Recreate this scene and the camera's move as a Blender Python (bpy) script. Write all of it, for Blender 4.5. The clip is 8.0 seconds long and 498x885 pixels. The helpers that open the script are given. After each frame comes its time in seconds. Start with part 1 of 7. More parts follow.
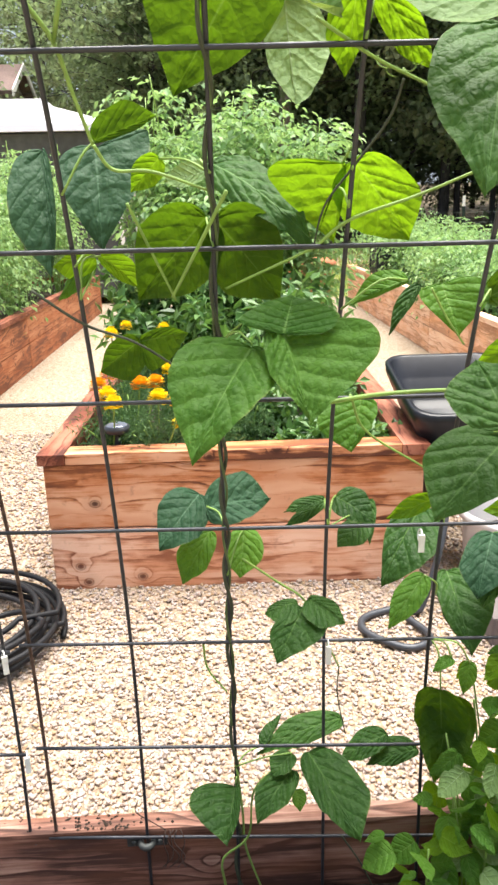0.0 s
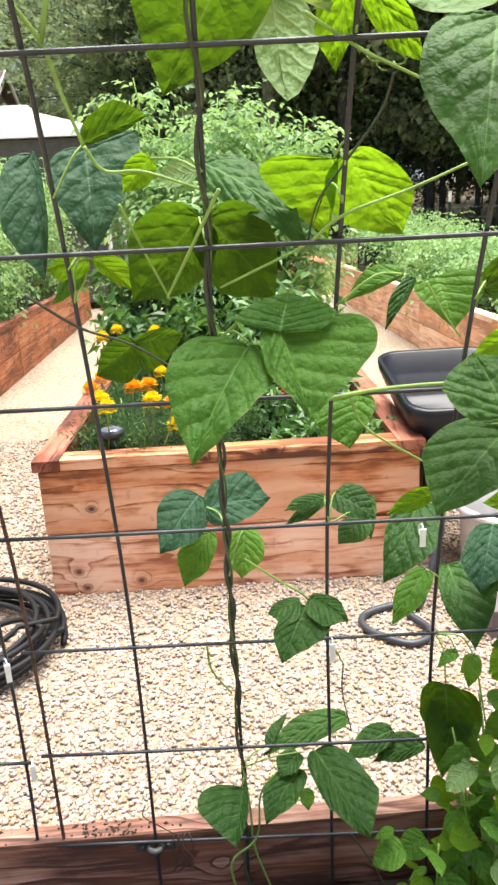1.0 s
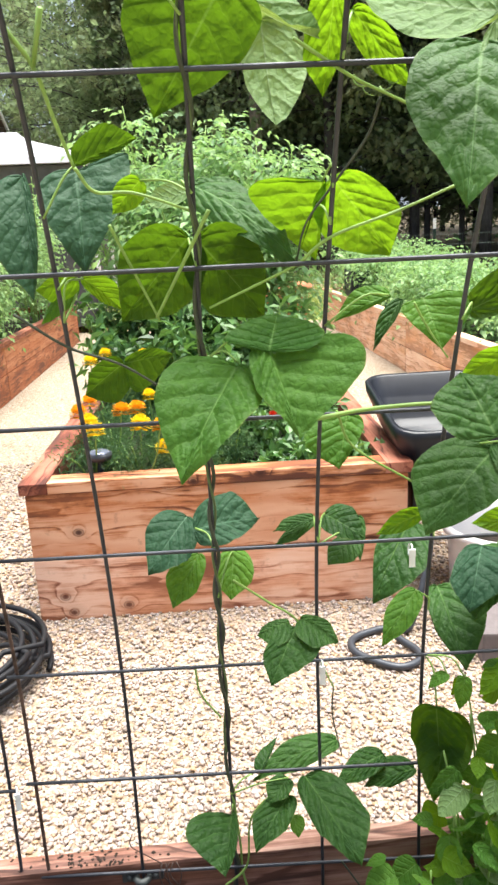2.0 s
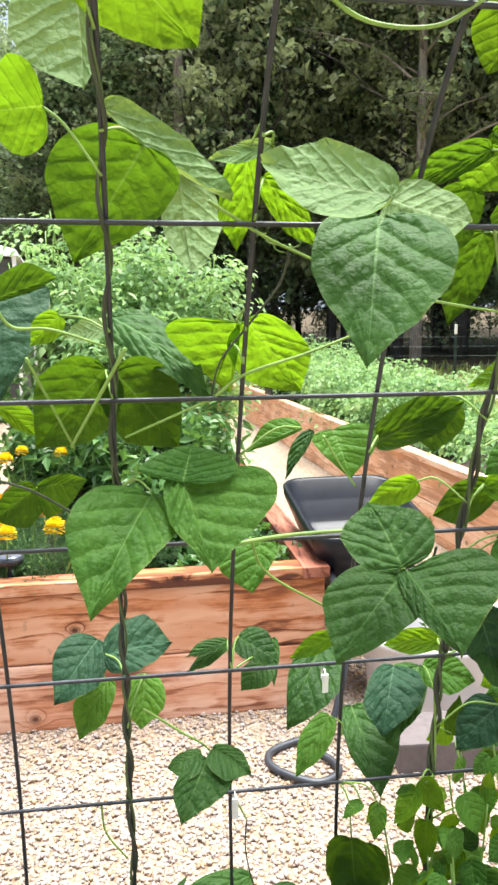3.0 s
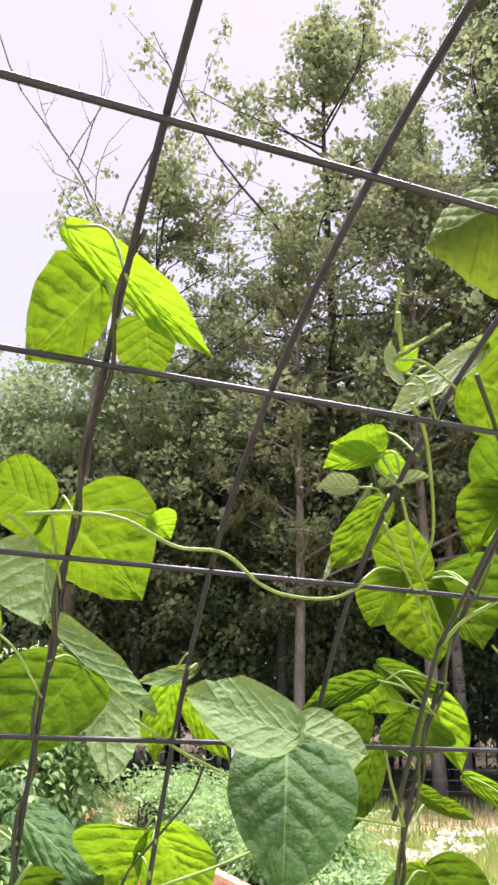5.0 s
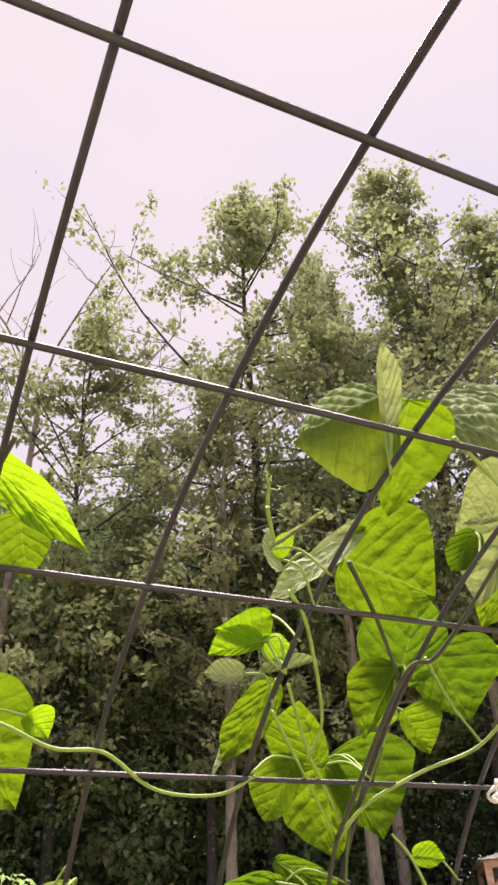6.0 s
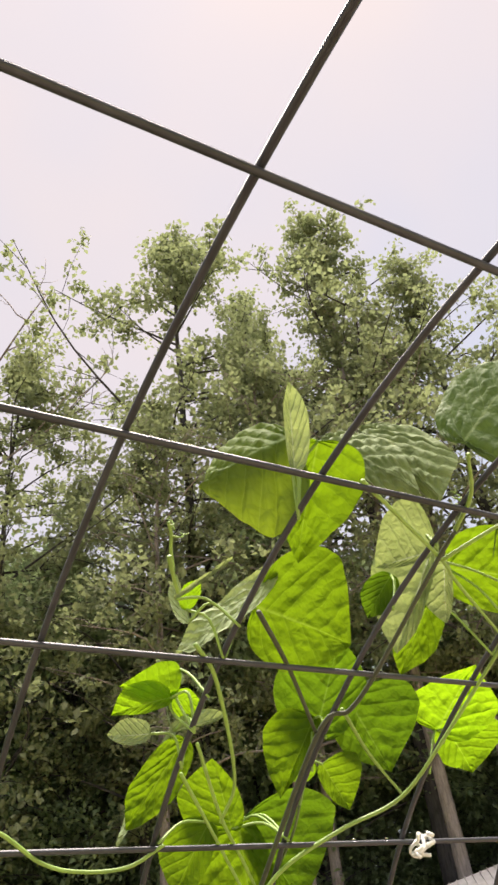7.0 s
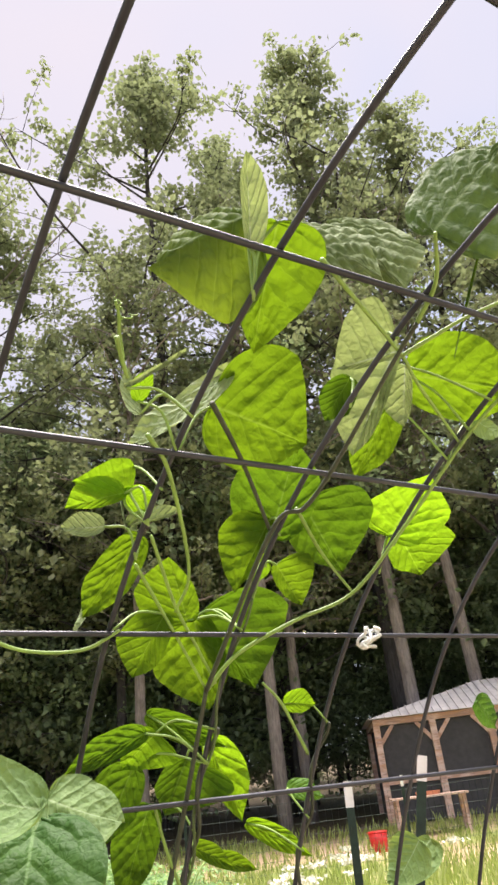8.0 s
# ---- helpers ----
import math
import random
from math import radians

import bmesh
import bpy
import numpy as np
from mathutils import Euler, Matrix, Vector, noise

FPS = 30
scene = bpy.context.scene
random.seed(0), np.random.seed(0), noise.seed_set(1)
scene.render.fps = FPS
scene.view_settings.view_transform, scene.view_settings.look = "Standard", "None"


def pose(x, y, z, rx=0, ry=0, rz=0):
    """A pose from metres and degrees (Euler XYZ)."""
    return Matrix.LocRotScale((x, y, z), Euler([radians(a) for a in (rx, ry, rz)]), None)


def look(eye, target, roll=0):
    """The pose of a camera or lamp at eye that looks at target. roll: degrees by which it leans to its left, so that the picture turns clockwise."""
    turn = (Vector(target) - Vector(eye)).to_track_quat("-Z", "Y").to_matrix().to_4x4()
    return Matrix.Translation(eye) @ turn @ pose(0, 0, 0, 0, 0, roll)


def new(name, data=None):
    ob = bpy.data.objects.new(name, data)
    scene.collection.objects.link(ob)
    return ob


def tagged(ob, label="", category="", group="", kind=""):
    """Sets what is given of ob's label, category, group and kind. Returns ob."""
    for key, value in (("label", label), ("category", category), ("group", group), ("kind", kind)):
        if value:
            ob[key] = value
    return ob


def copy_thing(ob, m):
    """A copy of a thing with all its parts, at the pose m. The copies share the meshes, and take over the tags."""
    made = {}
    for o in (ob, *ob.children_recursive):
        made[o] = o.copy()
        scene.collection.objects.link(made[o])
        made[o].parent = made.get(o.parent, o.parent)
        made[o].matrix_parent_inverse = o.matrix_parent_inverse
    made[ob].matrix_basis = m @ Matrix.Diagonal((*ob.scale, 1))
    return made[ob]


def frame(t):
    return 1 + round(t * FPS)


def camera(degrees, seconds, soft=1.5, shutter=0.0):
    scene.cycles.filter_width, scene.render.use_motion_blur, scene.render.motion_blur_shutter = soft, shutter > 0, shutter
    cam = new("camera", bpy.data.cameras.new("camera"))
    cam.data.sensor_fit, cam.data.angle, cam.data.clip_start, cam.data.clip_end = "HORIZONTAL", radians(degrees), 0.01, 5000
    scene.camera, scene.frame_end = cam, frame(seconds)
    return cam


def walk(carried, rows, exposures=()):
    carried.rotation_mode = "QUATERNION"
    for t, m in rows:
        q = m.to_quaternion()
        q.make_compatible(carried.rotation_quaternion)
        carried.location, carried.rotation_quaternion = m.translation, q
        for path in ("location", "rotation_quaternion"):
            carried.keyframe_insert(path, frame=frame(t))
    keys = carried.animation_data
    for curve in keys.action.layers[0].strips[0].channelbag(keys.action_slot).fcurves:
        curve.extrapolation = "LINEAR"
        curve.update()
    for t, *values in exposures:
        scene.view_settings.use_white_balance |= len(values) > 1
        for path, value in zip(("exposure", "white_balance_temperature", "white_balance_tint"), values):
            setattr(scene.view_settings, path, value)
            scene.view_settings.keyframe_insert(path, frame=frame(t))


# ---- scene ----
cam = camera(37.9, 8.0, soft=2.7)
PATH = [
    (0, (0.011, -0.792, 1.253), (0.069, 1.116, 0.654), -1.6),
    (0.5, (0.015, -0.793, 1.251), (0.087, 1.113, 0.65), -2.5),
    (1, (0.004, -0.789, 1.25), (0.081, 1.119, 0.653), -3.1),
    (2.3, (0.002, -0.79, 1.244), (0.154, 1.141, 0.746), -2.4),
    (2.5, (0.005, -0.786, 1.258), (0.198, 1.15, 0.793), -1.9),
    (3, (0.012, -0.792, 1.29), (0.355, 1.156, 0.994), -0.8),
    (3.5, (0.0, -0.804, 1.306), (0.469, 1.139, 1.255), 0.5),
    (4, (-0.032, -0.826, 1.33), (0.543, 1.076, 1.558), 1.7),
    (4.2, (-0.045, -0.835, 1.336), (0.544, 1.048, 1.66), 2.1),
    (5.3, (-0.054, -0.907, 1.402), (0.539, 0.768, 2.32), 0.9),
    (5.5, (-0.048, -0.915, 1.406), (0.568, 0.716, 2.386), 0.3),
    (6, (-0.024, -0.936, 1.415), (0.686, 0.552, 2.547), -2.9),
    (6.5, (-0.004, -0.938, 1.431), (0.787, 0.46, 2.622), -5.7),
    (7, (0.01, -0.928, 1.436), (0.862, 0.426, 2.636), -7.2),
    (7.5, (0.02, -0.928, 1.428), (0.947, 0.452, 2.538), -8.1),
    (8, (0.046, -0.886, 1.397), (1.031, 0.624, 2.263), -6.8),
]
EXPOSURES = [(0, 1.47, 6500, 10), (3.0, 1.60, 6150, 8), (4.0, 1.81, 6200, 9), (5.4, 1.46, 6280, 31), (6.2, 1.39, 7250, 24), (7.2, 1.34, 7000, 17), (8, 1.41, 6600, 19)]
walk(cam, [(t, look(eye, target, roll)) for t, eye, target, roll in PATH], EXPOSURES)

# ---- exposure, sky and sun ----
world = bpy.data.worlds.new("sky")
scene.world = world
world.use_nodes = True
wn, wl = world.node_tree.nodes, world.node_tree.links
wn.clear()
SUN_EL, SUN_AZ = 82.0, 52.0  # degrees; azimuth from ahead (y) to the right (x)
sky = wn.new("ShaderNodeTexSky")
sky.sky_type = "NISHITA"
sky.sun_disc = False
sky.sun_elevation, sky.sun_rotation = radians(SUN_EL), radians(SUN_AZ)
sky.dust_density = 0.6
clear = wn.new("ShaderNodeBackground")
clear.inputs[1].default_value = 0.012
wl.new(sky.outputs[0], clear.inputs[0])
# thin overcast: pale lilac grey, a little uneven
tc = wn.new("ShaderNodeTexCoord")
cn = wn.new("ShaderNodeTexNoise")
cn.inputs["Scale"].default_value = 1.6
cn.inputs["Detail"].default_value = 3.0
wl.new(tc.outputs["Generated"], cn.inputs["Vector"])
cr = wn.new("ShaderNodeValToRGB")
cr.color_ramp.elements[0].position, cr.color_ramp.elements[1].position = 0.3, 0.75
cr.color_ramp.elements[0].color = (0.77, 0.85, 1.01, 1)
cr.color_ramp.elements[1].color = (1.03, 0.945, 0.92, 1)
high = wn.new("ShaderNodeSeparateXYZ")
wl.new(tc.outputs["Generated"], high.inputs[0])
veil = wn.new("ShaderNodeMath")  # the veil is warmer towards the sun, high up
veil.operation = "MULTIPLY_ADD"
veil.inputs[1].default_value, veil.inputs[2].default_value = 1.0, -0.66
wl.new(high.outputs[2], veil.inputs[0])
blend = wn.new("ShaderNodeMath")
blend.operation = "ADD"
wl.new(veil.outputs[0], blend.inputs[0])
wl.new(cn.outputs["Fac"], blend.inputs[1])
wl.new(blend.outputs[0], cr.inputs["Fac"])
cloud = wn.new("ShaderNodeBackground")
cloud.inputs[1].default_value = 0.308
wl.new(cr.outputs[0], cloud.inputs[0])
both = wn.new("ShaderNodeAddShader")
wl.new(clear.outputs[0], both.inputs[0])
wl.new(cloud.outputs[0], both.inputs[1])
wo = wn.new("ShaderNodeOutputWorld")
wl.new(both.outputs[0], wo.inputs[0])

sun = new("sun", bpy.data.lights.new("sun", "SUN"))
sun.data.energy, sun.data.angle, sun.data.color = 5.0, radians(50), (1.0, 0.95, 0.87)
ax, el = radians(SUN_AZ), radians(SUN_EL)
sun.matrix_world = look((math.sin(ax) * math.cos(el) * 30, math.cos(ax) * math.cos(el) * 30, math.sin(el) * 30), (0, 0, 0))

# ---- materials ----
class Nodes:
    """Short hand for building one node material."""

    def __init__(self, name):
        self.mat = bpy.data.materials.new(name)
        self.mat.use_nodes = True
        self.t = self.mat.node_tree
        self.t.nodes.clear()
        self.out = self.t.nodes.new("ShaderNodeOutputMaterial")

    def n(self, kind, ins=None):
        nd = self.t.nodes.new("ShaderNode" + kind)
        for k, v in (ins or {}).items():
            self.put(nd.inputs[k], v)
        return nd

    def put(self, socket, v):
        if isinstance(v, bpy.types.NodeSocket):
            self.t.links.new(v, socket)
        else:
            socket.default_value = v

    def math(self, op, a, b=0.0, c=0.0):
        nd = self.n("Math")
        nd.operation = op
        for i, v in enumerate((a, b, c)):
            self.put(nd.inputs[i], v)
        return nd.outputs[0]

    def mix(self, fac, a, b, blend="MIX"):
        nd = self.n("Mix")
        nd.data_type, nd.blend_type = "RGBA", blend
        self.put(nd.inputs[0], fac)
        self.put(nd.inputs[6], a)
        self.put(nd.inputs[7], b)
        return nd.outputs[2]

    def ramp(self, fac, *stops):
        nd = self.n("ValToRGB")
        el = nd.color_ramp.elements
        while len(el) < len(stops):
            el.new(0.5)
        for e, (p, c) in zip(el, stops):
            e.position, e.color = p, (*c, 1) if len(c) == 3 else c
        self.put(nd.inputs[0], fac)
        return nd.outputs[0]

    def noise(self, vec, scale, detail=4.0, rough=0.55):
        nd = self.n("TexNoise", {"Scale": scale, "Detail": detail, "Roughness": rough})
        if vec is not None:
            self.put(nd.inputs["Vector"], vec)
        return nd.outputs["Fac"]

    def coords(self, out="Object", scale=(1, 1, 1), shift=None):
        tc = self.n("TexCoord").outputs[out]
        mp = self.n("Mapping", {"Vector": tc, "Scale": scale})
        if shift is not None:
            cx = self.n("CombineXYZ", {0: shift, 1: shift, 2: shift})
            self.put(mp.inputs["Location"], cx.outputs[0])
        return mp.outputs[0]

    def bump(self, height, strength=0.3, dist=0.01):
        return self.n("Bump", {"Height": height, "Strength": strength, "Distance": dist}).outputs[0]

    def bsdf(self, colour, rough=0.6, metal=0.0, normal=None, spec=0.5):
        nd = self.n("BsdfPrincipled", {"Base Color": colour, "Roughness": rough, "Metallic": metal, "Specular IOR Level": spec})
        if normal is not None:
            self.put(nd.inputs["Normal"], normal)
        return nd.outputs[0]

    def done(self, shader):
        self.t.links.new(shader, self.out.inputs[0])
        return self.mat


def rgb(r, g, b):
    return (r, g, b, 1.0)


def plain(name, colour, rough=0.6, metal=0.0, vary=0.25, scale=30.0, bump=0.15, spec=0.5):
    """A simple surface with two scales of variation."""
    m = Nodes(name)
    v = m.coords()
    f = m.noise(v, scale)
    g = m.noise(v, scale * 0.12, 2)
    dark = tuple(c * (1 - vary) for c in colour)
    lite = tuple(min(1, c * (1 + vary)) for c in colour)
    col = m.ramp(m.math("MULTIPLY_ADD", f, 0.6, m.math("MULTIPLY", g, 0.4)), (0.3, dark), (0.7, lite))
    return m.done(m.bsdf(col, rough, metal, m.bump(f, bump, 0.004), spec))


def wood(name, pale, mid, deep, rough=0.62, knots=True, streak=0.78):
    """Sawn softwood: long streaks and grain along local x, knots, stain patches."""
    m = Nodes(name)
    rnd = m.n("ObjectInfo").outputs["Random"]
    v = m.coords(shift=m.math("MULTIPLY", rnd, 37.0))
    sep = m.n("SeparateXYZ", {0: v})
    across = m.math("ADD", sep.outputs[2], sep.outputs[1])
    flat = m.n("CombineXYZ", {0: m.math("MULTIPLY", sep.outputs[0], 3.6), 1: m.math("MULTIPLY", across, 4.6), 2: 0.0}).outputs[0]
    vn = m.n("TexVoronoi", {"Vector": flat, "Scale": 1.0, "Randomness": 1.0})
    vn.voronoi_dimensions = "2D"
    vor = vn.outputs["Distance"]
    gate = m.math("GREATER_THAN", m.n("SeparateColor", {0: vn.outputs["Color"]}).outputs[0], 0.6)
    bulge = m.math("MULTIPLY", gate, m.math("POWER", 2.718, m.math("MULTIPLY", m.math("MULTIPLY", vor, vor), -60.0)))

    def stretch(sx, sy):
        return m.n("Mapping", {"Vector": v, "Scale": (sx, sy, sy)}).outputs[0]

    wob = m.noise(stretch(1.1, 5), 1.0, 3)
    g = m.math("ADD", m.math("MULTIPLY", across, 17.0), m.math("MULTIPLY", wob, 6.5))
    g = m.math("ADD", g, m.math("MULTIPLY", bulge, 1.7))
    saw = m.math("FRACT", g)
    line = m.ramp(saw, (0.0, (0, 0, 0)), (0.72, (0.25, 0.25, 0.25)), (0.93, (1, 1, 1)), (1.0, (0, 0, 0)))
    fine = m.noise(stretch(7, 150), 1.0, 5, 0.7)
    long = m.noise(stretch(1.4, 22), 1.0, 5, 0.65)
    patch = m.noise(stretch(2.6, 6.5), 1.0, 5, 0.6)
    f = m.math("ADD", m.math("MULTIPLY", fine, 0.28), m.math("MULTIPLY", long, 0.36))
    f = m.math("ADD", f, m.math("MULTIPLY", patch, streak))
    f = m.math("SUBTRACT", f, m.math("MULTIPLY", line, 0.13))
    f = m.math("ADD", f, m.math("MULTIPLY", m.math("SUBTRACT", rnd, 0.5), 0.10))
    mean = 0.30 + 0.5 * streak
    col = m.ramp(f, (mean - 0.075, deep), (mean - 0.005, mid), (mean + 0.085, pale))
    red = m.noise(stretch(1.7, 9), 1.3, 3)
    col = m.mix(m.math("MULTIPLY", m.ramp(red, (0.42, (0, 0, 0)), (0.66, (1, 1, 1))), 0.62), col, rgb(mid[0] * 1.0, mid[1] * 0.78, mid[2] * 0.52))
    if knots:
        core = m.ramp(vor, (0.0, (1, 1, 1)), (0.035, (0.85, 0.85, 0.85)), (0.048, (0.35, 0.35, 0.35)), (0.058, (0.75, 0.75, 0.75)), (0.075, (0.15, 0.15, 0.15)), (0.2, (0, 0, 0)))
        col = m.mix(m.math("MULTIPLY", core, gate), col, rgb(deep[0] * 0.45, deep[1] * 0.38, deep[2] * 0.38))
    dirt = m.noise(m.coords("Object", (1, 1, 1), m.math("MULTIPLY", rnd, 11.0)), 26.0, 4, 0.7)
    col = m.mix(m.math("MULTIPLY", m.ramp(dirt, (0.60, (0, 0, 0)), (0.75, (1, 1, 1))), 0.35), col, rgb(deep[0] * 0.7, deep[1] * 0.7, deep[2] * 0.7))
    h = m.math("SUBTRACT", m.math("MULTIPLY", fine, 0.7), m.math("MULTIPLY", line, 0.3))
    return m.done(m.bsdf(col, rough, 0, m.bump(h, 0.4, 0.003), 0.35))


M_CEDAR = wood("cedar_boards", (0.68, 0.38, 0.24), (0.48, 0.19, 0.082), (0.11, 0.036, 0.02), 0.62, True, 0.95)
M_CAP = wood("cap_boards", (0.38, 0.15, 0.095), (0.20, 0.06, 0.038), (0.06, 0.018, 0.013))
M_OLDWOOD = wood("weathered_boards", (0.46, 0.29, 0.225), (0.235, 0.115, 0.085), (0.06, 0.028, 0.022), 0.72, False, 0.5)
M_SIDE = wood("stained_side_boards", (0.52, 0.235, 0.125), (0.36, 0.125, 0.057), (0.13, 0.042, 0.024), 0.62, True, 0.42)
M_ROSE = wood("rosy_boards", (0.80, 0.52, 0.38), (0.62, 0.31, 0.195), (0.24, 0.085, 0.045), 0.62, True, 0.7)
M_SIDEPALE = wood("pale_side_boards", (0.86, 0.63, 0.49), (0.76, 0.47, 0.33), (0.45, 0.23, 0.14), 0.62, True, 0.42)
M_POSTWOOD = wood("pavilion_wood", (0.72, 0.55, 0.48), (0.62, 0.44, 0.37), (0.42, 0.27, 0.22), 0.7, False)


def wire_material():
    m = Nodes("galvanised_wire")
    v = m.coords("Object")
    f = m.noise(v, 60, 4)
    g = m.noise(v, 5, 2)
    col = m.ramp(m.math("MULTIPLY_ADD", g, 0.6, m.math("MULTIPLY", f, 0.4)), (0.3, (0.018, 0.020, 0.026)), (0.7, (0.06, 0.064, 0.078)))
    return m.done(m.bsdf(col, 0.42, 0.35, m.bump(f, 0.2, 0.001)))


def rust_material():
    m = Nodes("rusty_wire")
    v = m.coords("Object")
    f = m.noise(v, 40, 5)
    col = m.ramp(f, (0.35, (0.035, 0.02, 0.016)), (0.65, (0.12, 0.075, 0.06)))
    return m.done(m.bsdf(col, 0.7, 0.3, m.bump(f, 0.4, 0.001)))


M_WIRE = wire_material()
M_RUST = rust_material()


def gravel_bed():
    m = Nodes("gravel_ground")
    v = m.coords("Object")
    vo = m.n("TexVoronoi", {"Vector": v, "Scale": 85.0})
    big = m.noise(v, 0.9, 3)
    tone = m.n("SeparateColor", {0: vo.outputs["Color"]}).outputs[0]
    col = m.ramp(tone, (0.0, (0.17, 0.12, 0.085)), (0.3, (0.33, 0.26, 0.195)), (0.7, (0.41, 0.35, 0.285)), (1.0, (0.52, 0.48, 0.43)))
    # shade in the gaps between stones, multiplied into the colour
    edge = m.ramp(vo.outputs["Distance"], (0.0, (1, 1, 1)), (0.55, (0.85, 0.82, 0.78)), (0.8, (0.55, 0.48, 0.40)))
    col = m.mix(1.0, col, edge, "MULTIPLY")
    col = m.mix(m.math("MULTIPLY", big, 0.3), col, rgb(0.62, 0.48, 0.33))
    h = m.math("MULTIPLY", vo.outputs["Distance"], -1.0)
    return m.done(m.bsdf(col, 0.8, 0, m.bump(h, 0.8, 0.012), 0.3))


def pebble_material():
    m = Nodes("pebbles")
    r = m.n("NewGeometry").outputs["Random Per Island"]
    v = m.coords("Object")
    f = m.noise(v, 120, 3)
    col = m.ramp(r, (0.0, (0.11, 0.09, 0.085)), (0.06, (0.25, 0.21, 0.195)), (0.13, (0.36, 0.23, 0.12)), (0.24, (0.385, 0.28, 0.195)), (0.36, (0.31, 0.245, 0.215)), (0.55, (0.35, 0.272, 0.245)), (0.75, (0.37, 0.31, 0.28)), (1.0, (0.42, 0.385, 0.385)))
    col = m.mix(m.math("MULTIPLY", f, 0.22), col, rgb(0.60, 0.45, 0.30))
    return m.done(m.bsdf(col, 0.65, 0, m.bump(f, 0.25, 0.002), 0.35))


def land_material():
    m = Nodes("yard_ground")
    v = m.coords("Object")
    a = m.noise(v, 0.35, 4)
    b = m.noise(v, 9.0, 5)
    f = m.math("MULTIPLY_ADD", a, 0.65, m.math("MULTIPLY", b, 0.35))
    col = m.ramp(f, (0.36, (0.20, 0.27, 0.07)), (0.48, (0.30, 0.33, 0.11)), (0.56, (0.55, 0.40, 0.27)), (0.75, (0.62, 0.46, 0.32)))
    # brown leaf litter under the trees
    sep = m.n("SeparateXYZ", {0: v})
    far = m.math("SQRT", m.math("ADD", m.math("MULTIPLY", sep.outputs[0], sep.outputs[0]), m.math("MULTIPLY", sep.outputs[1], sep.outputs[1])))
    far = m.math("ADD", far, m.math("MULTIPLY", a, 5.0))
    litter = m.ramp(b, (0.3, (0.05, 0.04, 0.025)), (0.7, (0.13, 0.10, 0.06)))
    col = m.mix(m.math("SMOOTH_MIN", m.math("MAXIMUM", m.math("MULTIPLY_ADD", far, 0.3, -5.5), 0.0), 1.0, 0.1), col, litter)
    return m.done(m.bsdf(col, 0.9, 0, m.bump(b, 0.6, 0.03), 0.2))


M_GRAVEL, M_PEBBLE, M_LAND = gravel_bed(), pebble_material(), land_material()
M_SOIL = plain("garden_soil", (0.028, 0.018, 0.012), 0.95, 0, 0.5, 90, 0.8)
M_BLACK = plain("black_plastic", (0.022, 0.026, 0.034), 0.5, 0, 0.3, 20, 0.05)
M_TRAY = plain("tray_plastic", (0.010, 0.012, 0.018), 0.34, 0, 0.35, 14, 0.06, 0.36)
M_RUBBER = plain("black_hose", (0.010, 0.010, 0.012), 0.55, 0, 0.3, 40, 0.1, 0.25)
M_GREYTUBE = plain("grey_tube", (0.045, 0.05, 0.06), 0.45, 0.3, 0.25, 50, 0.1)
M_WHITEPL = plain("white_plastic", (0.90, 0.87, 0.87), 0.4, 0, 0.06, 12, 0.05)
M_GREYBOX = plain("grey_block", (0.13, 0.11, 0.11), 0.85, 0, 0.2, 40, 0.4)
M_TIE = plain("clear_tie", (0.70, 0.72, 0.72), 0.3, 0, 0.1, 80, 0.05)
M_ZINC = plain("zinc_clip", (0.06, 0.066, 0.065), 0.55, 0.4, 0.3, 60, 0.15)
M_CANVAS = plain("white_canvas", (0.44, 0.43, 0.48), 0.8, 0, 0.05, 4, 0.1)
M_DARKNET = plain("dark_netting", (0.075, 0.075, 0.075), 0.9, 0, 0.3, 10, 0.1)
M_SCREEN = plain("insect_screen", (0.060, 0.058, 0.060), 0.8, 0, 0.3, 8, 0.1)
M_SHINGLE = plain("brown_shingles", (0.20, 0.14, 0.13), 0.9, 0, 0.3, 14, 0.5)
M_SIDING = plain("beige_siding", (0.55, 0.50, 0.46), 0.7, 0, 0.12, 6, 0.1)
M_TPOST = plain("green_steel_post", (0.012, 0.03, 0.02), 0.6, 0.2, 0.4, 30, 0.2)
M_TPTOP = plain("white_post_top", (0.75, 0.74, 0.72), 0.6, 0, 0.1, 30, 0.1)
M_METROOF = plain("grey_metal_roof", (0.66, 0.63, 0.62), 0.6, 0.0, 0.2, 5, 0.1)
M_RED = plain("red_plastic", (0.62, 0.03, 0.025), 0.45, 0, 0.15, 10, 0.05)
M_TERRA = plain("terracotta", (0.52, 0.20, 0.10), 0.8, 0, 0.2, 14, 0.2)
M_GLASSY = plain("solar_light_top", (0.16, 0.18, 0.24), 0.15, 0.3, 0.2, 20, 0.02)


def bark(name, dark, lite, scale=6.0):
    m = Nodes(name)
    v = m.coords("Object", (1, 1, 0.16))
    f = m.noise(v, scale * 3, 6, 0.7)
    g = m.noise(m.coords("Object"), 1.1, 3)
    col = m.ramp(m.math("MULTIPLY_ADD", f, 0.6, m.math("MULTIPLY", g, 0.4)), (0.35, dark), (0.65, lite))
    return m.done(m.bsdf(col, 0.9, 0, m.bump(f, 0.9, 0.03), 0.2))


M_BARK = bark("tree_bark", (0.024, 0.023, 0.022), (0.10, 0.093, 0.088))
M_PALEBARK = bark("pale_bark", (0.13, 0.11, 0.098), (0.41, 0.355, 0.32))


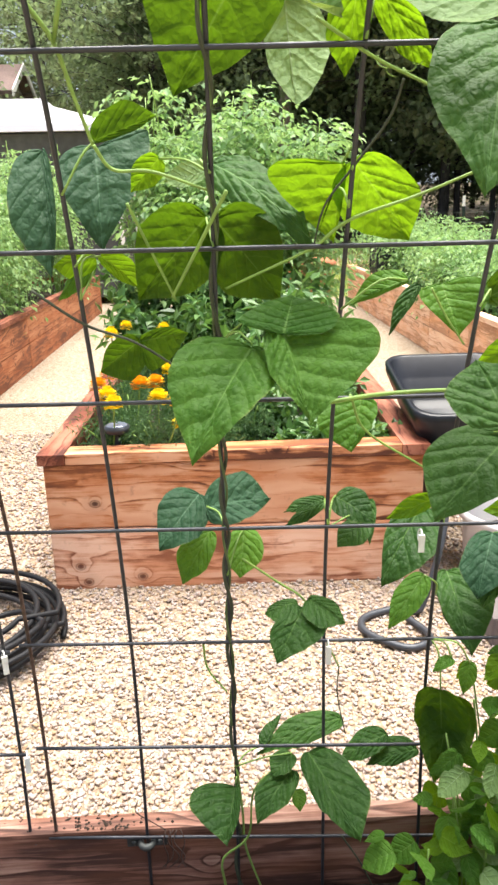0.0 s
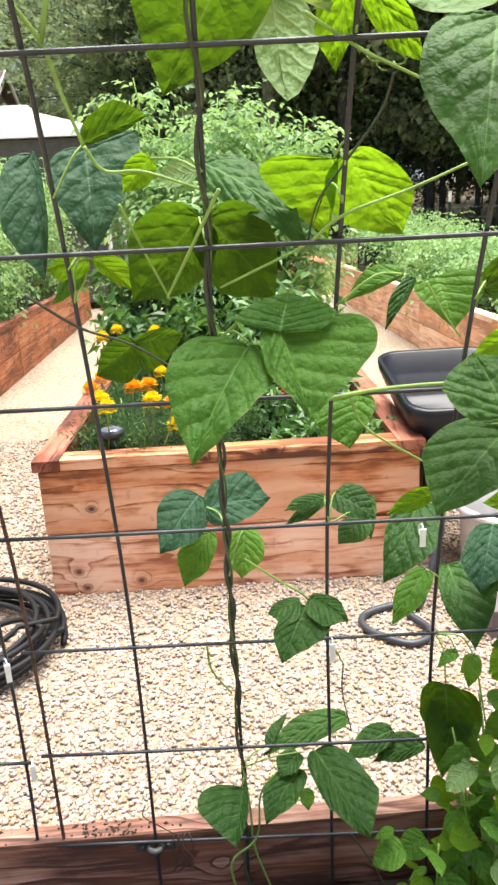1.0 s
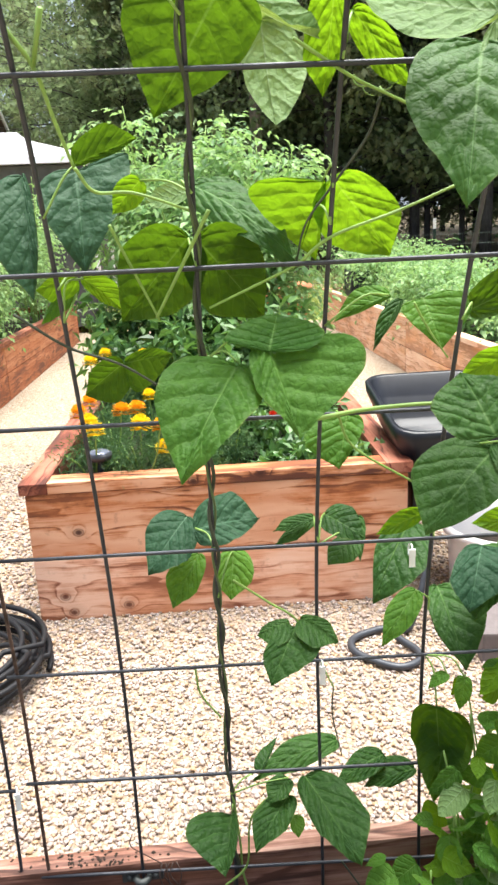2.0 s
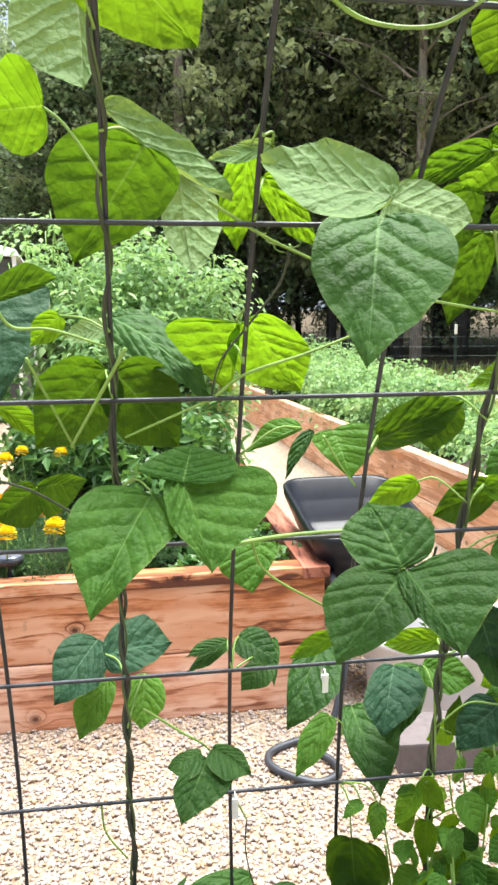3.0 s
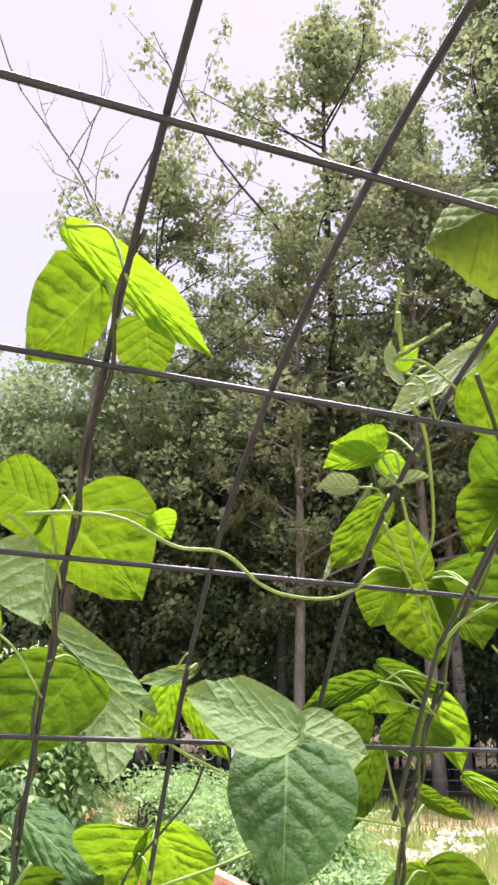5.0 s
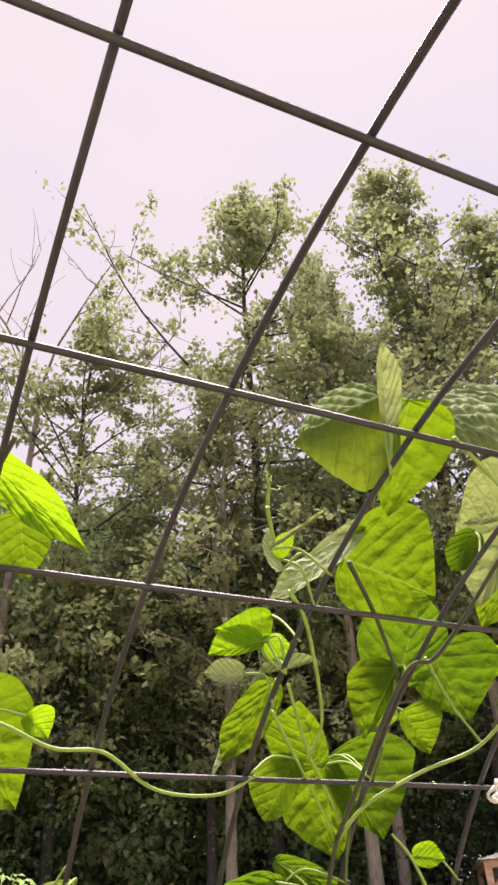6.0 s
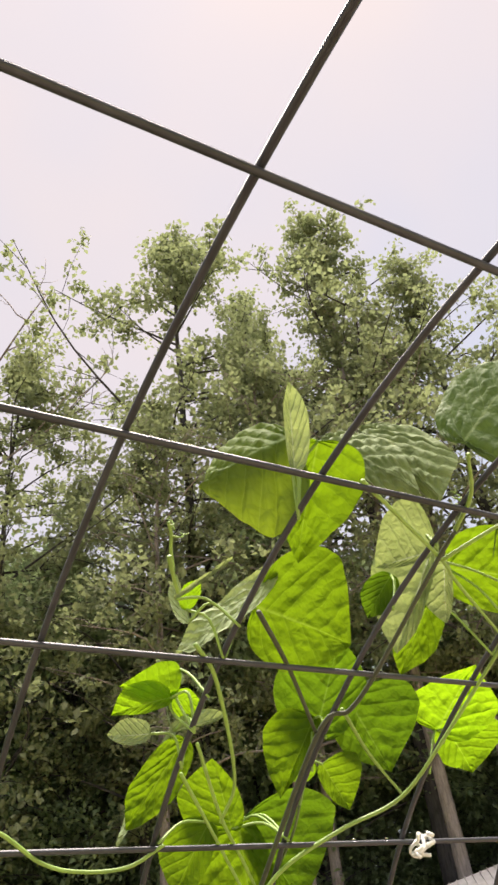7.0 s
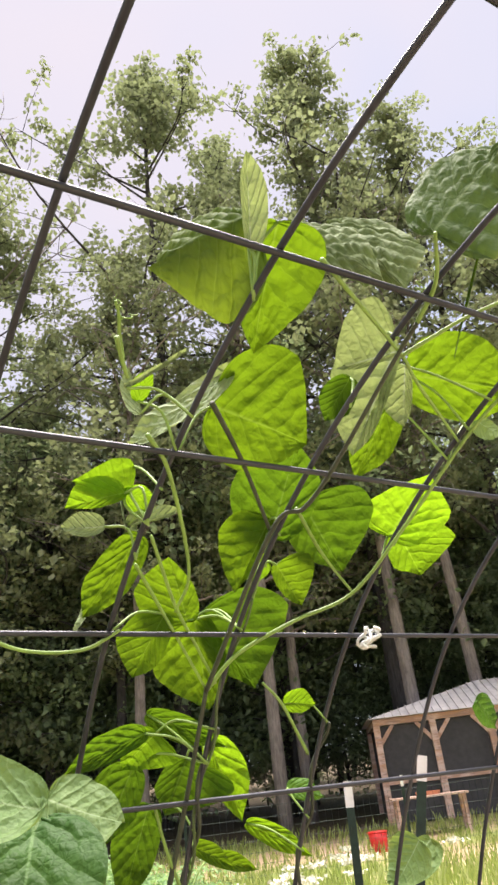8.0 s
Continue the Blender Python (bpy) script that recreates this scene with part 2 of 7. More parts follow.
def foliage(name, deep, mid, lite, trans, glow=0.35, rough=0.5, vary=0.7):
    """Many small leaves in one mesh: colour varies from leaf to leaf."""
    m = Nodes(name)
    r = m.n("NewGeometry").outputs["Random Per Island"]
    g = m.noise(m.coords("Object"), 0.8, 3)
    f = m.math("MULTIPLY_ADD", r, vary, m.math("MULTIPLY_ADD", g, 0.3, 0.35 - 0.5 * vary))
    col = m.ramp(f, (0.15, deep), (0.5, mid), (0.85, lite))
    a = m.bsdf(col, rough, 0, None, 0.35)
    b = m.n("BsdfTranslucent", {"Color": trans}).outputs[0]
    return m.done(m.n("MixShader", {0: glow, 1: a, 2: b}).outputs[0])


M_OAK = foliage("oak_leaves", (0.114, 0.136, 0.069), (0.190, 0.218, 0.114), (0.266, 0.294, 0.167), rgb(0.32, 0.385, 0.18), 0.36, 0.75, 0.5)
M_UNDER = foliage("understory_leaves", (0.080, 0.125, 0.066), (0.150, 0.208, 0.108), (0.24, 0.31, 0.165), rgb(0.33, 0.43, 0.20), 0.46, 0.7, 0.5)
M_TOMATO = foliage("tomato_leaves", (0.04, 0.105, 0.035), (0.165, 0.31, 0.115), (0.38, 0.54, 0.25), rgb(0.38, 0.58, 0.19), 0.40)
M_PEPPER = foliage("pepper_leaves", (0.03, 0.08, 0.025), (0.07, 0.16, 0.045), (0.16, 0.28, 0.10), rgb(0.18, 0.35, 0.06), 0.25, 0.35)
M_FEATHER = foliage("marigold_leaves", (0.03, 0.075, 0.03), (0.06, 0.13, 0.05), (0.13, 0.22, 0.09), rgb(0.12, 0.25, 0.06), 0.2)
M_GRASS = foliage("grass_blades", (0.16, 0.23, 0.05), (0.30, 0.38, 0.10), (0.46, 0.50, 0.20), rgb(0.46, 0.55, 0.15), 0.35)
M_YELLOW = foliage("yellow_petals", (0.80, 0.55, 0.005), (0.88, 0.68, 0.008), (0.92, 0.76, 0.02), rgb(0.85, 0.65, 0.02), 0.2)
M_ORANGE = foliage("orange_petals", (0.78, 0.32, 0.005), (0.86, 0.44, 0.008), (0.9, 0.53, 0.02), rgb(0.82, 0.42, 0.02), 0.2)
M_REDFL = foliage("red_petals", (0.5, 0.02, 0.01), (0.65, 0.04, 0.02), (0.75, 0.1, 0.05), rgb(0.6, 0.05, 0.02), 0.2)
M_WHITEFL = foliage("white_petals", (0.62, 0.62, 0.5), (0.75, 0.75, 0.66), (0.82, 0.82, 0.78), rgb(0.6, 0.6, 0.45), 0.2)
M_STEM = plain("green_stem", (0.20, 0.33, 0.07), 0.5, 0, 0.25, 60, 0.1)
M_OLDSTEM = plain("old_green_stem", (0.075, 0.115, 0.04), 0.6, 0, 0.35, 60, 0.2)
M_BROWNSTEM = plain("brown_stem", (0.04, 0.05, 0.03), 0.65, 0, 0.4, 60, 0.3)


def water_material():
    m = Nodes("water")
    return m.done(m.n("BsdfGlass", {"Color": rgb(1, 1, 1), "Roughness": 0.0, "IOR": 1.33}).outputs[0])


M_WATER = water_material()

# ---- building helpers ----
def link_mesh(name, verts, faces, material, parent=None, label="", smooth=False):
    me = bpy.data.meshes.new(name)
    me.from_pydata(verts, [], faces)
    me.materials.append(material)
    if smooth:
        me.polygons.foreach_set("use_smooth", [True] * len(me.polygons))
    me.update()
    ob = new(name, me)
    if parent is not None:
        ob.parent = parent
    if label:
        ob["label"] = label
    return ob


def part(name, bm, material, parent=None, label="", smooth=False):
    """Links a bmesh as one mesh object under a thing."""
    bmesh.ops.recalc_face_normals(bm, faces=bm.faces)
    me = bpy.data.meshes.new(name)
    bm.to_mesh(me)
    bm.free()
    me.materials.append(material)
    if smooth:
        me.polygons.foreach_set("use_smooth", [True] * len(me.polygons))
    ob = new(name, me)
    if parent is not None:
        ob.parent = parent
    if label:
        ob["label"] = label
    return ob


def thing(name, label, category, at=(0, 0, 0), turn=0.0, group="", kind=""):
    """An empty at a thing's base."""
    ob = new(name)
    ob.matrix_basis = pose(*at, 0, 0, turn)
    return tagged(ob, label, category, group, kind)


def box(bm, x0, x1, y0, y1, z0, z1, bevel=0.0):
    r = bmesh.ops.create_cube(bm, size=1.0)
    for v in r["verts"]:
        v.co = Vector(((x0 + x1) / 2 + v.co.x * (x1 - x0), (y0 + y1) / 2 + v.co.y * (y1 - y0), (z0 + z1) / 2 + v.co.z * (z1 - z0)))
    if bevel:
        es = list({e for v in r["verts"] for e in v.link_edges})
        bmesh.ops.bevel(bm, geom=es, offset=bevel, segments=2, affect="EDGES", profile=0.7)
    return bm


def tube_data(points, radius, sides=6, closed=False, taper=None):
    """Verts and faces of a tube along points (numpy n x 3)."""
    P = np.asarray(points, float)
    n = len(P)
    T = np.gradient(P, axis=0)
    if closed:
        T = np.roll(P, -1, 0) - np.roll(P, 1, 0)
    T /= np.linalg.norm(T, axis=1)[:, None] + 1e-12
    ref = np.array([0.31, 0.17, 0.93]) if abs(T[0] @ np.array([0.31, 0.17, 0.93])) < 0.85 else np.array([0.9, 0.3, 0.1])
    verts, nrm = [], ref
    for i in range(n):
        nrm = nrm - T[i] * (nrm @ T[i])
        nrm = nrm / (np.linalg.norm(nrm) + 1e-12)
        bi = np.cross(T[i], nrm)
        r = radius if taper is None else radius * taper[i]
        for k in range(sides):
            a = 2 * math.pi * k / sides
            verts.append(tuple(P[i] + r * (math.cos(a) * nrm + math.sin(a) * bi)))
    faces = []
    for i in range(n if closed else n - 1):
        j = (i + 1) % n
        for k in range(sides):
            l = (k + 1) % sides
            faces.append((i * sides + k, i * sides + l, j * sides + l, j * sides + k))
    if not closed:
        faces.append(tuple(range(sides - 1, -1, -1)))
        faces.append(tuple((n - 1) * sides + k for k in range(sides)))
    return verts, faces


def tube(name, points, radius, material, parent=None, label="", sides=6, closed=False, taper=None):
    v, f = tube_data(points, radius, sides, closed, taper)
    return link_mesh(name, v, f, material, parent, label, True)


def spline(points, n=30):
    """A smooth curve through points (Catmull-Rom)."""
    P = np.asarray(points, float)
    P = np.vstack([2 * P[0] - P[1], P, 2 * P[-1] - P[-2]])
    out = []
    seg = len(P) - 3
    for s in np.linspace(0, seg - 1e-6, n):
        i = int(s)
        t = s - i
        a, b, c, d = P[i], P[i + 1], P[i + 2], P[i + 3]
        out.append(0.5 * (2 * b + (c - a) * t + (2 * a - 5 * b + 4 * c - d) * t * t + (3 * b - a - 3 * c + d) * t ** 3))
    return np.array(out)


def scatter_leaves(rng, centres, size, spread, count, droop=0.3, slim=0.5, fold=0.25):
    """Verts and faces of small folded leaves round centres; each leaf is two triangles pairs on a midrib."""
    C = np.repeat(np.asarray(centres, float), count, axis=0)
    n = len(C)
    C = C + rng.normal(0, 1, (n, 3)) * spread
    d = rng.normal(0, 1, (n, 3))
    d[:, 2] -= droop
    d /= np.linalg.norm(d, axis=1)[:, None]
    up = rng.normal(0, 0.5, (n, 3)) + np.array([0, 0, 1.0])
    side = np.cross(d, up)
    side /= np.linalg.norm(side, axis=1)[:, None] + 1e-9
    nor = np.cross(side, d)
    s = size * rng.uniform(0.6, 1.4, (n, 1))
    base = C
    tip = C + d * s
    mid = C + d * s * 0.45 
    l = mid + side * s * slim * 0.5 + nor * s * fold * 0.4
    r = mid - side * s * slim * 0.5 + nor * s * fold * 0.4
    V = np.stack([base, l, tip, r], 1).reshape(-1, 3)
    F = np.arange(n * 4).reshape(-1, 4)
    F = np.concatenate([F[:, [0, 1, 2]], F[:, [0, 2, 3]]])
    return V, F


def stuff_mesh(name, V, F, material, parent=None, label=""):
    return link_mesh(name, [tuple(v) for v in V.tolist()], [tuple(f) for f in F.tolist()], material, parent, label)

# ---- ground ----
def rise(x, y):
    """Height of the yard: level round the beds, then rising gently to the wood."""
    d = math.hypot(x, y)
    return 0.0 if d < 12 else min(6.0, 0.05 * (d - 12)) - 0.0


def build_ground():
    rings = [0.0, 3, 6, 9, 11, 13, 15, 18, 22, 27, 33, 42, 60, 100, 200, 500, 1500]
    seg = 48
    verts, faces = [(0, 0, -0.012)], []
    for r in rings[1:]:
        for k in range(seg):
            a = 2 * math.pi * k / seg
            x, y = r * math.cos(a), r * math.sin(a)
            verts.append((x, y, rise(x, y) - 0.012 + (0.05 * noise.noise((x * 0.3, y * 0.3, 0)) if 11 < r < 60 else 0)))
    for k in range(seg):
        faces.append((0, 1 + k, 1 + (k + 1) % seg))
    for i in range(len(rings) - 2):
        for k in range(seg):
            a, b = 1 + i * seg, 1 + (i + 1) * seg
            faces.append((a + k, b + k, b + (k + 1) % seg, a + (k + 1) % seg))
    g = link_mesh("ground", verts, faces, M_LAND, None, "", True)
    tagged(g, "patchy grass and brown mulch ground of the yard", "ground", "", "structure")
    bm = bmesh.new()
    box(bm, -4.2, 4.4, -3.0, 10.6, -0.2, 0.0)
    tagged(part("gravel_path", bm, M_GRAVEL), "pale cream gravel path between raised beds", "gravel", "", "structure")


build_ground()


def build_pebbles():
    """Loose stones over the stretch of path close to the trellis."""
    rng = np.random.default_rng(5)
    cube = np.array([(x, y, z) for x in (-1, 1) for y in (-1, 1) for z in (-1, 1)], float) * 0.8
    tri = np.array([(0, 1, 3), (0, 3, 2), (4, 6, 7), (4, 7, 5), (0, 4, 5), (0, 5, 1), (2, 3, 7), (2, 7, 6), (0, 2, 6), (0, 6, 4), (1, 5, 7), (1, 7, 3)])
    n = 50000
    y = 0.24 + 3.3 * rng.uniform(0, 1, n) ** 1.55
    x = rng.uniform(-1, 1, n) * np.minimum(1.66, 0.72 + 0.34 * y)
    keep = ~((x > -0.60) & (x < 0.66) & (y > 1.56))
    x, y = x[keep], y[keep]
    n = len(x)
    r = rng.uniform(0.0034, 0.0068, n) * (1 + 0.12 * (y - 0.3))
    sc = np.stack([r * rng.uniform(0.85, 1.45, n), r * rng.uniform(0.8, 1.2, n), r * rng.uniform(0.5, 0.85, n)], 1)
    V = cube[None] * sc[:, None] * rng.uniform(0.55, 1.15, (n, 8, 1)) + sc[:, None] * rng.normal(0, 0.14, (n, 8, 3))
    a, tl = rng.uniform(0, 6.283, n), rng.normal(0, 0.5, n)
    ca, sa, ct, st = np.cos(a), np.sin(a), np.cos(tl), np.sin(tl)
    X, Y, Z = V[..., 0], V[..., 1], V[..., 2]
    Y, Z = Y * ct[:, None] - Z * st[:, None], Y * st[:, None] + Z * ct[:, None]
    X, Y = X * ca[:, None] - Y * sa[:, None], X * sa[:, None] + Y * ca[:, None]
    P = np.stack([X + x[:, None], Y + y[:, None], Z + (r * rng.uniform(-0.3, 1.1, n))[:, None]], 2).reshape(-1, 3)
    F = (tri[None] + (np.arange(n) * 8)[:, None, None]).reshape(-1, 3)
    ob = stuff_mesh("pebbles", P, F, M_PEBBLE)
    ob.data.polygons.foreach_set("use_smooth", [True] * len(ob.data.polygons))
    tagged(ob, "loose cream and tan gravel stones", "gravel", "", "stuff")


build_pebbles()


# ---- raised beds ----
def board_mesh(length, thick, high, bevel=0.004):
    """A board along local x, centred, standing on z = 0."""
    bm = bmesh.new()
    box(bm, -length / 2, length / 2, -thick / 2, thick / 2, 0, high, bevel)
    bmesh.ops.recalc_face_normals(bm, faces=bm.faces)
    me = bpy.data.meshes.new("board")
    bm.to_mesh(me)
    bm.free()
    return me


def put_board(name, me, material, parent, m):
    if not me.materials:
        me.materials.append(material)
    ob = new(name, me)
    ob.parent = parent
    ob.matrix_basis = m
    return ob


def raised_bed(label, x0, x1, y0, y1, courses=2, high=0.235, turn=0.0, soil=True, side_split=False, mat=None, cap=None, low=None):
    """Board box with a flat cap rail; the side caps run through, the end caps sit between them."""
    w, l, t = x1 - x0, y1 - y0, 0.04
    mat = mat or M_CEDAR
    bed = thing("raised_bed", label, "raised bed", (x0, y0, 0), turn, "raised beds")
    end, side = board_mesh(w, t, high - 0.005, 0.006), board_mesh(l - 2 * t - 0.004, t, high - 0.005, 0.006)
    half = board_mesh((l - 2 * t) / 2 - 0.008, t, high - 0.005, 0.006)
    capw = 0.092
    cap_side, cap_end = board_mesh(l + 0.03, capw, 0.038, 0.003), board_mesh(w - 2 * capw + 0.028, capw, 0.038, 0.003)
    for c in range(courses):
        z = c * high
        if low and c == 0:
            put_board("board", board_mesh(w, t, high - 0.005, 0.006), low, bed, pose(w / 2, t / 2, z))
        else:
            put_board("board", end, mat, bed, pose(w / 2, t / 2, z))
        put_board("board", end, mat, bed, pose(w / 2, l - t / 2, z, 0, 0, 180))
        for sx in (t / 2, w - t / 2):
            if side_split:
                cut = 0.0 if c else 0.35
                for k in (-1, 1):
                    put_board("board", half, mat, bed, pose(sx, l / 2 + k * ((l - 2 * t) / 4), z, 0, 0, 90))
            else:
                put_board("board", side, mat, bed, pose(sx, l / 2, z, 0, 0, 90 if sx < w / 2 else -90))
    zt = courses * high
    put_board("cap_board", cap_side, cap or M_CAP, bed, pose(capw / 2 - 0.014, l / 2, zt, 0, 0, 90))
    put_board("cap_board", cap_side, cap or M_CAP, bed, pose(w - capw / 2 + 0.014, l / 2, zt, 0, 0, -90))
    put_board("cap_board", cap_end, mat, bed, pose(w / 2, capw / 2 - 0.006, zt - 0.002))
    put_board("cap_board", cap_end, mat, bed, pose(w / 2, l - capw / 2 + 0.006, zt - 0.002))
    for cx in (t + 0.045, w - t - 0.045):
        for cy in (t + 0.045, l - t - 0.045):
            bm = bmesh.new()
            box(bm, cx - 0.04, cx + 0.04, cy - 0.04, cy + 0.04, 0, zt - 0.006)
            part("corner_post", bm, M_CEDAR, bed)
    if soil:
        soil_bed(x0, x1, y0, y1, zt - 0.07, turn)
    return bed


def soil_bed(x0, x1, y0, y1, z, turn=0.0):
    nx, ny, t = 14, 22, 0.044
    w, l = x1 - x0, y1 - y0
    verts = [(t + (w - 2 * t) * i / nx, t + (l - 2 * t) * j / ny, z + 0.025 * noise.noise((i * 0.9 + x0, j * 0.9, 3))) for j in range(ny + 1) for i in range(nx + 1)]
    faces = [(j * (nx + 1) + i, j * (nx + 1) + i + 1, (j + 1) * (nx + 1) + i + 1, (j + 1) * (nx + 1) + i) for j in range(ny) for i in range(nx)]
    ob = link_mesh("soil", verts, faces, M_SOIL, None, "", True)
    ob.matrix_basis = pose(x0, y0, 0, 0, 0, turn)
    tagged(ob, "dark brown crumbly soil filling a raised bed", "soil", "", "stuff")


raised_bed("new reddish cedar raised bed with flat cap rail on gravel", -0.615, 0.674, 1.535, 3.97, turn=-1.2, low=M_ROSE)
raised_bed("long cedar raised bed with darker stained boards", -3.0, -1.69, 1.6, 9.6, side_split=True, mat=M_SIDE)
raised_bed("long pale orange cedar raised bed of butted boards", 1.89, 3.2, 1.4, 10.2, side_split=True, mat=M_SIDEPALE, cap=M_SIDEPALE)


def near_bed():
    """The narrow weathered bed that the trellis foot stands in."""
    bed = thing("planter_bed", "weathered dark red-brown wooden planter bed under the trellis", "raised bed", (0, 0, 0), 0, "raised beds")
    long = board_mesh(5.0, 0.038, 0.25, 0.005)
    put_board("board", long, M_OLDWOOD, bed, pose(0, 0.217, 0.008))
    put_board("board", long, M_OLDWOOD, bed, pose(0, -0.33, 0.008))
    short = board_mesh(0.505, 0.038, 0.25, 0.005)
    for x in (-2.52, 2.52):
        put_board("board", short, M_OLDWOOD, bed, pose(x, -0.0565, 0.008, 0, 0, 90))
    soil_bed(-2.5, 2.5, -0.345, 0.232, 0.12)


near_bed()


def soil_crumbs():
    """Spilt crumbs of soil on the near board's top edge."""
    rng = np.random.default_rng(14)
    n = 90
    x = np.concatenate([rng.normal(-0.235, 0.035, n - 25), rng.uniform(-0.42, -0.1, 25)])
    y = rng.uniform(0.201, 0.234, n)
    C = np.column_stack([x, y, np.full(n, 0.2585)])
    o = np.array([(1, 0, 0), (0, 1, 0), (-1, 0, 0), (0, -1, 0), (0, 0, 0.8), (0, 0, -0.3)])
    V = (C[:, None] + o[None] * (rng.uniform(0.001, 0.0042, (n, 1, 1))) * rng.uniform(0.6, 1.3, (n, 6, 1))).reshape(-1, 3)
    t = np.array([(0, 1, 4), (1, 2, 4), (2, 3, 4), (3, 0, 4), (1, 0, 5), (2, 1, 5), (3, 2, 5), (0, 3, 5)])
    ob = stuff_mesh("soil_crumbs", V, (t[None] + (np.arange(n) * 6)[:, None, None]).reshape(-1, 3), M_SOIL)
    tagged(ob, "dark soil crumbs spilt on the board's edge", "soil", "", "stuff")


soil_crumbs()

# ---- arched wire trellis ----
PITCH_U, PITCH_V = 0.152, 0.2025
WIRE_X = (-0.305, -0.150, 0.003, 0.1465, 0.307, 0.450, 0.601, 0.761, 0.913)  # the long wires, bent a little out of true
HEAD_S = (0.5, 1.5, 2.5, 3.5, 4.5, 5.5, 6.5, 7.5, 8.5, 9.5, 10.2)
HEAD_A = (0.0, 3.6, 8.0, 14.0, 19.8, 28.0, 37.8, 55.6, 68.4, 81.8, 90.0)
ROW_SHIFT = (0.08, 0, 0, 0, 0, -0.015, -0.02, -0.03, 0, 0.015, 0.015)  # uneven welds


def arch_table():
    """Places along the arch from its foot over the crown and down behind, in rows of the mesh."""
    step = 0.02
    out, y, z = [], 0.186, 0.434 - PITCH_V * 1.9
    s = -0.9
    while s <= 21.4:
        out.append((s, y, z))
        q = s if s <= 10.2 else 20.4 - s
        a = radians(float(np.interp(q, HEAD_S, HEAD_A)))
        if s > 10.2:
            a = math.pi - a
        y -= math.sin(a) * PITCH_V * step
        z += math.cos(a) * PITCH_V * step
        s += step
    return np.array(out)


ARCH = arch_table()


def on_arch(x, v, off=0.0):
    """World place x along the tunnel, v rows up the mesh, off metres inward from it."""
    y, z = np.interp(v, ARCH[:, 0], ARCH[:, 1]), np.interp(v, ARCH[:, 0], ARCH[:, 2])
    y2, z2 = np.interp(v + 0.05, ARCH[:, 0], ARCH[:, 1]), np.interp(v + 0.05, ARCH[:, 0], ARCH[:, 2])
    ty, tz = y2 - y, z2 - z
    k = math.hypot(ty, tz)
    y += x * (-0.03 + 0.0044 * (min(v, 10.0) - 5))  # the panel stands slightly askew
    z -= x * 0.004
    return np.array((x, y - off * tz / k, z + off * ty / k))


def wire_x(c):
    """Place of a long wire by its number; whole and half numbers lie between the wires."""
    return float(np.interp(c, range(-2, 7), WIRE_X))


def panel(label, columns, x_at, rows, x_lo, x_hi, shift=0.0, lean=0.0, rust=()):
    """One wire panel bent to an arch: long wires run over, short wires across."""
    tr = thing("wire_trellis", label, "trellis", (0, 0, 0), 0, "trellis panels")
    for c in columns:
        vs = np.linspace(-0.75, 21.2, 120)
        pts = [on_arch(x_at(c) + lean * v, v + shift, -0.003) + np.array((0.0015 * math.sin(v * 1.3 + c), 0, 0)) for v in vs]
        tube("long_wire", pts, 0.0028, M_RUST if c in rust else M_WIRE, tr, "", 8)
    for r in rows:
        a, b = x_lo, x_hi
        q = r + (ROW_SHIFT[r] if r < len(ROW_SHIFT) else 0.0)
        pts = [on_arch(x + lean * r, q + shift, 0.0032) for x in np.linspace(a, b, 12)]
        tube("cross_wire", pts, 0.0028, M_WIRE, tr, "", 8)
    return tr


panel("galvanised wire panel arched over the path", range(-2, 7), wire_x, range(0, 22), -0.318, 0.925, rust=(-2,))
panel("second galvanised wire panel overlapped and tied to its neighbour", range(0, 8), lambda c: -0.352 - c * PITCH_U, range(0, 22), -1.43, -0.340, shift=-0.06, lean=0.003)
panel("third galvanised wire panel arched beside the others", range(0, 8), lambda c: 0.955 + c * PITCH_U, range(0, 22), 0.945, 2.03, shift=0.05)

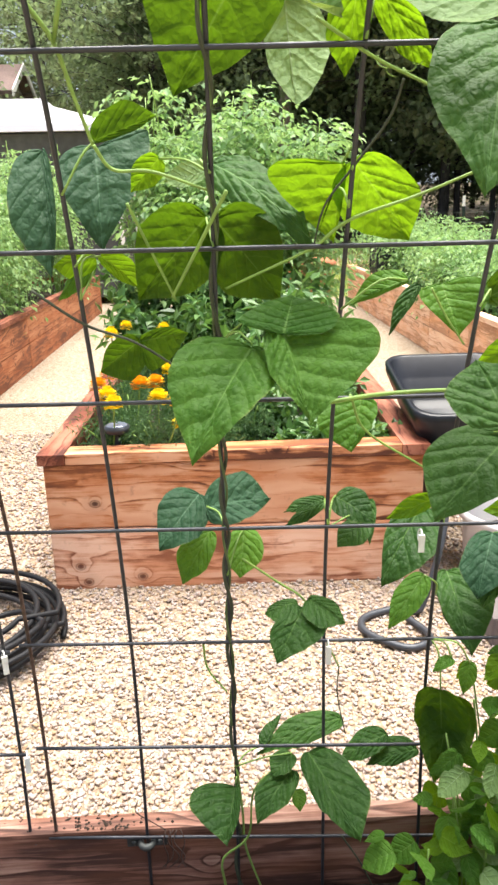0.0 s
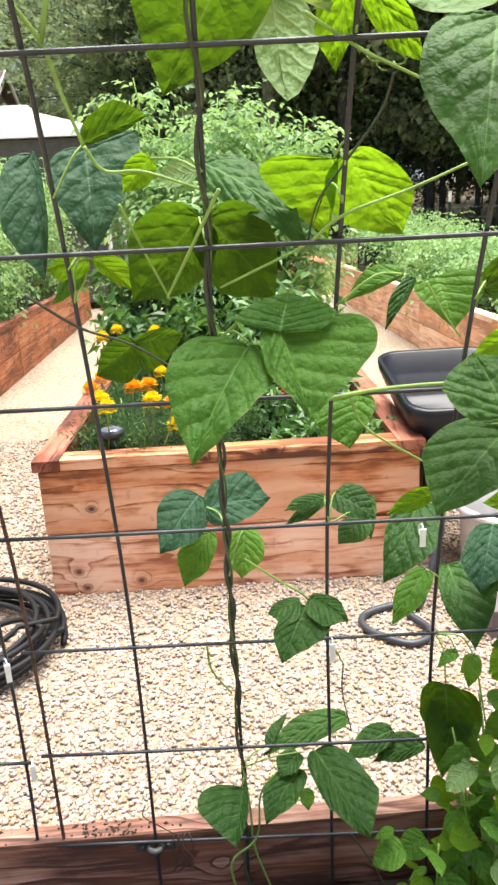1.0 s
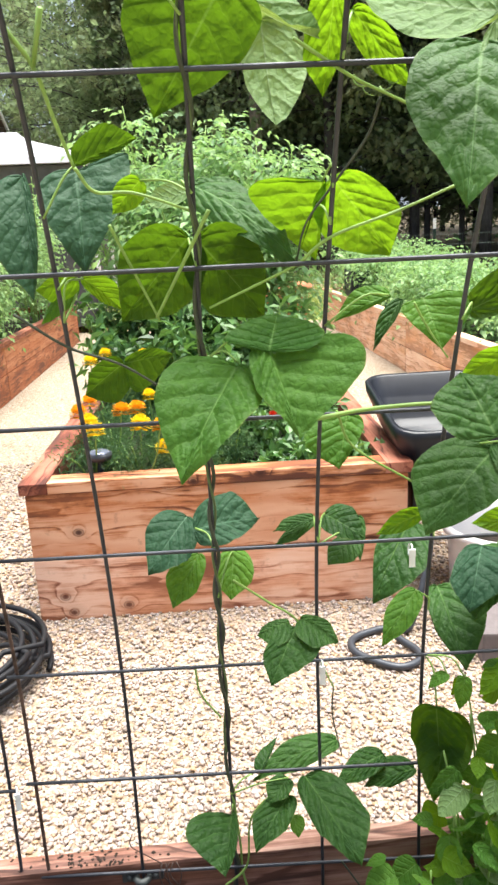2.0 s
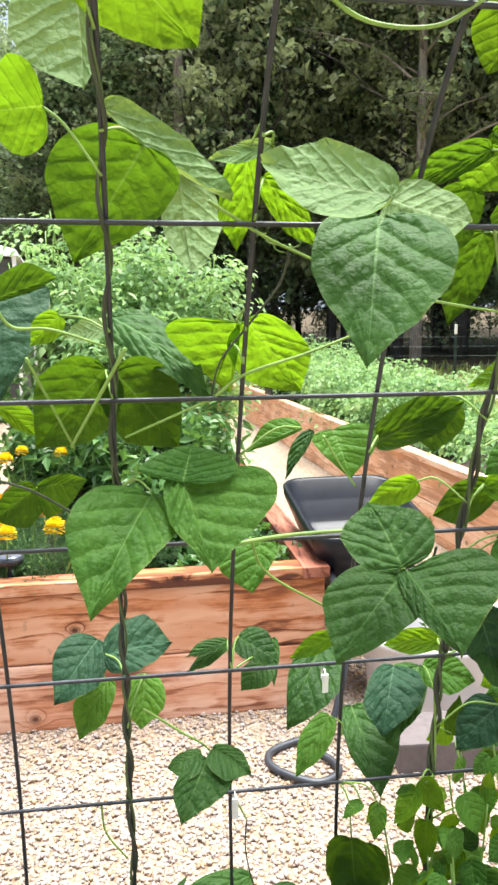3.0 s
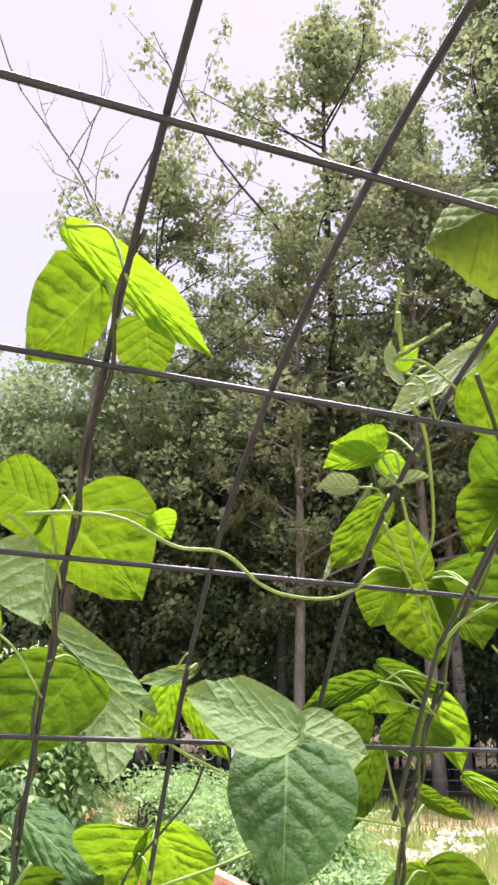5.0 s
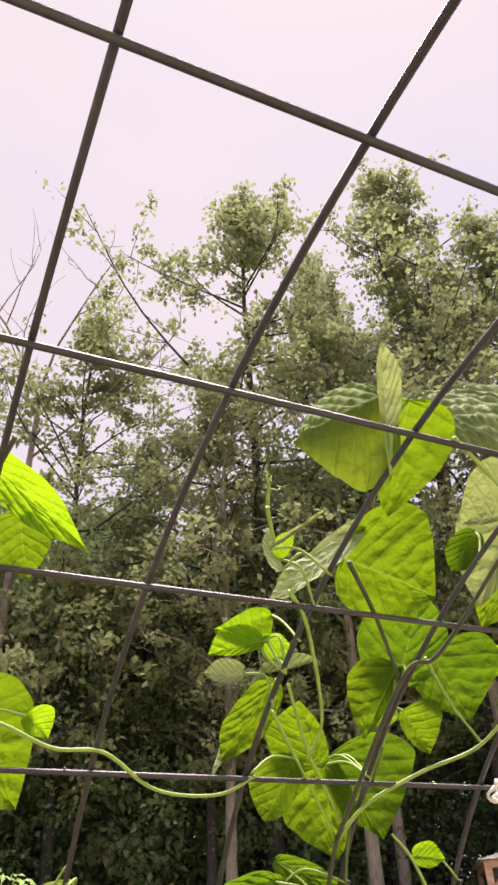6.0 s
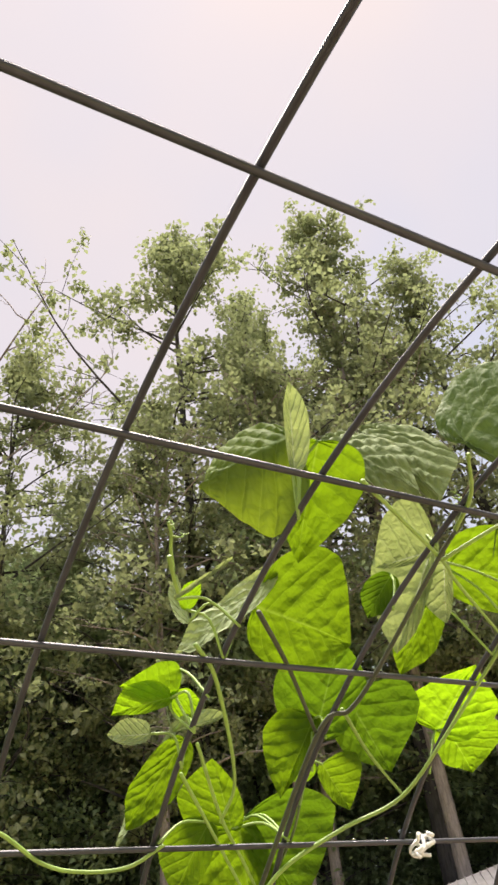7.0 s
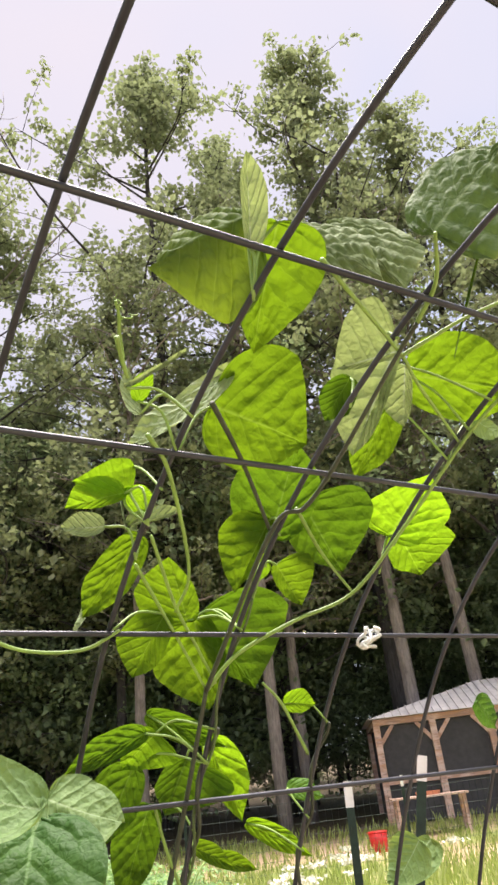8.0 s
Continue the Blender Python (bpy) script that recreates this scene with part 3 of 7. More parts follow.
# ---- woods ----
def tree_parts(seed, high, crown_from, width, leaves, size, lobes):
    """Trunk with limbs, and a ragged crown of small leaves on twigs."""
    rng = np.random.default_rng(seed)
    V, F = [], []

    def add(pts, r, taper, sides=7):
        v, f = tube_data(pts, r, sides, False, taper)
        o = len(V)
        V.extend(v)
        F.extend([tuple(i + o for i in q) for q in f])

    n = 14
    zs = np.linspace(-0.4, high * 0.97, n)
    bend = np.cumsum(rng.normal(0, 0.10, (n, 2)), 0) * (zs / high)[:, None]
    trunk = np.column_stack([bend, zs])
    r0 = high * 0.0078
    add(trunk, r0, np.linspace(1.15, 0.12, n), 9)
    clumps, weight = [], []
    for k in range(lobes):
        f = crown_from + (1 - crown_from) * ((k + rng.uniform(0, 1)) / lobes)
        z = f * high * 0.95
        base = np.array([np.interp(z, zs, trunk[:, 0]), np.interp(z, zs, trunk[:, 1]), z])
        a = rng.uniform(0, 6.283)
        q = (f - crown_from) / (1 - crown_from)
        reach = width * (0.26 + 0.95 * math.sin(math.pi * min(1, 0.2 + q * 0.80))) * rng.uniform(0.35, 1.3)
        reach *= 1 - 0.6 * max(0.0, (q - 0.72) / 0.28)
        end = base + np.array([math.cos(a) * reach, math.sin(a) * reach, reach * rng.uniform(0.05, 0.45 + 0.4 * q)])
        end[2] = min(end[2], high * 0.985)
        mid = (base + end) / 2 + np.array([*rng.normal(0, 0.10 * reach, 2), reach * 0.10])
        limb = spline([base, mid, end], 9)
        add(limb, r0 * 0.34 * (1.1 - 0.6 * f), np.linspace(1, 0.2, 9), 5)
        full = rng.uniform(0.6, 1.4)
        for i in range(rng.integers(5, 11)):
            t = rng.uniform(0.35, 1.0)
            p = limb[min(8, int(t * 8))]
            tip = p + rng.normal(0, 1, 3) * np.array([0.9, 0.9, 0.6]) * (0.42 + 0.12 * reach) + np.array([0, 0, 0.12])
            add(np.array([p, (p + tip) / 2 + rng.normal(0, 0.08, 3), tip]), r0 * 0.08, (1, 0.7, 0.3), 3)
            for g in (rng.uniform(0.9, 1.1), rng.uniform(0.3, 0.8)):
                clumps.append(p + (tip - p) * g + rng.normal(0, 0.12, 3))
                weight.append(full * rng.uniform(0.4, 1.5))
    clumps = np.array(clumps)
    many = np.maximum(2, np.array(weight) * leaves / sum(weight)).astype(int)
    LV, LF = scatter_leaves(rng, np.repeat(clumps, many, axis=0), size, np.array([0.20, 0.20, 0.13]), 1, 0.35, 0.72, 0.3)
    return V, F, LV, LF


def make_tree(name, label, seed, high, crown_from, width, leaves, size, lobes, material=None, skin=None):
    V, F, LV, LF = tree_parts(seed, high, crown_from, width, leaves, size, lobes)
    t = thing(name, label, "tree", (0, 0, 0), 0, "trees of the wood")
    link_mesh("trunk", V, F, skin or M_BARK, t, "pale bark" if skin else "grey-brown bark", True)
    stuff_mesh("crown", LV, LF, material or M_OAK, t, "ragged green leaves")
    return t


TREES = [
    make_tree("oak_tree", "tall oak with ragged open crown at the wood's edge", 11, 30, 0.16, 4.6, 16000, 0.20, 56),
    make_tree("oak_tree", "tall leaning oak with sparse top at the wood's edge", 12, 27, 0.15, 5.0, 16000, 0.20, 54),
    make_tree("oak_tree", "tall dense oak with dark lower limbs", 13, 24, 0.10, 5.0, 19000, 0.20, 58),
    make_tree("oak_tree", "slender tall tree with bare trunk and high crown", 14, 28, 0.22, 4.0, 12500, 0.20, 46),
    make_tree("oak_tree", "tall tree with pale bare trunk before the wood", 15, 26, 0.26, 4.0, 9500, 0.20, 42, None, M_PALEBARK),
]
TREE_HIGH = (30.0, 27.0, 24.0, 28.0, 26.0)
BUSH = make_tree("understory_tree", "small dark understory tree in the shade of the wood", 21, 8, 0.10, 2.5, 18000, 0.105, 36, M_UNDER)
SHRUB = make_tree("understory_shrub", "low dark shrub deep in the wood", 22, 8, 0.06, 2.6, 12000, 0.08, 18, M_UNDER)


def plant_tree(src, first, x, y, turn, scale=1.0):
    z = rise(x, y) - 0.05
    m = pose(x, y, z, 0, 0, turn) @ Matrix.Scale(scale, 4)
    if first:
        src.matrix_basis = m
        return src
    ob = copy_thing(src, pose(x, y, z, 0, 0, turn))
    ob.scale = (scale, scale, scale)
    return ob


def build_wood():
    used = set()

    def go(k, x, y, turn, sc=1.0):
        plant_tree(TREES[k], k not in used, x, y, turn, sc)
        used.add(k)

    def front(k, bearing, d, high, turn):
        a = radians(bearing)
        go(k, d * math.sin(a), d * math.cos(a) - 0.9, turn, high / TREE_HIGH[k])

    # the wood's edge, tree by tree: kind, bearing, distance, height, turn
    front(0, 42.0, 23.5, 33.0, 20)
    front(1, 26.0, 22.5, 31.6, 140)
    front(2, 10.5, 23.0, 22.4, 250)
    front(3, 33.0, 25.0, 30.0, 60)
    front(1, 52.0, 24.0, 28.5, 300)
    front(2, 58.5, 24.5, 21.5, 30)
    front(2, 4.0, 23.5, 12.0, 120)
    front(2, -4.5, 24.0, 9.0, 80)
    front(3, 16.5, 24.0, 18.0, 200)
    front(3, 21.5, 21.5, 18.5, 10)
    front(0, -26.5, 25.0, 18.0, 170)
    front(1, -32.0, 26.0, 20.0, 40)
    front(0, 67.0, 24.0, 22.0, 190)
    front(2, -40.0, 27.0, 22.0, 10)
    for bearing, d, high in ((22.8, 20.0, 19.0), (32.6, 20.5, 22.0), (42.9, 22.0, 25.0), (47.6, 22.5, 24.0), (34.5, 22.5, 21.0)):
        front(4, bearing, d, high, bearing * 7)
    # behind the house and the canopy
    for bearing, d, high in ((-25.0, 33.0, 15.0), (-20.5, 34.0, 13.0), (-16.0, 33.0, 14.5), (-11.5, 35.0, 13.0), (-7.5, 32.0, 12.5)):
        front(2, bearing, d, high, bearing * 13)
    rng = random.Random(4)
    for i in range(13):
        a = radians(-52 + 122 * (i + rng.random()) / 13)
        d = 25 + 8 * rng.random()
        if -23 < math.degrees(a) < 3:
            continue
        go(rng.randrange(4), d * math.sin(a), d * math.cos(a), rng.randrange(360), 0.56 + 0.18 * rng.random())
    first = True
    for i in range(34):
        a = radians(-50 + 120 * (i + rng.random()) / 34)
        d = 24 + 8 * rng.random()
        if -27 < math.degrees(a) < -3:
            d += 16
        plant_tree(BUSH, first, d * math.sin(a), d * math.cos(a), rng.randrange(360), 0.75 + 0.65 * rng.random())
        first = False
    for i in range(24):
        a = radians(-62 + 140 * (i + rng.random()) / 24)
        d = 36 + 9 * rng.random()
        plant_tree(SHRUB, i == 0, d * math.sin(a), d * math.cos(a), rng.randrange(360), 1.7 + 0.8 * rng.random())
    for bearing, d, sc in ((-6.0, 25.0, 0.8), (-1.5, 25.5, 1.25), (2.5, 26.0, 1.35), (7.0, 25.0, 1.2)):
        plant_tree(BUSH, False, d * math.sin(radians(bearing)), d * math.cos(radians(bearing)), bearing * 31, sc)
    # taller understory in front of the trunks
    for i in range(26):
        bearing = -4 + 72 * (i + rng.random()) / 26
        if min(abs(bearing - k) for k in (22.8, 32.6, 42.9, 47.6)) < 1.2:
            bearing += 2.0
        d = (25.5 if bearing > 36 else 23.5) + 3.5 * rng.random()
        plant_tree(BUSH, False, d * math.sin(radians(bearing)), d * math.cos(radians(bearing)), rng.randrange(360), (0.95 if bearing > 36 else 1.25) + 0.7 * rng.random())
    # low shrubs that close the view between the trunks
    for i in range(26):
        a = radians(-8 + 76 * (i + rng.random()) / 26)
        d = 29 + 4 * rng.random()
        plant_tree(SHRUB, False, d * math.sin(a), d * math.cos(a), rng.randrange(360), 0.34 + 0.14 * rng.random())


build_wood()


# ---- house, canopy, fence, pavilion ----
def wedge(bm, pts_front, depth):
    """Prism from a polygon in x, z drawn out along y."""
    a = [bm.verts.new((x, 0, z)) for x, z in pts_front]
    b = [bm.verts.new((x, depth, z)) for x, z in pts_front]
    bm.faces.new(a)
    bm.faces.new(b[::-1])
    n = len(a)
    for i in range(n):
        bm.faces.new((a[i], b[i], b[(i + 1) % n], a[(i + 1) % n]))
    return bm


def canopy_tent():
    t = thing("canopy_tent", "white fabric canopy tent with dark screen sides", "tent", (-3.6, 12.6, rise(-3.6, 12.6) + 0.02), 3)
    zb = 2.40
    bm = bmesh.new()
    w, d = 2.1, 2.1
    lo = [bm.verts.new(p) for p in ((-w, -d, zb), (w, -d, zb), (w, d, zb), (-w, d, zb))]
    mid = [bm.verts.new(p) for p in ((-w * 0.98, -d * 0.98, zb + 0.1), (w * 0.98, -d * 0.98, zb + 0.1), (w * 0.98, d * 0.98, zb + 0.1), (-w * 0.98, d * 0.98, zb + 0.1))]
    up = [bm.verts.new(p) for p in ((-w * 0.5, -d * 0.5, zb + 0.46), (w * 0.5, -d * 0.5, zb + 0.46), (w * 0.5, d * 0.5, zb + 0.46), (-w * 0.5, d * 0.5, zb + 0.46))]
    top = [bm.verts.new(p) for p in ((-w * 0.42, -d * 0.42, zb + 0.6), (w * 0.42, -d * 0.42, zb + 0.6), (w * 0.42, d * 0.42, zb + 0.6), (-w * 0.42, d * 0.42, zb + 0.6))]
    for q, r in ((lo, mid), (mid, up), (up, top)):
        for i in range(4):
            bm.faces.new((q[i], q[(i + 1) % 4], r[(i + 1) % 4], r[i]))
    bm.faces.new(top)
    bm.faces.new(lo[::-1])
    part("roof", bm, M_CANVAS, t, "white fabric roof")
    for sx, sy, lx, ly in ((0, -1, 2.0, 0.01), (0, 1, 2.0, 0.01), (-1, 0, 0.01, 2.0), (1, 0, 0.01, 2.0)):
        bm = bmesh.new()
        box(bm, sx * 1.98 - lx, sx * 1.98 + lx, sy * 1.98 - ly, sy * 1.98 + ly, 0.02, zb - 0.02)
        part("screen_wall", bm, M_DARKNET, t, "dark netting")
    for x in (-2.03, 2.03):
        for y in (-2.03, 2.03):
            bm = bmesh.new()
            box(bm, x - 0.03, x + 0.03, y - 0.03, y + 0.03, 0, zb, 0.005)
            part("pole", bm, M_WHITEPL, t)


canopy_tent()


def house():
    h = thing("house", "beige house with brown shingled gable roof and white trim", "house", (-7.4, 29.0, 0.18), 90)
    bm = bmesh.new()
    wedge(bm, [(-1.75, 0), (1.75, 0), (1.75, 5.35), (0, 6.38), (-1.75, 5.35)], 8)
    part("wall", bm, M_SIDING, h)
    for s in (-1, 1):
        bm = bmesh.new()
        pts = [(s * 1.95, 5.27), (0, 6.42), (0, 6.56), (s * 1.97, 5.4)]
        wedge(bm, pts, 8.8)
        r = part("roof", bm, M_SHINGLE, h, "brown shingles")
        r.location = (0, -0.4, 0)
        bm = bmesh.new()
        wedge(bm, [(s * 1.99, 5.2), (0, 6.37), (0, 6.6), (s * 1.99, 5.43)], 0.06)
        r = part("fascia", bm, M_WHITEPL, h, "white trim")
        r.location = (0, -0.47, 0)


house()


def t_post(x, y, high, lean=0.0, spin=0.0, thick=1.0):
    p = thing("fence_post", "dark green steel fence post with white top", "fence post", (x, y, rise(x, y)), spin, "fence posts")
    p.matrix_basis = p.matrix_basis @ pose(0, 0, 0, 0, lean, 0) @ Matrix.Diagonal((thick, thick, 1, 1))
    bm = bmesh.new()
    box(bm, -0.022, 0.022, -0.004, 0.004, -0.1, high - 0.16)
    box(bm, -0.004, 0.004, 0.004, 0.034, -0.1, high - 0.16)
    for k in range(8):
        box(bm, -0.007, 0.007, -0.010, -0.003, 0.2 + k * 0.13, 0.225 + k * 0.13)
    part("post", bm, M_TPOST, p)
    bm = bmesh.new()
    box(bm, -0.023, 0.023, -0.005, 0.005, high - 0.158, high)
    box(bm, -0.005, 0.005, 0.005, 0.035, high - 0.158, high)
    part("post_top", bm, M_TPTOP, p, "white painted top")


def fence(x0, y0, x1, y1, high=1.2):
    """Welded wire run: wires joined into one mesh."""
    f = thing("wire_fence", "dark welded wire fence strung between steel posts", "fence", (0, 0, 0))
    L = math.hypot(x1 - x0, y1 - y0)
    V, F = [], []

    def add(a, b, r):
        v, q = tube_data(np.array([a, b]), r, 3)
        o = len(V)
        V.extend(v)
        F.extend([tuple(i + o for i in s) for s in q])

    n = int(L / 0.1)
    for i in range(n + 1):
        x, y = x0 + (x1 - x0) * i / n, y0 + (y1 - y0) * i / n
        z = rise(x, y)
        add((x, y, z), (x, y, z + high), 0.0022)
    m = int(L / 1.0)
    for k in range(9):
        for i in range(m):
            a = [(x0 + (x1 - x0) * j / m, y0 + (y1 - y0) * j / m) for j in (i, i + 1)]
            add((*a[0], rise(*a[0]) + high * k / 8), (*a[1], rise(*a[1]) + high * k / 8), 0.0022)
    link_mesh("mesh_wire", V, F, M_TPOST, f)


def pavilion():
    """Timber garden pavilion with a low metal hip roof and screened bays."""
    x, y = 15.85, 13.88
    p = thing("pavilion", "timber garden pavilion with grey metal roof and dark screens", "pavilion", (x, y, rise(x, y) - 0.1), -36)
    w, d, e = 2.8, 1.6, 2.2
    bm = bmesh.new()
    a = [bm.verts.new(q) for q in ((-w - 0.2, -d - 0.2, e + 0.16), (w + 0.2, -d - 0.2, e + 0.16), (w + 0.2, d + 0.2, e + 0.16), (-w - 0.2, d + 0.2, e + 0.16))]
    b = [bm.verts.new(q) for q in ((0.2, 0, e + 0.95), (1.4, 0, e + 0.95))]
    bm.faces.new((a[0], a[1], b[1], b[0]))
    bm.faces.new((a[1], a[2], b[1]))
    bm.faces.new((a[2], a[3], b[0], b[1]))
    bm.faces.new((a[3], a[0], b[0]))
    bm.faces.new(a[::-1])
    part("roof", bm, M_METROOF, p, "ribbed grey metal roof")
    for k in range(30):
        xx = -w - 0.15 + (2 * w + 0.3) * k / 29
        q = min(1.0, max(0.0, (xx + w + 0.2) / (w + 0.4) if xx < 0.2 else (w + 0.2 - xx) / (w - 1.2)))
        pts = np.array([(xx, -d - 0.21, e + 0.175), (xx, (-d - 0.2) * (1 - q), e + 0.175 + 0.79 * q)])
        tube("roof_rib", pts, 0.018, M_METROOF, p, "", 4)
    bm = bmesh.new()
    for sy in (-1, 1):
        box(bm, -w - 0.06, w + 0.06, sy * d - 0.05, sy * d + 0.05, e, e + 0.15, 0.006)
    for sx in (-1, 1):
        box(bm, sx * w - 0.05, sx * w + 0.05, -d + 0.055, d - 0.055, e, e + 0.15, 0.006)
    part("beam", bm, M_POSTWOOD, p)
    for sx in (-1, -0.5, 0, 0.5, 1):
        for sy in (-1, 1):
            bm = bmesh.new()
            px, py = sx * (w - 0.02), sy * (d - 0.02)
            box(bm, px - 0.08, px + 0.08, py - 0.08, py + 0.08, 0, e - 0.002, 0.008)
            part("post", bm, M_POSTWOOD, p)
            for k in (-1, 1):
                if abs(sx + k * 0.5) <= 1.01:
                    bm = bmesh.new()
                    box(bm, -0.045, 0.045, -0.04, 0.04, 0, 0.55)
                    br = part("brace", bm, M_POSTWOOD, p)
                    br.matrix_basis = pose(px + k * 0.06, py, e - 0.42, 0, k * 40, 0)
    for sy in (-1, 1):
        bm = bmesh.new()
        box(bm, -w + 0.07, w - 0.07, sy * (d - 0.02) - 0.02, sy * (d - 0.02) + 0.02, 0.85, 0.95)
        part("rail", bm, M_POSTWOOD, p)
        bm = bmesh.new()
        box(bm, -w + 0.07, w - 0.07, sy * (d - 0.06) - 0.004, sy * (d - 0.06) + 0.004, 0.02, e - 0.01)
        part("screen", bm, M_SCREEN, p, "dark insect screen")
    for sx in (-1, 1):
        bm = bmesh.new()
        box(bm, sx * (w - 0.06) - 0.004, sx * (w - 0.06) + 0.004, -d + 0.08, d - 0.08, 0.02, e - 0.01)
        part("screen", bm, M_SCREEN, p, "dark insect screen")


pavilion()
fence(-1.0, 14.5, 3.8, 10.9)
fence(3.8, 10.9, 13.2, 6.2)
for px, py, ph, pl in ((-1.0, 14.5, 1.4, 0), (1.4, 12.7, 1.35, 1), (3.8, 10.9, 1.45, 0), (5.3, 10.12, 1.4, 0), (8.3, 8.65, 1.4, 1)):
    t_post(px, py, ph, pl, -30)
t_post(3.26, 3.43, 1.40, 2, -30, 1.2)
t_post(3.46, 3.31, 1.54, 13, -30, 1.4)


def red_bucket():
    x, y = 9.9, 11.4
    b = thing("bucket", "bright red plastic bucket standing on the grass", "bucket", (x, y, rise(x, y) - 0.02))
    bm = bmesh.new()
    bmesh.ops.create_cone(bm, segments=20, radius1=0.14, radius2=0.18, depth=0.36, cap_ends=True, matrix=pose(0, 0, 0.18))
    part("body", bm, M_RED, b, "", True)
    pts = [(0.185 * math.cos(a), 0.185 * math.sin(a), 0.35) for a in np.linspace(0, 6.283, 20, endpoint=False)]
    tube("rim", pts, 0.012, M_RED, b, "", 6, True)


red_bucket()


def dead_tree(x, y, high):
    """A bare grey tree top standing above the leafy edge."""
    rng = random.Random(9)
    t = thing("dead_tree", "bare grey dead tree top above the wood", "tree", (x, y, rise(x, y) - 0.1), 0, "trees of the wood")
    V, F = [], []

    def add(pts, r, sides):
        v, f = tube_data(np.array(pts), r, sides, False, np.linspace(1, 0.45, len(pts)))
        o = len(V)
        V.extend(v)
        F.extend([tuple(i + o for i in q) for q in f])

    def grow(p, d, length, r, depth):
        pts = [tuple(p)]
        for k in range(4):
            d = (d + Vector((rng.uniform(-0.25, 0.25), rng.uniform(-0.25, 0.25), rng.uniform(-0.05, 0.2)))).normalized()
            p = p + d * length / 4
            pts.append(tuple(p))
            if depth and k > 0:
                side = Vector((rng.uniform(-1, 1), rng.uniform(-1, 1), rng.uniform(0.0, 0.7))).normalized()
                grow(p, (d * 0.5 + side * 0.8).normalized(), length * rng.uniform(0.35, 0.6), r * 0.55, depth - 1)
        add(pts, r, 5 if depth else 3)

    add([(0, 0, 0), (0.1, 0.1, high * 0.4), (0.2, 0, high * 0.68)], 0.2, 8)
    for k in range(5):
        a = 1.25 * k
        grow(Vector((0.2, 0, high * (0.56 + 0.03 * k))), Vector((math.cos(a) * 0.7, math.sin(a) * 0.7, 0.9)).normalized(), high * 0.22, 0.055, 2)
    link_mesh("trunk", V, F, M_PALEBARK, t, "", True)


dead_tree(1.9, 21.0, 27.0)


def work_bench():
    """Low plank table with an orange tray beside the pavilion."""
    x, y = 11.9, 12.0
    b = thing("work_bench", "low grey plank work bench on the grass", "bench", (x, y, rise(x, y) - 0.02), -35)
    for k in range(3):
        bm = bmesh.new()
        box(bm, -0.8, 0.8, -0.3 + k * 0.205, -0.1 + k * 0.205, 0.70, 0.74, 0.005)
        part("plank", bm, M_POSTWOOD, b)
    for sx in (-0.7, 0.7):
        for sy in (-0.22, 0.24):
            bm = bmesh.new()
            box(bm, sx - 0.035, sx + 0.035, sy - 0.035, sy + 0.035, 0, 0.698)
            part("leg", bm, M_POSTWOOD, b)
    o = thing("tray", "shallow orange plastic tray lying on the bench", "tray", (x, y, rise(x, y) + 0.72), -20)
    bm = bmesh.new()
    box(bm, -0.22, 0.22, -0.14, 0.14, 0.0, 0.015, 0.004)
    for x0, x1, y0, y1 in ((-0.22, 0.22, -0.14, -0.125), (-0.22, 0.22, 0.125, 0.14), (-0.22, -0.205, -0.124, 0.124), (0.205, 0.22, -0.124, 0.124)):
        box(bm, x0, x1, y0, y1, 0.0155, 0.07)
    part("body", bm, M_TERRA, o)


work_bench()

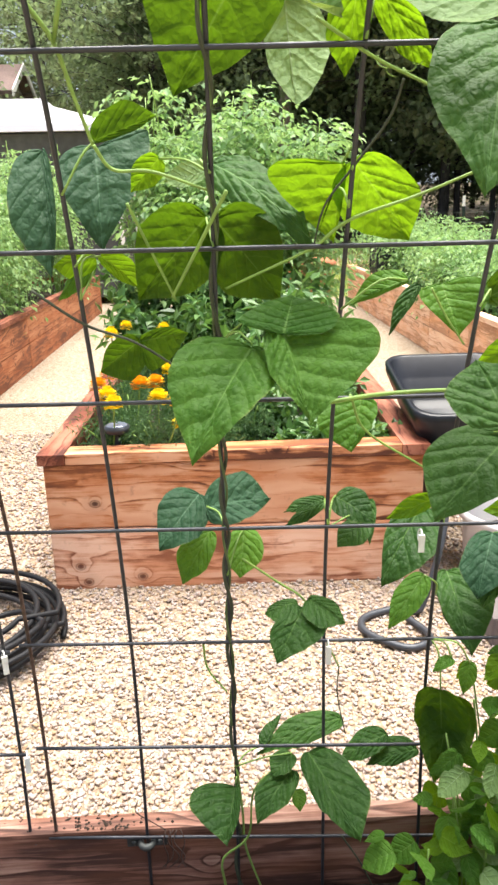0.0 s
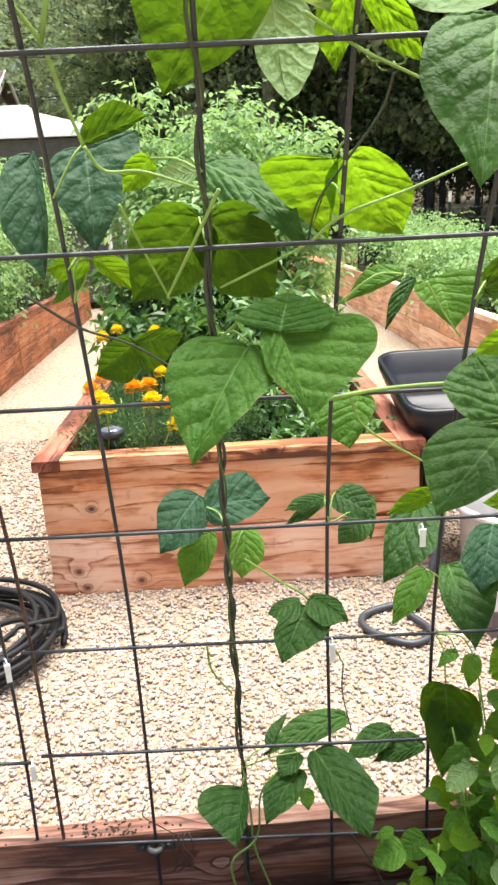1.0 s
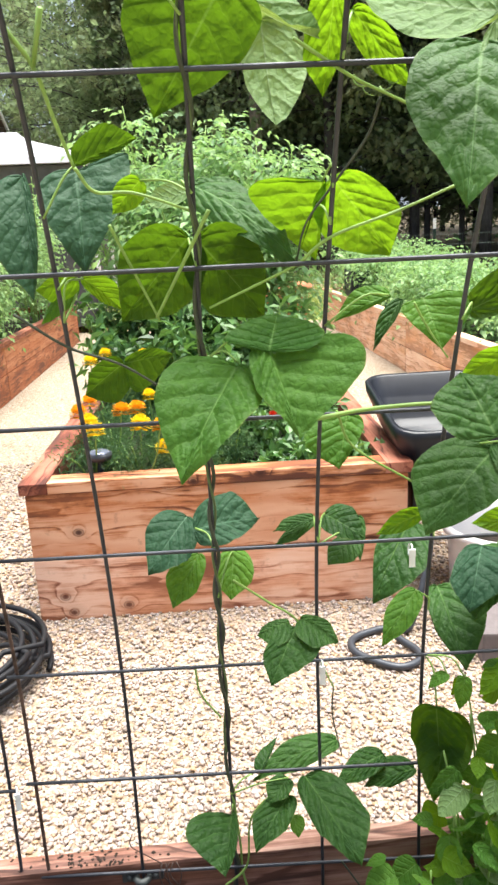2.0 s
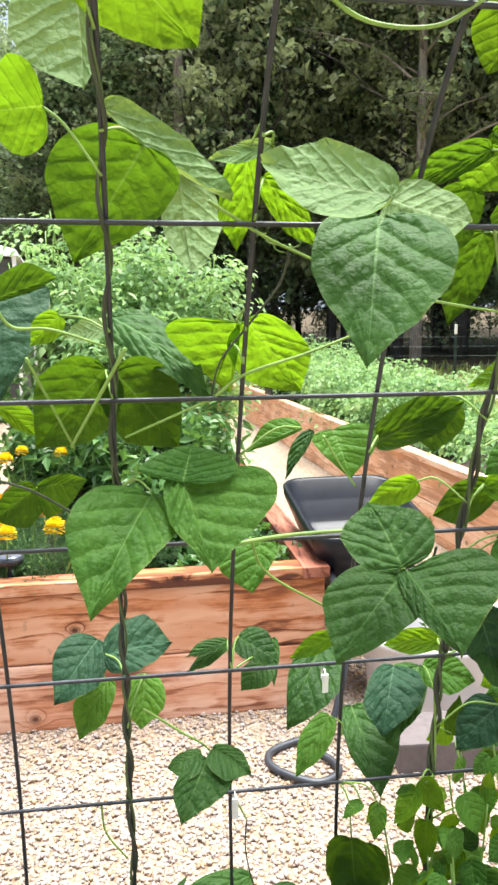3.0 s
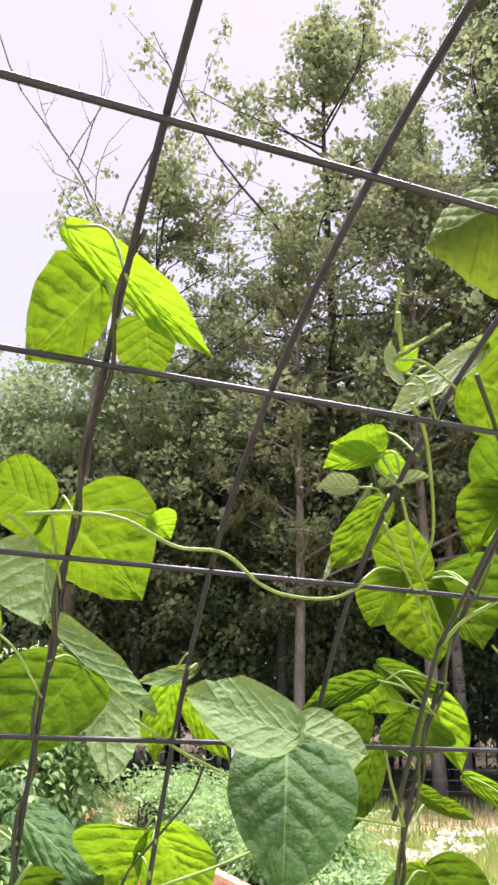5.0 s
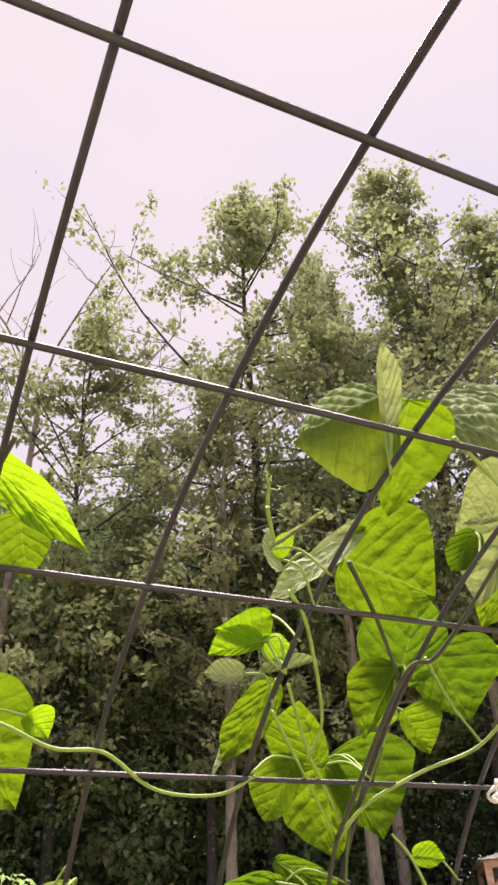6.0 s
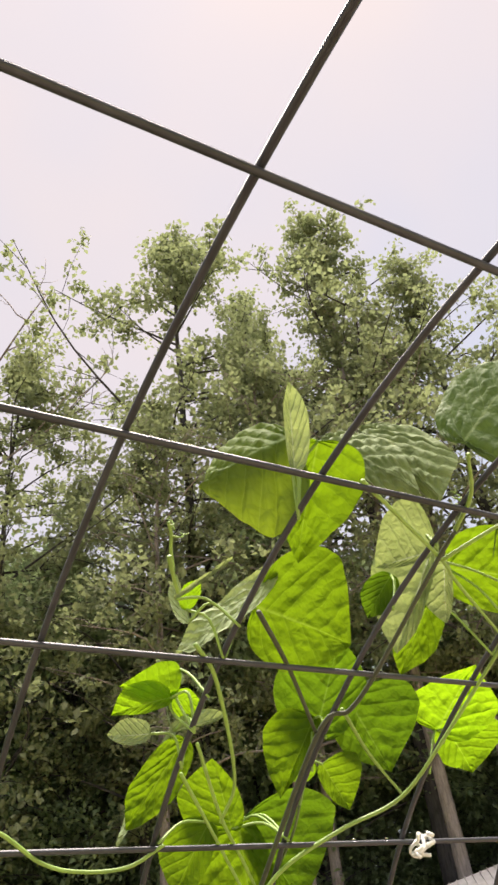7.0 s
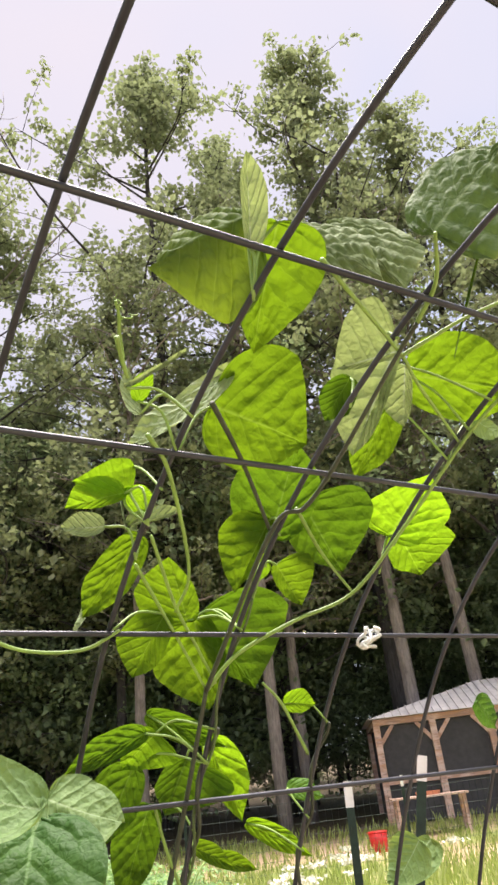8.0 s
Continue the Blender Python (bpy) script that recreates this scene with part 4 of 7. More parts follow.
# ---- bean leaves and stems ----
def leaf_material(name, deep, mid, vein, trans, glow, rough, relief=0.6, sheen=0.16):
    """Thin leaf with a pale midrib, side veins and a net of fine veins; light passes through it."""
    m = Nodes(name)
    uv = m.n("SeparateXYZ", {0: m.n("TexCoord").outputs["UV"]})
    u, q = uv.outputs[0], m.math("ABSOLUTE", m.math("MULTIPLY_ADD", uv.outputs[1], 2.0, -1.0))
    rnd = m.n("ObjectInfo").outputs["Random"]
    rib = m.ramp(q, (0.012, (1, 1, 1)), (0.036, (0, 0, 0)))
    # side veins run from the midrib to the edge, evenly along u; the finer ones between them
    lat = m.math("ABSOLUTE", m.math("SUBTRACT", m.math("FRACT", m.math("MULTIPLY_ADD", u, 8.0, 0.1)), 0.5))
    thin = m.math("MULTIPLY_ADD", q, -0.03, 0.055)
    side = m.math("SUBTRACT", 1.0, m.math("MINIMUM", m.math("DIVIDE", lat, thin), 1.0))
    flat = m.coords("Object", (1, 1, 0), m.math("MULTIPLY", rnd, 5.0))
    net = m.n("TexVoronoi", {"Vector": flat, "Scale": 120.0, "Randomness": 0.9})
    net.feature = "DISTANCE_TO_EDGE"
    mesh = m.ramp(net.outputs["Distance"], (0.0, (1, 1, 1)), (0.16, (0, 0, 0)))
    blot = m.noise(flat, 34.0, 4)
    fleck = m.noise(flat, 260.0, 3)
    f = m.math("ADD", m.math("MULTIPLY", blot, 0.55), m.math("ADD", m.math("MULTIPLY", rnd, 0.3), m.math("MULTIPLY", fleck, 0.15)))
    col = m.ramp(f, (0.32, deep), (0.68, mid))
    col = m.mix(m.math("MULTIPLY", mesh, 0.16), col, rgb(*(c * 0.75 for c in deep)))
    col = m.mix(m.math("MULTIPLY", side, 0.42), col, rgb(*vein))
    col = m.mix(m.math("MULTIPLY", rib, 0.75), col, rgb(*vein))
    # browned rim and a few specks
    rim = m.math("MULTIPLY", m.ramp(q, (0.965, (0, 0, 0)), (1.0, (1, 1, 1))), m.ramp(blot, (0.45, (0, 0, 0)), (0.7, (1, 1, 1))))
    col = m.mix(m.math("MULTIPLY", rim, 0.5), col, rgb(0.30, 0.30, 0.11))
    tr = m.ramp(f, (0.28, tuple(c * 0.72 for c in trans)), (0.72, trans))
    tr = m.mix(m.math("MULTIPLY", mesh, 0.20), tr, rgb(*(c * 0.6 for c in trans)))
    tr = m.mix(m.math("MULTIPLY", side, 0.30), tr, rgb(trans[0] * 1.15, trans[1] * 1.08, trans[2] * 2.5))
    tr = m.mix(m.math("MULTIPLY", rib, 0.6), tr, rgb(trans[0] * 1.1, trans[1] * 1.0, trans[2] * 4))
    pillow = m.math("SMOOTH_MIN", net.outputs["Distance"], 0.34, 0.35)
    h = m.math("ADD", m.math("MULTIPLY", pillow, 0.8), m.math("MULTIPLY", m.math("MINIMUM", m.math("MULTIPLY", lat, 5.0), 1.0), 0.35))
    h = m.math("ADD", h, m.math("MULTIPLY", m.noise(flat, 95.0, 2), 1.0))
    nrm = m.bump(h, relief, 0.0040)
    a = m.bsdf(col, rough, 0, nrm, sheen)
    b = m.n("BsdfTranslucent", {"Color": tr, "Normal": nrm}).outputs[0]
    return m.done(m.n("MixShader", {0: glow, 1: a, 2: b}).outputs[0])


LEAF_KINDS = {
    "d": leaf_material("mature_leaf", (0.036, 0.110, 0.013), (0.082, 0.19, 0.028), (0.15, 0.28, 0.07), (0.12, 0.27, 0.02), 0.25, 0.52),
    # mature_leaf again, with the shade of the low leaves put into its green
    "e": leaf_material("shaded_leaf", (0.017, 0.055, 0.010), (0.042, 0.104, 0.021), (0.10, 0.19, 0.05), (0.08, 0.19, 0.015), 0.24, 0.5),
    # blue-dark green stands in for blades that face a dim sky
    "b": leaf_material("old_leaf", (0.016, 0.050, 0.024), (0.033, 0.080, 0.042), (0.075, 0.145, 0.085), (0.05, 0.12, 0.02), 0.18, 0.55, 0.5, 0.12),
    "m": leaf_material("middle_leaf", (0.052, 0.145, 0.018), (0.105, 0.24, 0.034), (0.18, 0.31, 0.08), (0.16, 0.34, 0.015), 0.42, 0.5),
    # the next three put backlight, from bright to dim, into their colours
    "y": leaf_material("young_leaf", (0.078, 0.18, 0.012), (0.138, 0.27, 0.017), (0.25, 0.38, 0.07), (0.242, 0.44, 0.008), 0.60, 0.5, 0.5),
    "g": leaf_material("green_gold_leaf", (0.050, 0.115, 0.010), (0.086, 0.18, 0.014), (0.16, 0.27, 0.05), (0.148, 0.255, 0.005), 0.57, 0.5, 0.5),
    "o": leaf_material("thin_leaf", (0.032, 0.085, 0.009), (0.058, 0.135, 0.012), (0.13, 0.22, 0.05), (0.096, 0.188, 0.005), 0.55, 0.5, 0.5),
    # pale from its down, and from sky reflection put into the colour
    "p": leaf_material("downy_leaf", (0.14, 0.24, 0.085), (0.22, 0.34, 0.145), (0.33, 0.44, 0.22), (0.31, 0.42, 0.07), 0.36, 0.55, 0.6),
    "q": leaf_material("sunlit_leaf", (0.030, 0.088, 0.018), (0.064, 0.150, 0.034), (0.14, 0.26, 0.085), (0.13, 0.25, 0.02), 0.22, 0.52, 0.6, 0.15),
    # raised paleness stands in for sky sheen on the upper face
    "r": leaf_material("crinkled_top_leaf", (0.155, 0.21, 0.095), (0.255, 0.32, 0.165), (0.28, 0.35, 0.18), (0.22, 0.32, 0.05), 0.22, 0.7, 0.6, 0.1),
    # whitish down, lightened further where too little light reaches the blade
    "w": leaf_material("pale_curled_leaf", (0.22, 0.30, 0.15), (0.34, 0.43, 0.25), (0.43, 0.51, 0.33), (0.34, 0.43, 0.12), 0.33, 0.6, 0.7),
    "t": leaf_material("quilted_leaf", (0.075, 0.130, 0.045), (0.135, 0.200, 0.080), (0.20, 0.28, 0.12), (0.15, 0.25, 0.03), 0.2, 0.6, 0.6, 0.12),
    "s": leaf_material("folded_leaf", (0.075, 0.135, 0.03), (0.13, 0.20, 0.06), (0.22, 0.32, 0.13), (0.20, 0.29, 0.008), 0.50, 0.65, 0.6, 0.1),
}
LEAF_RELIEF = {"d": 0.0034, "e": 0.0027, "b": 0.0024, "m": 0.0024, "w": 0.0028, "y": 0.0024, "g": 0.0030, "o": 0.0026, "p": 0.0020, "q": 0.0029, "r": 0.0040, "t": 0.0044, "s": 0.0038}  # metres
TUNNEL = Vector((0.02, -0.90, 1.37))  # the middle of the tunnel, towards which the blades are seen


def bezier(a, b, c, d, t):
    s = 1 - t
    return a * s ** 3 + 3 * b * s * s * t + 3 * c * s * t * t + d * t ** 3


def leaf_edge(u, peak, blunt=0.30):
    """Edge of one half of a bean leaflet: distance from the midrib (1 at the widest) and place along it."""
    if u < 0.35:
        t = u / 0.35
        low = min(0.0, peak) - 0.10
        return bezier(0.0, 0.55, 1.0, 1.0, t), bezier(0.0, low, peak - 0.62 * (peak - low), peak, t)
    t = (u - 0.35) / 0.65
    rest = 1 - peak
    return bezier(1.0, 1.0, blunt, 0.0, t), bezier(peak, peak + 0.40 * rest, 1 - 0.26 * rest, 1.0, t)


def leaf(vine, base, tip, edge_a, edge_b, kind="d"):
    """One leaflet from its base to its tip, each half reaching to the widest place of its own edge."""
    b, t, ea, eb = Vector(base), Vector(tip), Vector(edge_a), Vector(edge_b)
    ax = t - b
    size = ax.length
    ax.normalize()
    reach = [e - b - ax * (e - b).dot(ax) for e in (ea, eb)]
    peak = [min(0.6, max(-0.22, (e - b).dot(ax) / size)) for e in (ea, eb)]
    across = (reach[1] - reach[0]).normalized()
    face = ax.cross(across)
    if face.dot(TUNNEL - b) < 0:
        reach.reverse()
        peak.reverse()
        across = -across
        face = -face
    if kind in "yogpw":
        face, across = -face, -across
        reach.reverse()
        peak.reverse()
    across = ax.cross(face)
    frame_m = Matrix((across, ax, face)).transposed()
    inv = frame_m.transposed()
    reach = [inv @ v for v in reach]
    rng = random.Random(round(b.x * 7919 + b.z * 104729 + t.x * 613, 2))
    ph, sd = rng.uniform(0, 9), rng.uniform(0, 40)
    relief = LEAF_RELIEF[kind] * min(1.0, size / 0.09)
    fold = rng.uniform(0.10, 0.30) if kind in "debqm" else rng.uniform(-0.16, 0.16)
    blunt = 0.62 if kind in "pw" else 0.46 if kind in "gr" else rng.uniform(0.24, 0.36)
    rows = 2.2 if kind in "rst" else 1.5 if kind in "deq" else 1.0  # how far the ripples follow the side veins
    lump = 110 if kind in "rst" else 66  # how close the puckers stand
    arch, wave, hook = rng.uniform(0.02, 0.07), rng.uniform(0.012, 0.03), rng.uniform(-0.06, 0.06)
    ns, nq = (46, 34) if size > 0.075 else (26, 18) if size > 0.04 else (16, 10)
    verts, uvs, faces = [], [], []
    for i in range(ns + 1):
        u = i / ns
        stem_y = max(0.0, (u - 0.30) / 0.70) ** 1.22
        for j in range(nq + 1):
            q = 2 * j / nq - 1
            aq, h = abs(q), (0 if q < 0 else 1)
            # the half that lies on this side of the midrib
            w = reach[h] if (reach[h].x >= 0) == (q >= 0) else reach[1 - h]
            k = h if w is reach[h] else 1 - h
            ox, oy = leaf_edge(u, peak[k], blunt)
            tooth = 1 + 0.012 * math.sin(u * 31 + ph + 2 * h) + 0.02 * math.sin(u * 11 + ph * 2 + 3 * h)
            x = aq * ox * tooth
            y = stem_y + (oy - stem_y) * aq - 0.05 * aq * (1 - aq)
            p = w * x
            p.y += y * size
            uw = u + 0.030 * noise.noise((q * 2.2 + sd, u * 3.0, ph)) + 0.012 * noise.noise((q * 7 + sd, u * 9, ph + 3))
            cell_u = uw * 8.0 + 0.1
            lat = abs((cell_u % 1.0) - 0.5) * 2
            band = math.floor(cell_u + 0.5) * (1 if q > 0 else -1)
            cell = abs(math.sin(math.pi * (aq * 4.3 + 0.37 * band * band + 0.21 * band + ph))) ** 0.7
            damp = min(1, aq * 8) * min(1, u * 6) * min(1, (1 - u) * 7) * (1 - 0.6 * aq ** 6)
            z = relief * rows * (lat ** 0.6 * (0.30 + 0.55 * cell) - 0.3) * damp
            z += relief * damp / rows * (1.1 * noise.noise((p.x * lump + sd, p.y * lump, ph)) + 0.75 * noise.noise((p.x * 150, p.y * 150 + sd, ph)))
            z += size * arch * 4 * (y - y * y) - size * 0.04 * aq ** 2 + fold * (abs(p.x) - 0.6 * abs(w.x))
            z += size * wave * math.sin(u * 10 + ph + 1.7 * h) * aq ** 3 + size * 0.3 * wave * math.sin(u * 27 + ph) * aq ** 5
            p.z += z
            p.x += hook * size * max(0.0, y - 0.5) ** 2
            verts.append(p)
            uvs.append((uw, (q + 1) / 2))
    for i in range(ns):
        for j in range(nq):
            a = i * (nq + 1) + j
            faces.append((a, a + 1, a + nq + 2, a + nq + 1))
    me = bpy.data.meshes.new("leaf")
    me.from_pydata(verts, [], faces)
    lay = me.uv_layers.new(name="leaf_uv")
    order = np.empty(len(me.loops), dtype=np.int32)
    me.loops.foreach_get("vertex_index", order)
    lay.data.foreach_set("uv", np.asarray(uvs, dtype=np.float32)[order].ravel())
    me.polygons.foreach_set("use_smooth", [True] * len(me.polygons))
    me.materials.append(LEAF_KINDS[kind])
    ob = new("leaf", me)
    ob.parent = vine
    ob.matrix_basis = Matrix.Translation(b) @ frame_m.to_4x4()
    if kind == "y":
        ob["label"] = "yellow-green young leaf, brightened as if backlit"
    LEAF_BASES.setdefault(vine.name, []).append(b)
    return ob


def small_leaf(vine, base, tip, width, roll=0.0, kind="m"):
    """A leaflet given by its length and width alone, turned to the middle of the tunnel and rolled."""
    b, t = Vector(base), Vector(tip)
    ax = (t - b).normalized()
    face = TUNNEL - (b + t) / 2 + Vector((0, 0, 0.6))
    side = (Matrix.Rotation(radians(roll), 3, ax) @ ax.cross(face)).normalized() * width / 2
    low = b + (t - b) * 0.34
    return leaf(vine, b, t, low - side, low + side, kind)


LEAF_BASES = {}


def stem(vine, radius, material, *points):
    p = spline(points, 8 * len(points)) if len(points) > 2 else np.array([points[0], points[1]])
    return tube("stem", p, radius, material, vine, "", 6, False, np.linspace(1.0, 0.75, len(p)))


def twine(vine, column, v0, v1, radius, material, turns, phase=0.0, out=0.0022):
    """A stem twisting up one long wire of the trellis."""
    vs = np.linspace(v0, v1, int((v1 - v0) * 26))
    pts = []
    for v in vs:
        a = turns * 2 * math.pi * (v - v0) / (v1 - v0) + phase + 0.6 * math.sin(v * 2.1)
        pts.append(on_arch(wire_x(column) + (radius + out) * math.cos(a), v, (radius + out) * math.sin(a)))
    return tube("stem", pts, radius, material, vine, "", 7, False, np.linspace(1.15, 0.7, len(pts)))


def petioles(vine, columns, reach=0.10):
    """Leaf stalks from each leaf's base to the nearest climbing stem."""
    rng = random.Random(len(vine.name))
    for b in LEAF_BASES.get(vine.name, []):
        best = None
        for c, v0, v1 in columns:
            for v in np.arange(v0, v1, 0.2):
                p = on_arch(wire_x(c), v, 0.004)
                d = float(np.linalg.norm(p - np.array(b)))
                score = d + (0.05 if p[2] > b.z else 0.0) + rng.uniform(0, 0.03)
                if best is None or score < best[0]:
                    best = (score, p, d)
        if best and 0.015 < best[2] < reach:
            p = best[1]
            mid = (p + np.array(b)) / 2 + np.array((0, 0, 0.012)) + np.array([rng.uniform(-0.008, 0.008) for _ in range(3)])
            tube("petiole", spline([p, mid, np.array(b)], 9), 0.0014, M_STEM, vine, "", 5)


VINE_A = thing("bean_vine", "pole bean vine with dark crinkled leaves and yellow shoots", "bean vine", group="bean vines")
stem(VINE_A, 0.0026, M_STEM, (-0.151, -0.076, 1.434), (-0.132, -0.058, 1.405), (-0.123, -0.033, 1.365), (-0.112, -0.011, 1.323))
stem(VINE_A, 0.003, M_STEM, (-0.116, -0.084, 1.445), (-0.132, -0.058, 1.405))
stem(VINE_A, 0.002, M_STEM, (-0.110, -0.022, 1.322), (-0.094, -0.011, 1.300), (-0.055, -0.010, 1.297), (0.001, -0.001, 1.278))
stem(VINE_A, 0.0018, M_BROWNSTEM, (-0.205, 0.050, 1.178), (-0.151, 0.064, 1.136), (-0.088, 0.072, 1.108), (-0.010, 0.090, 1.047))
stem(VINE_A, 0.002, M_STEM, (-0.086, 0.016, 1.268), (-0.065, 0.041, 1.215), (-0.043, 0.062, 1.161))
stem(VINE_A, 0.0018, M_STEM, (-0.056, -0.209, 1.585), (-0.032, -0.194, 1.571), (-0.010, -0.182, 1.558))
leaf(VINE_A, (-0.126, 0.090, 1.332), (-0.118, 0.037, 1.224), (-0.167, 0.068, 1.300), (-0.064, 0.107, 1.347), "b")
leaf(VINE_A, (-0.192, 0.122, 1.332), (-0.179, 0.051, 1.194), (-0.228, 0.078, 1.266), (-0.176, 0.088, 1.262), "b")
leaf(VINE_A, (-0.114, 0.015, 1.330), (-0.049, 0.015, 1.352), (-0.083, 0.007, 1.365), (-0.079, 0.017, 1.336), "o")
leaf(VINE_A, (-0.051, 0.039, 1.313), (-0.085, 0.045, 1.280), (-0.076, 0.037, 1.311), (-0.055, 0.045, 1.288), "y")
leaf(VINE_A, (-0.001, 0.026, 1.299), (-0.047, 0.018, 1.287), (-0.022, 0.029, 1.308), (-0.020, 0.017, 1.283), "p")
leaf(VINE_A, (-0.135, 0.077, 1.212), (-0.182, 0.070, 1.203), (-0.158, 0.072, 1.218), (-0.160, 0.077, 1.186), "y")
leaf(VINE_A, (-0.128, 0.077, 1.212), (-0.087, 0.088, 1.174), (-0.094, 0.083, 1.207), (-0.114, 0.083, 1.187), "y")
leaf(VINE_A, (-0.141, 0.094, 1.209), (-0.179, 0.066, 1.165), (-0.161, 0.085, 1.197), (-0.148, 0.079, 1.179), "m")
leaf(VINE_A, (-0.095, 0.113, 1.106), (-0.145, 0.106, 1.070), (-0.127, 0.108, 1.109), (-0.106, 0.113, 1.059), "o")
leaf(VINE_A, (-0.091, 0.105, 1.108), (-0.033, 0.109, 1.115), (-0.061, 0.106, 1.124), (-0.079, 0.108, 1.070), "o")
leaf(VINE_A, (-0.046, -0.090, 1.492), (-0.102, -0.092, 1.483), (-0.068, -0.111, 1.528), (-0.067, -0.072, 1.454), "y")
leaf(VINE_A, (-0.018, -0.189, 1.600), (-0.086, -0.205, 1.620), (-0.045, -0.218, 1.641), (-0.042, -0.172, 1.573), "g")


VINE_B = thing("bean_vine", "pole bean vine twined round a trellis wire", "bean vine", group="bean vines")
stem(VINE_B, 0.0022, M_STEM, (0.019, -0.012, 1.277), (-0.014, 0.014, 1.220), (-0.045, 0.037, 1.167))
stem(VINE_B, 0.003, M_STEM, (0.140, 0.080, 1.028), (0.192, 0.076, 1.036), (0.247, 0.072, 1.040), (0.290, 0.069, 1.041))
stem(VINE_B, 0.002, M_STEM, (0.165, 0.081, 1.036), (0.190, 0.096, 0.983), (0.270, 0.107, 0.927))
stem(VINE_B, 0.0018, M_STEM, (0.026, 0.156, 0.780), (0.075, 0.160, 0.739), (0.117, 0.163, 0.703), (0.147, 0.169, 0.635), (0.170, 0.172, 0.581))
stem(VINE_B, 0.0013, M_BROWNSTEM, (0.170, 0.172, 0.581), (0.169, 0.177, 0.526), (0.183, 0.179, 0.449))
stem(VINE_B, 0.0018, M_STEM, (-0.038, 0.173, 0.632), (-0.033, 0.178, 0.584), (-0.005, 0.179, 0.539))
stem(VINE_B, 0.0022, M_STEM, (0.006, 0.184, 0.388), (0.013, 0.184, 0.295), (0.016, 0.185, 0.223), (0.040, 0.184, 0.134))
stem(VINE_B, 0.0022, M_STEM, (-0.021, 0.177, 0.146), (-0.023, 0.177, 0.207), (0.021, 0.173, 0.258), (0.033, 0.173, 0.351), (0.080, 0.170, 0.408))
stem(VINE_B, 0.0024, M_STEM, (-0.042, -0.228, 1.581), (0.001, -0.233, 1.586), (0.047, -0.233, 1.585), (0.103, -0.216, 1.569), (0.151, -0.217, 1.567), (0.201, -0.194, 1.544), (0.240, -0.187, 1.537), (0.283, -0.191, 1.539), (0.313, -0.206, 1.554))
leaf(VINE_B, (0.002, 0.146, 1.315), (0.116, 0.032, 1.222), (0.074, 0.124, 1.299), (0.038, 0.075, 1.255), "q")
leaf(VINE_B, (-0.004, 0.062, 1.251), (-0.087, 0.071, 1.160), (-0.076, 0.058, 1.246), (-0.007, 0.073, 1.179), "o")
leaf(VINE_B, (0.005, 0.057, 1.250), (0.079, 0.068, 1.159), (0.072, 0.055, 1.245), (0.012, 0.069, 1.169), "o")
leaf(VINE_B, (0.042, 0.018, 1.115), (-0.029, -0.091, 1.018), (-0.044, 0.001, 1.101), (0.060, -0.029, 1.073), "d")
leaf(VINE_B, (0.075, 0.015, 1.135), (0.097, -0.072, 1.053), (0.056, -0.022, 1.097), (0.178, -0.017, 1.114), "d")
leaf(VINE_B, (0.076, -0.002, 1.133), (0.091, 0.031, 1.171), (0.028, 0.009, 1.140), (0.139, 0.000, 1.141), "d")
leaf(VINE_B, (0.195, 0.163, 1.012), (0.175, 0.121, 0.949), (0.132, 0.152, 0.980), (0.214, 0.148, 0.996), "m")
leaf(VINE_B, (-0.036, 0.247, 0.849), (-0.095, 0.172, 0.794), (-0.090, 0.239, 0.846), (-0.037, 0.187, 0.802), "b")
leaf(VINE_B, (-0.023, 0.182, 0.853), (0.071, 0.190, 0.861), (0.026, 0.224, 0.888), (0.020, 0.158, 0.833), "b")
leaf(VINE_B, (-0.023, 0.242, 0.788), (-0.064, 0.181, 0.731), (-0.071, 0.219, 0.767), (-0.025, 0.201, 0.748), "m")
leaf(VINE_B, (0.031, 0.229, 0.796), (0.021, 0.173, 0.742), (0.058, 0.197, 0.766), (-0.000, 0.194, 0.762), "m")
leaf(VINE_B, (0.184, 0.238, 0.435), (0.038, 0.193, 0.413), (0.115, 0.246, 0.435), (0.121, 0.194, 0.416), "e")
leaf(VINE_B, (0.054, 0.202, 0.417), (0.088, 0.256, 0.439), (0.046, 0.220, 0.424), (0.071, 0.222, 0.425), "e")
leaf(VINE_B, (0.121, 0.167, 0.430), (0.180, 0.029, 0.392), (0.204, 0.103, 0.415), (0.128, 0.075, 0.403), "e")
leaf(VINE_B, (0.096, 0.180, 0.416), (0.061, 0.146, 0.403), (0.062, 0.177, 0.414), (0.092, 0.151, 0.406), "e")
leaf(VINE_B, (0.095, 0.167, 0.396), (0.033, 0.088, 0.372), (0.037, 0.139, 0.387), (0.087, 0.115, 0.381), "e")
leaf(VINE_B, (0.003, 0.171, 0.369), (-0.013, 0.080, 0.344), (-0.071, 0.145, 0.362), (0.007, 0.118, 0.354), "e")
leaf(VINE_B, (0.102, 0.181, 0.342), (0.106, 0.150, 0.327), (0.095, 0.164, 0.333), (0.119, 0.168, 0.337), "m")
leaf(VINE_B, (0.006, 0.014, 1.524), (0.126, -0.074, 1.418), (0.084, -0.016, 1.491), (0.058, -0.030, 1.471), "p")
leaf(VINE_B, (0.043, -0.066, 1.468), (-0.028, -0.026, 1.364), (-0.044, -0.063, 1.457), (0.070, -0.048, 1.421), "o")
leaf(VINE_B, (0.084, 0.031, 1.459), (0.089, -0.022, 1.350), (0.060, 0.020, 1.429), (0.125, 0.006, 1.420), "p")
leaf(VINE_B, (-0.010, -0.186, 1.604), (0.087, -0.137, 1.533), (0.068, -0.212, 1.626), (0.002, -0.139, 1.546), "g")
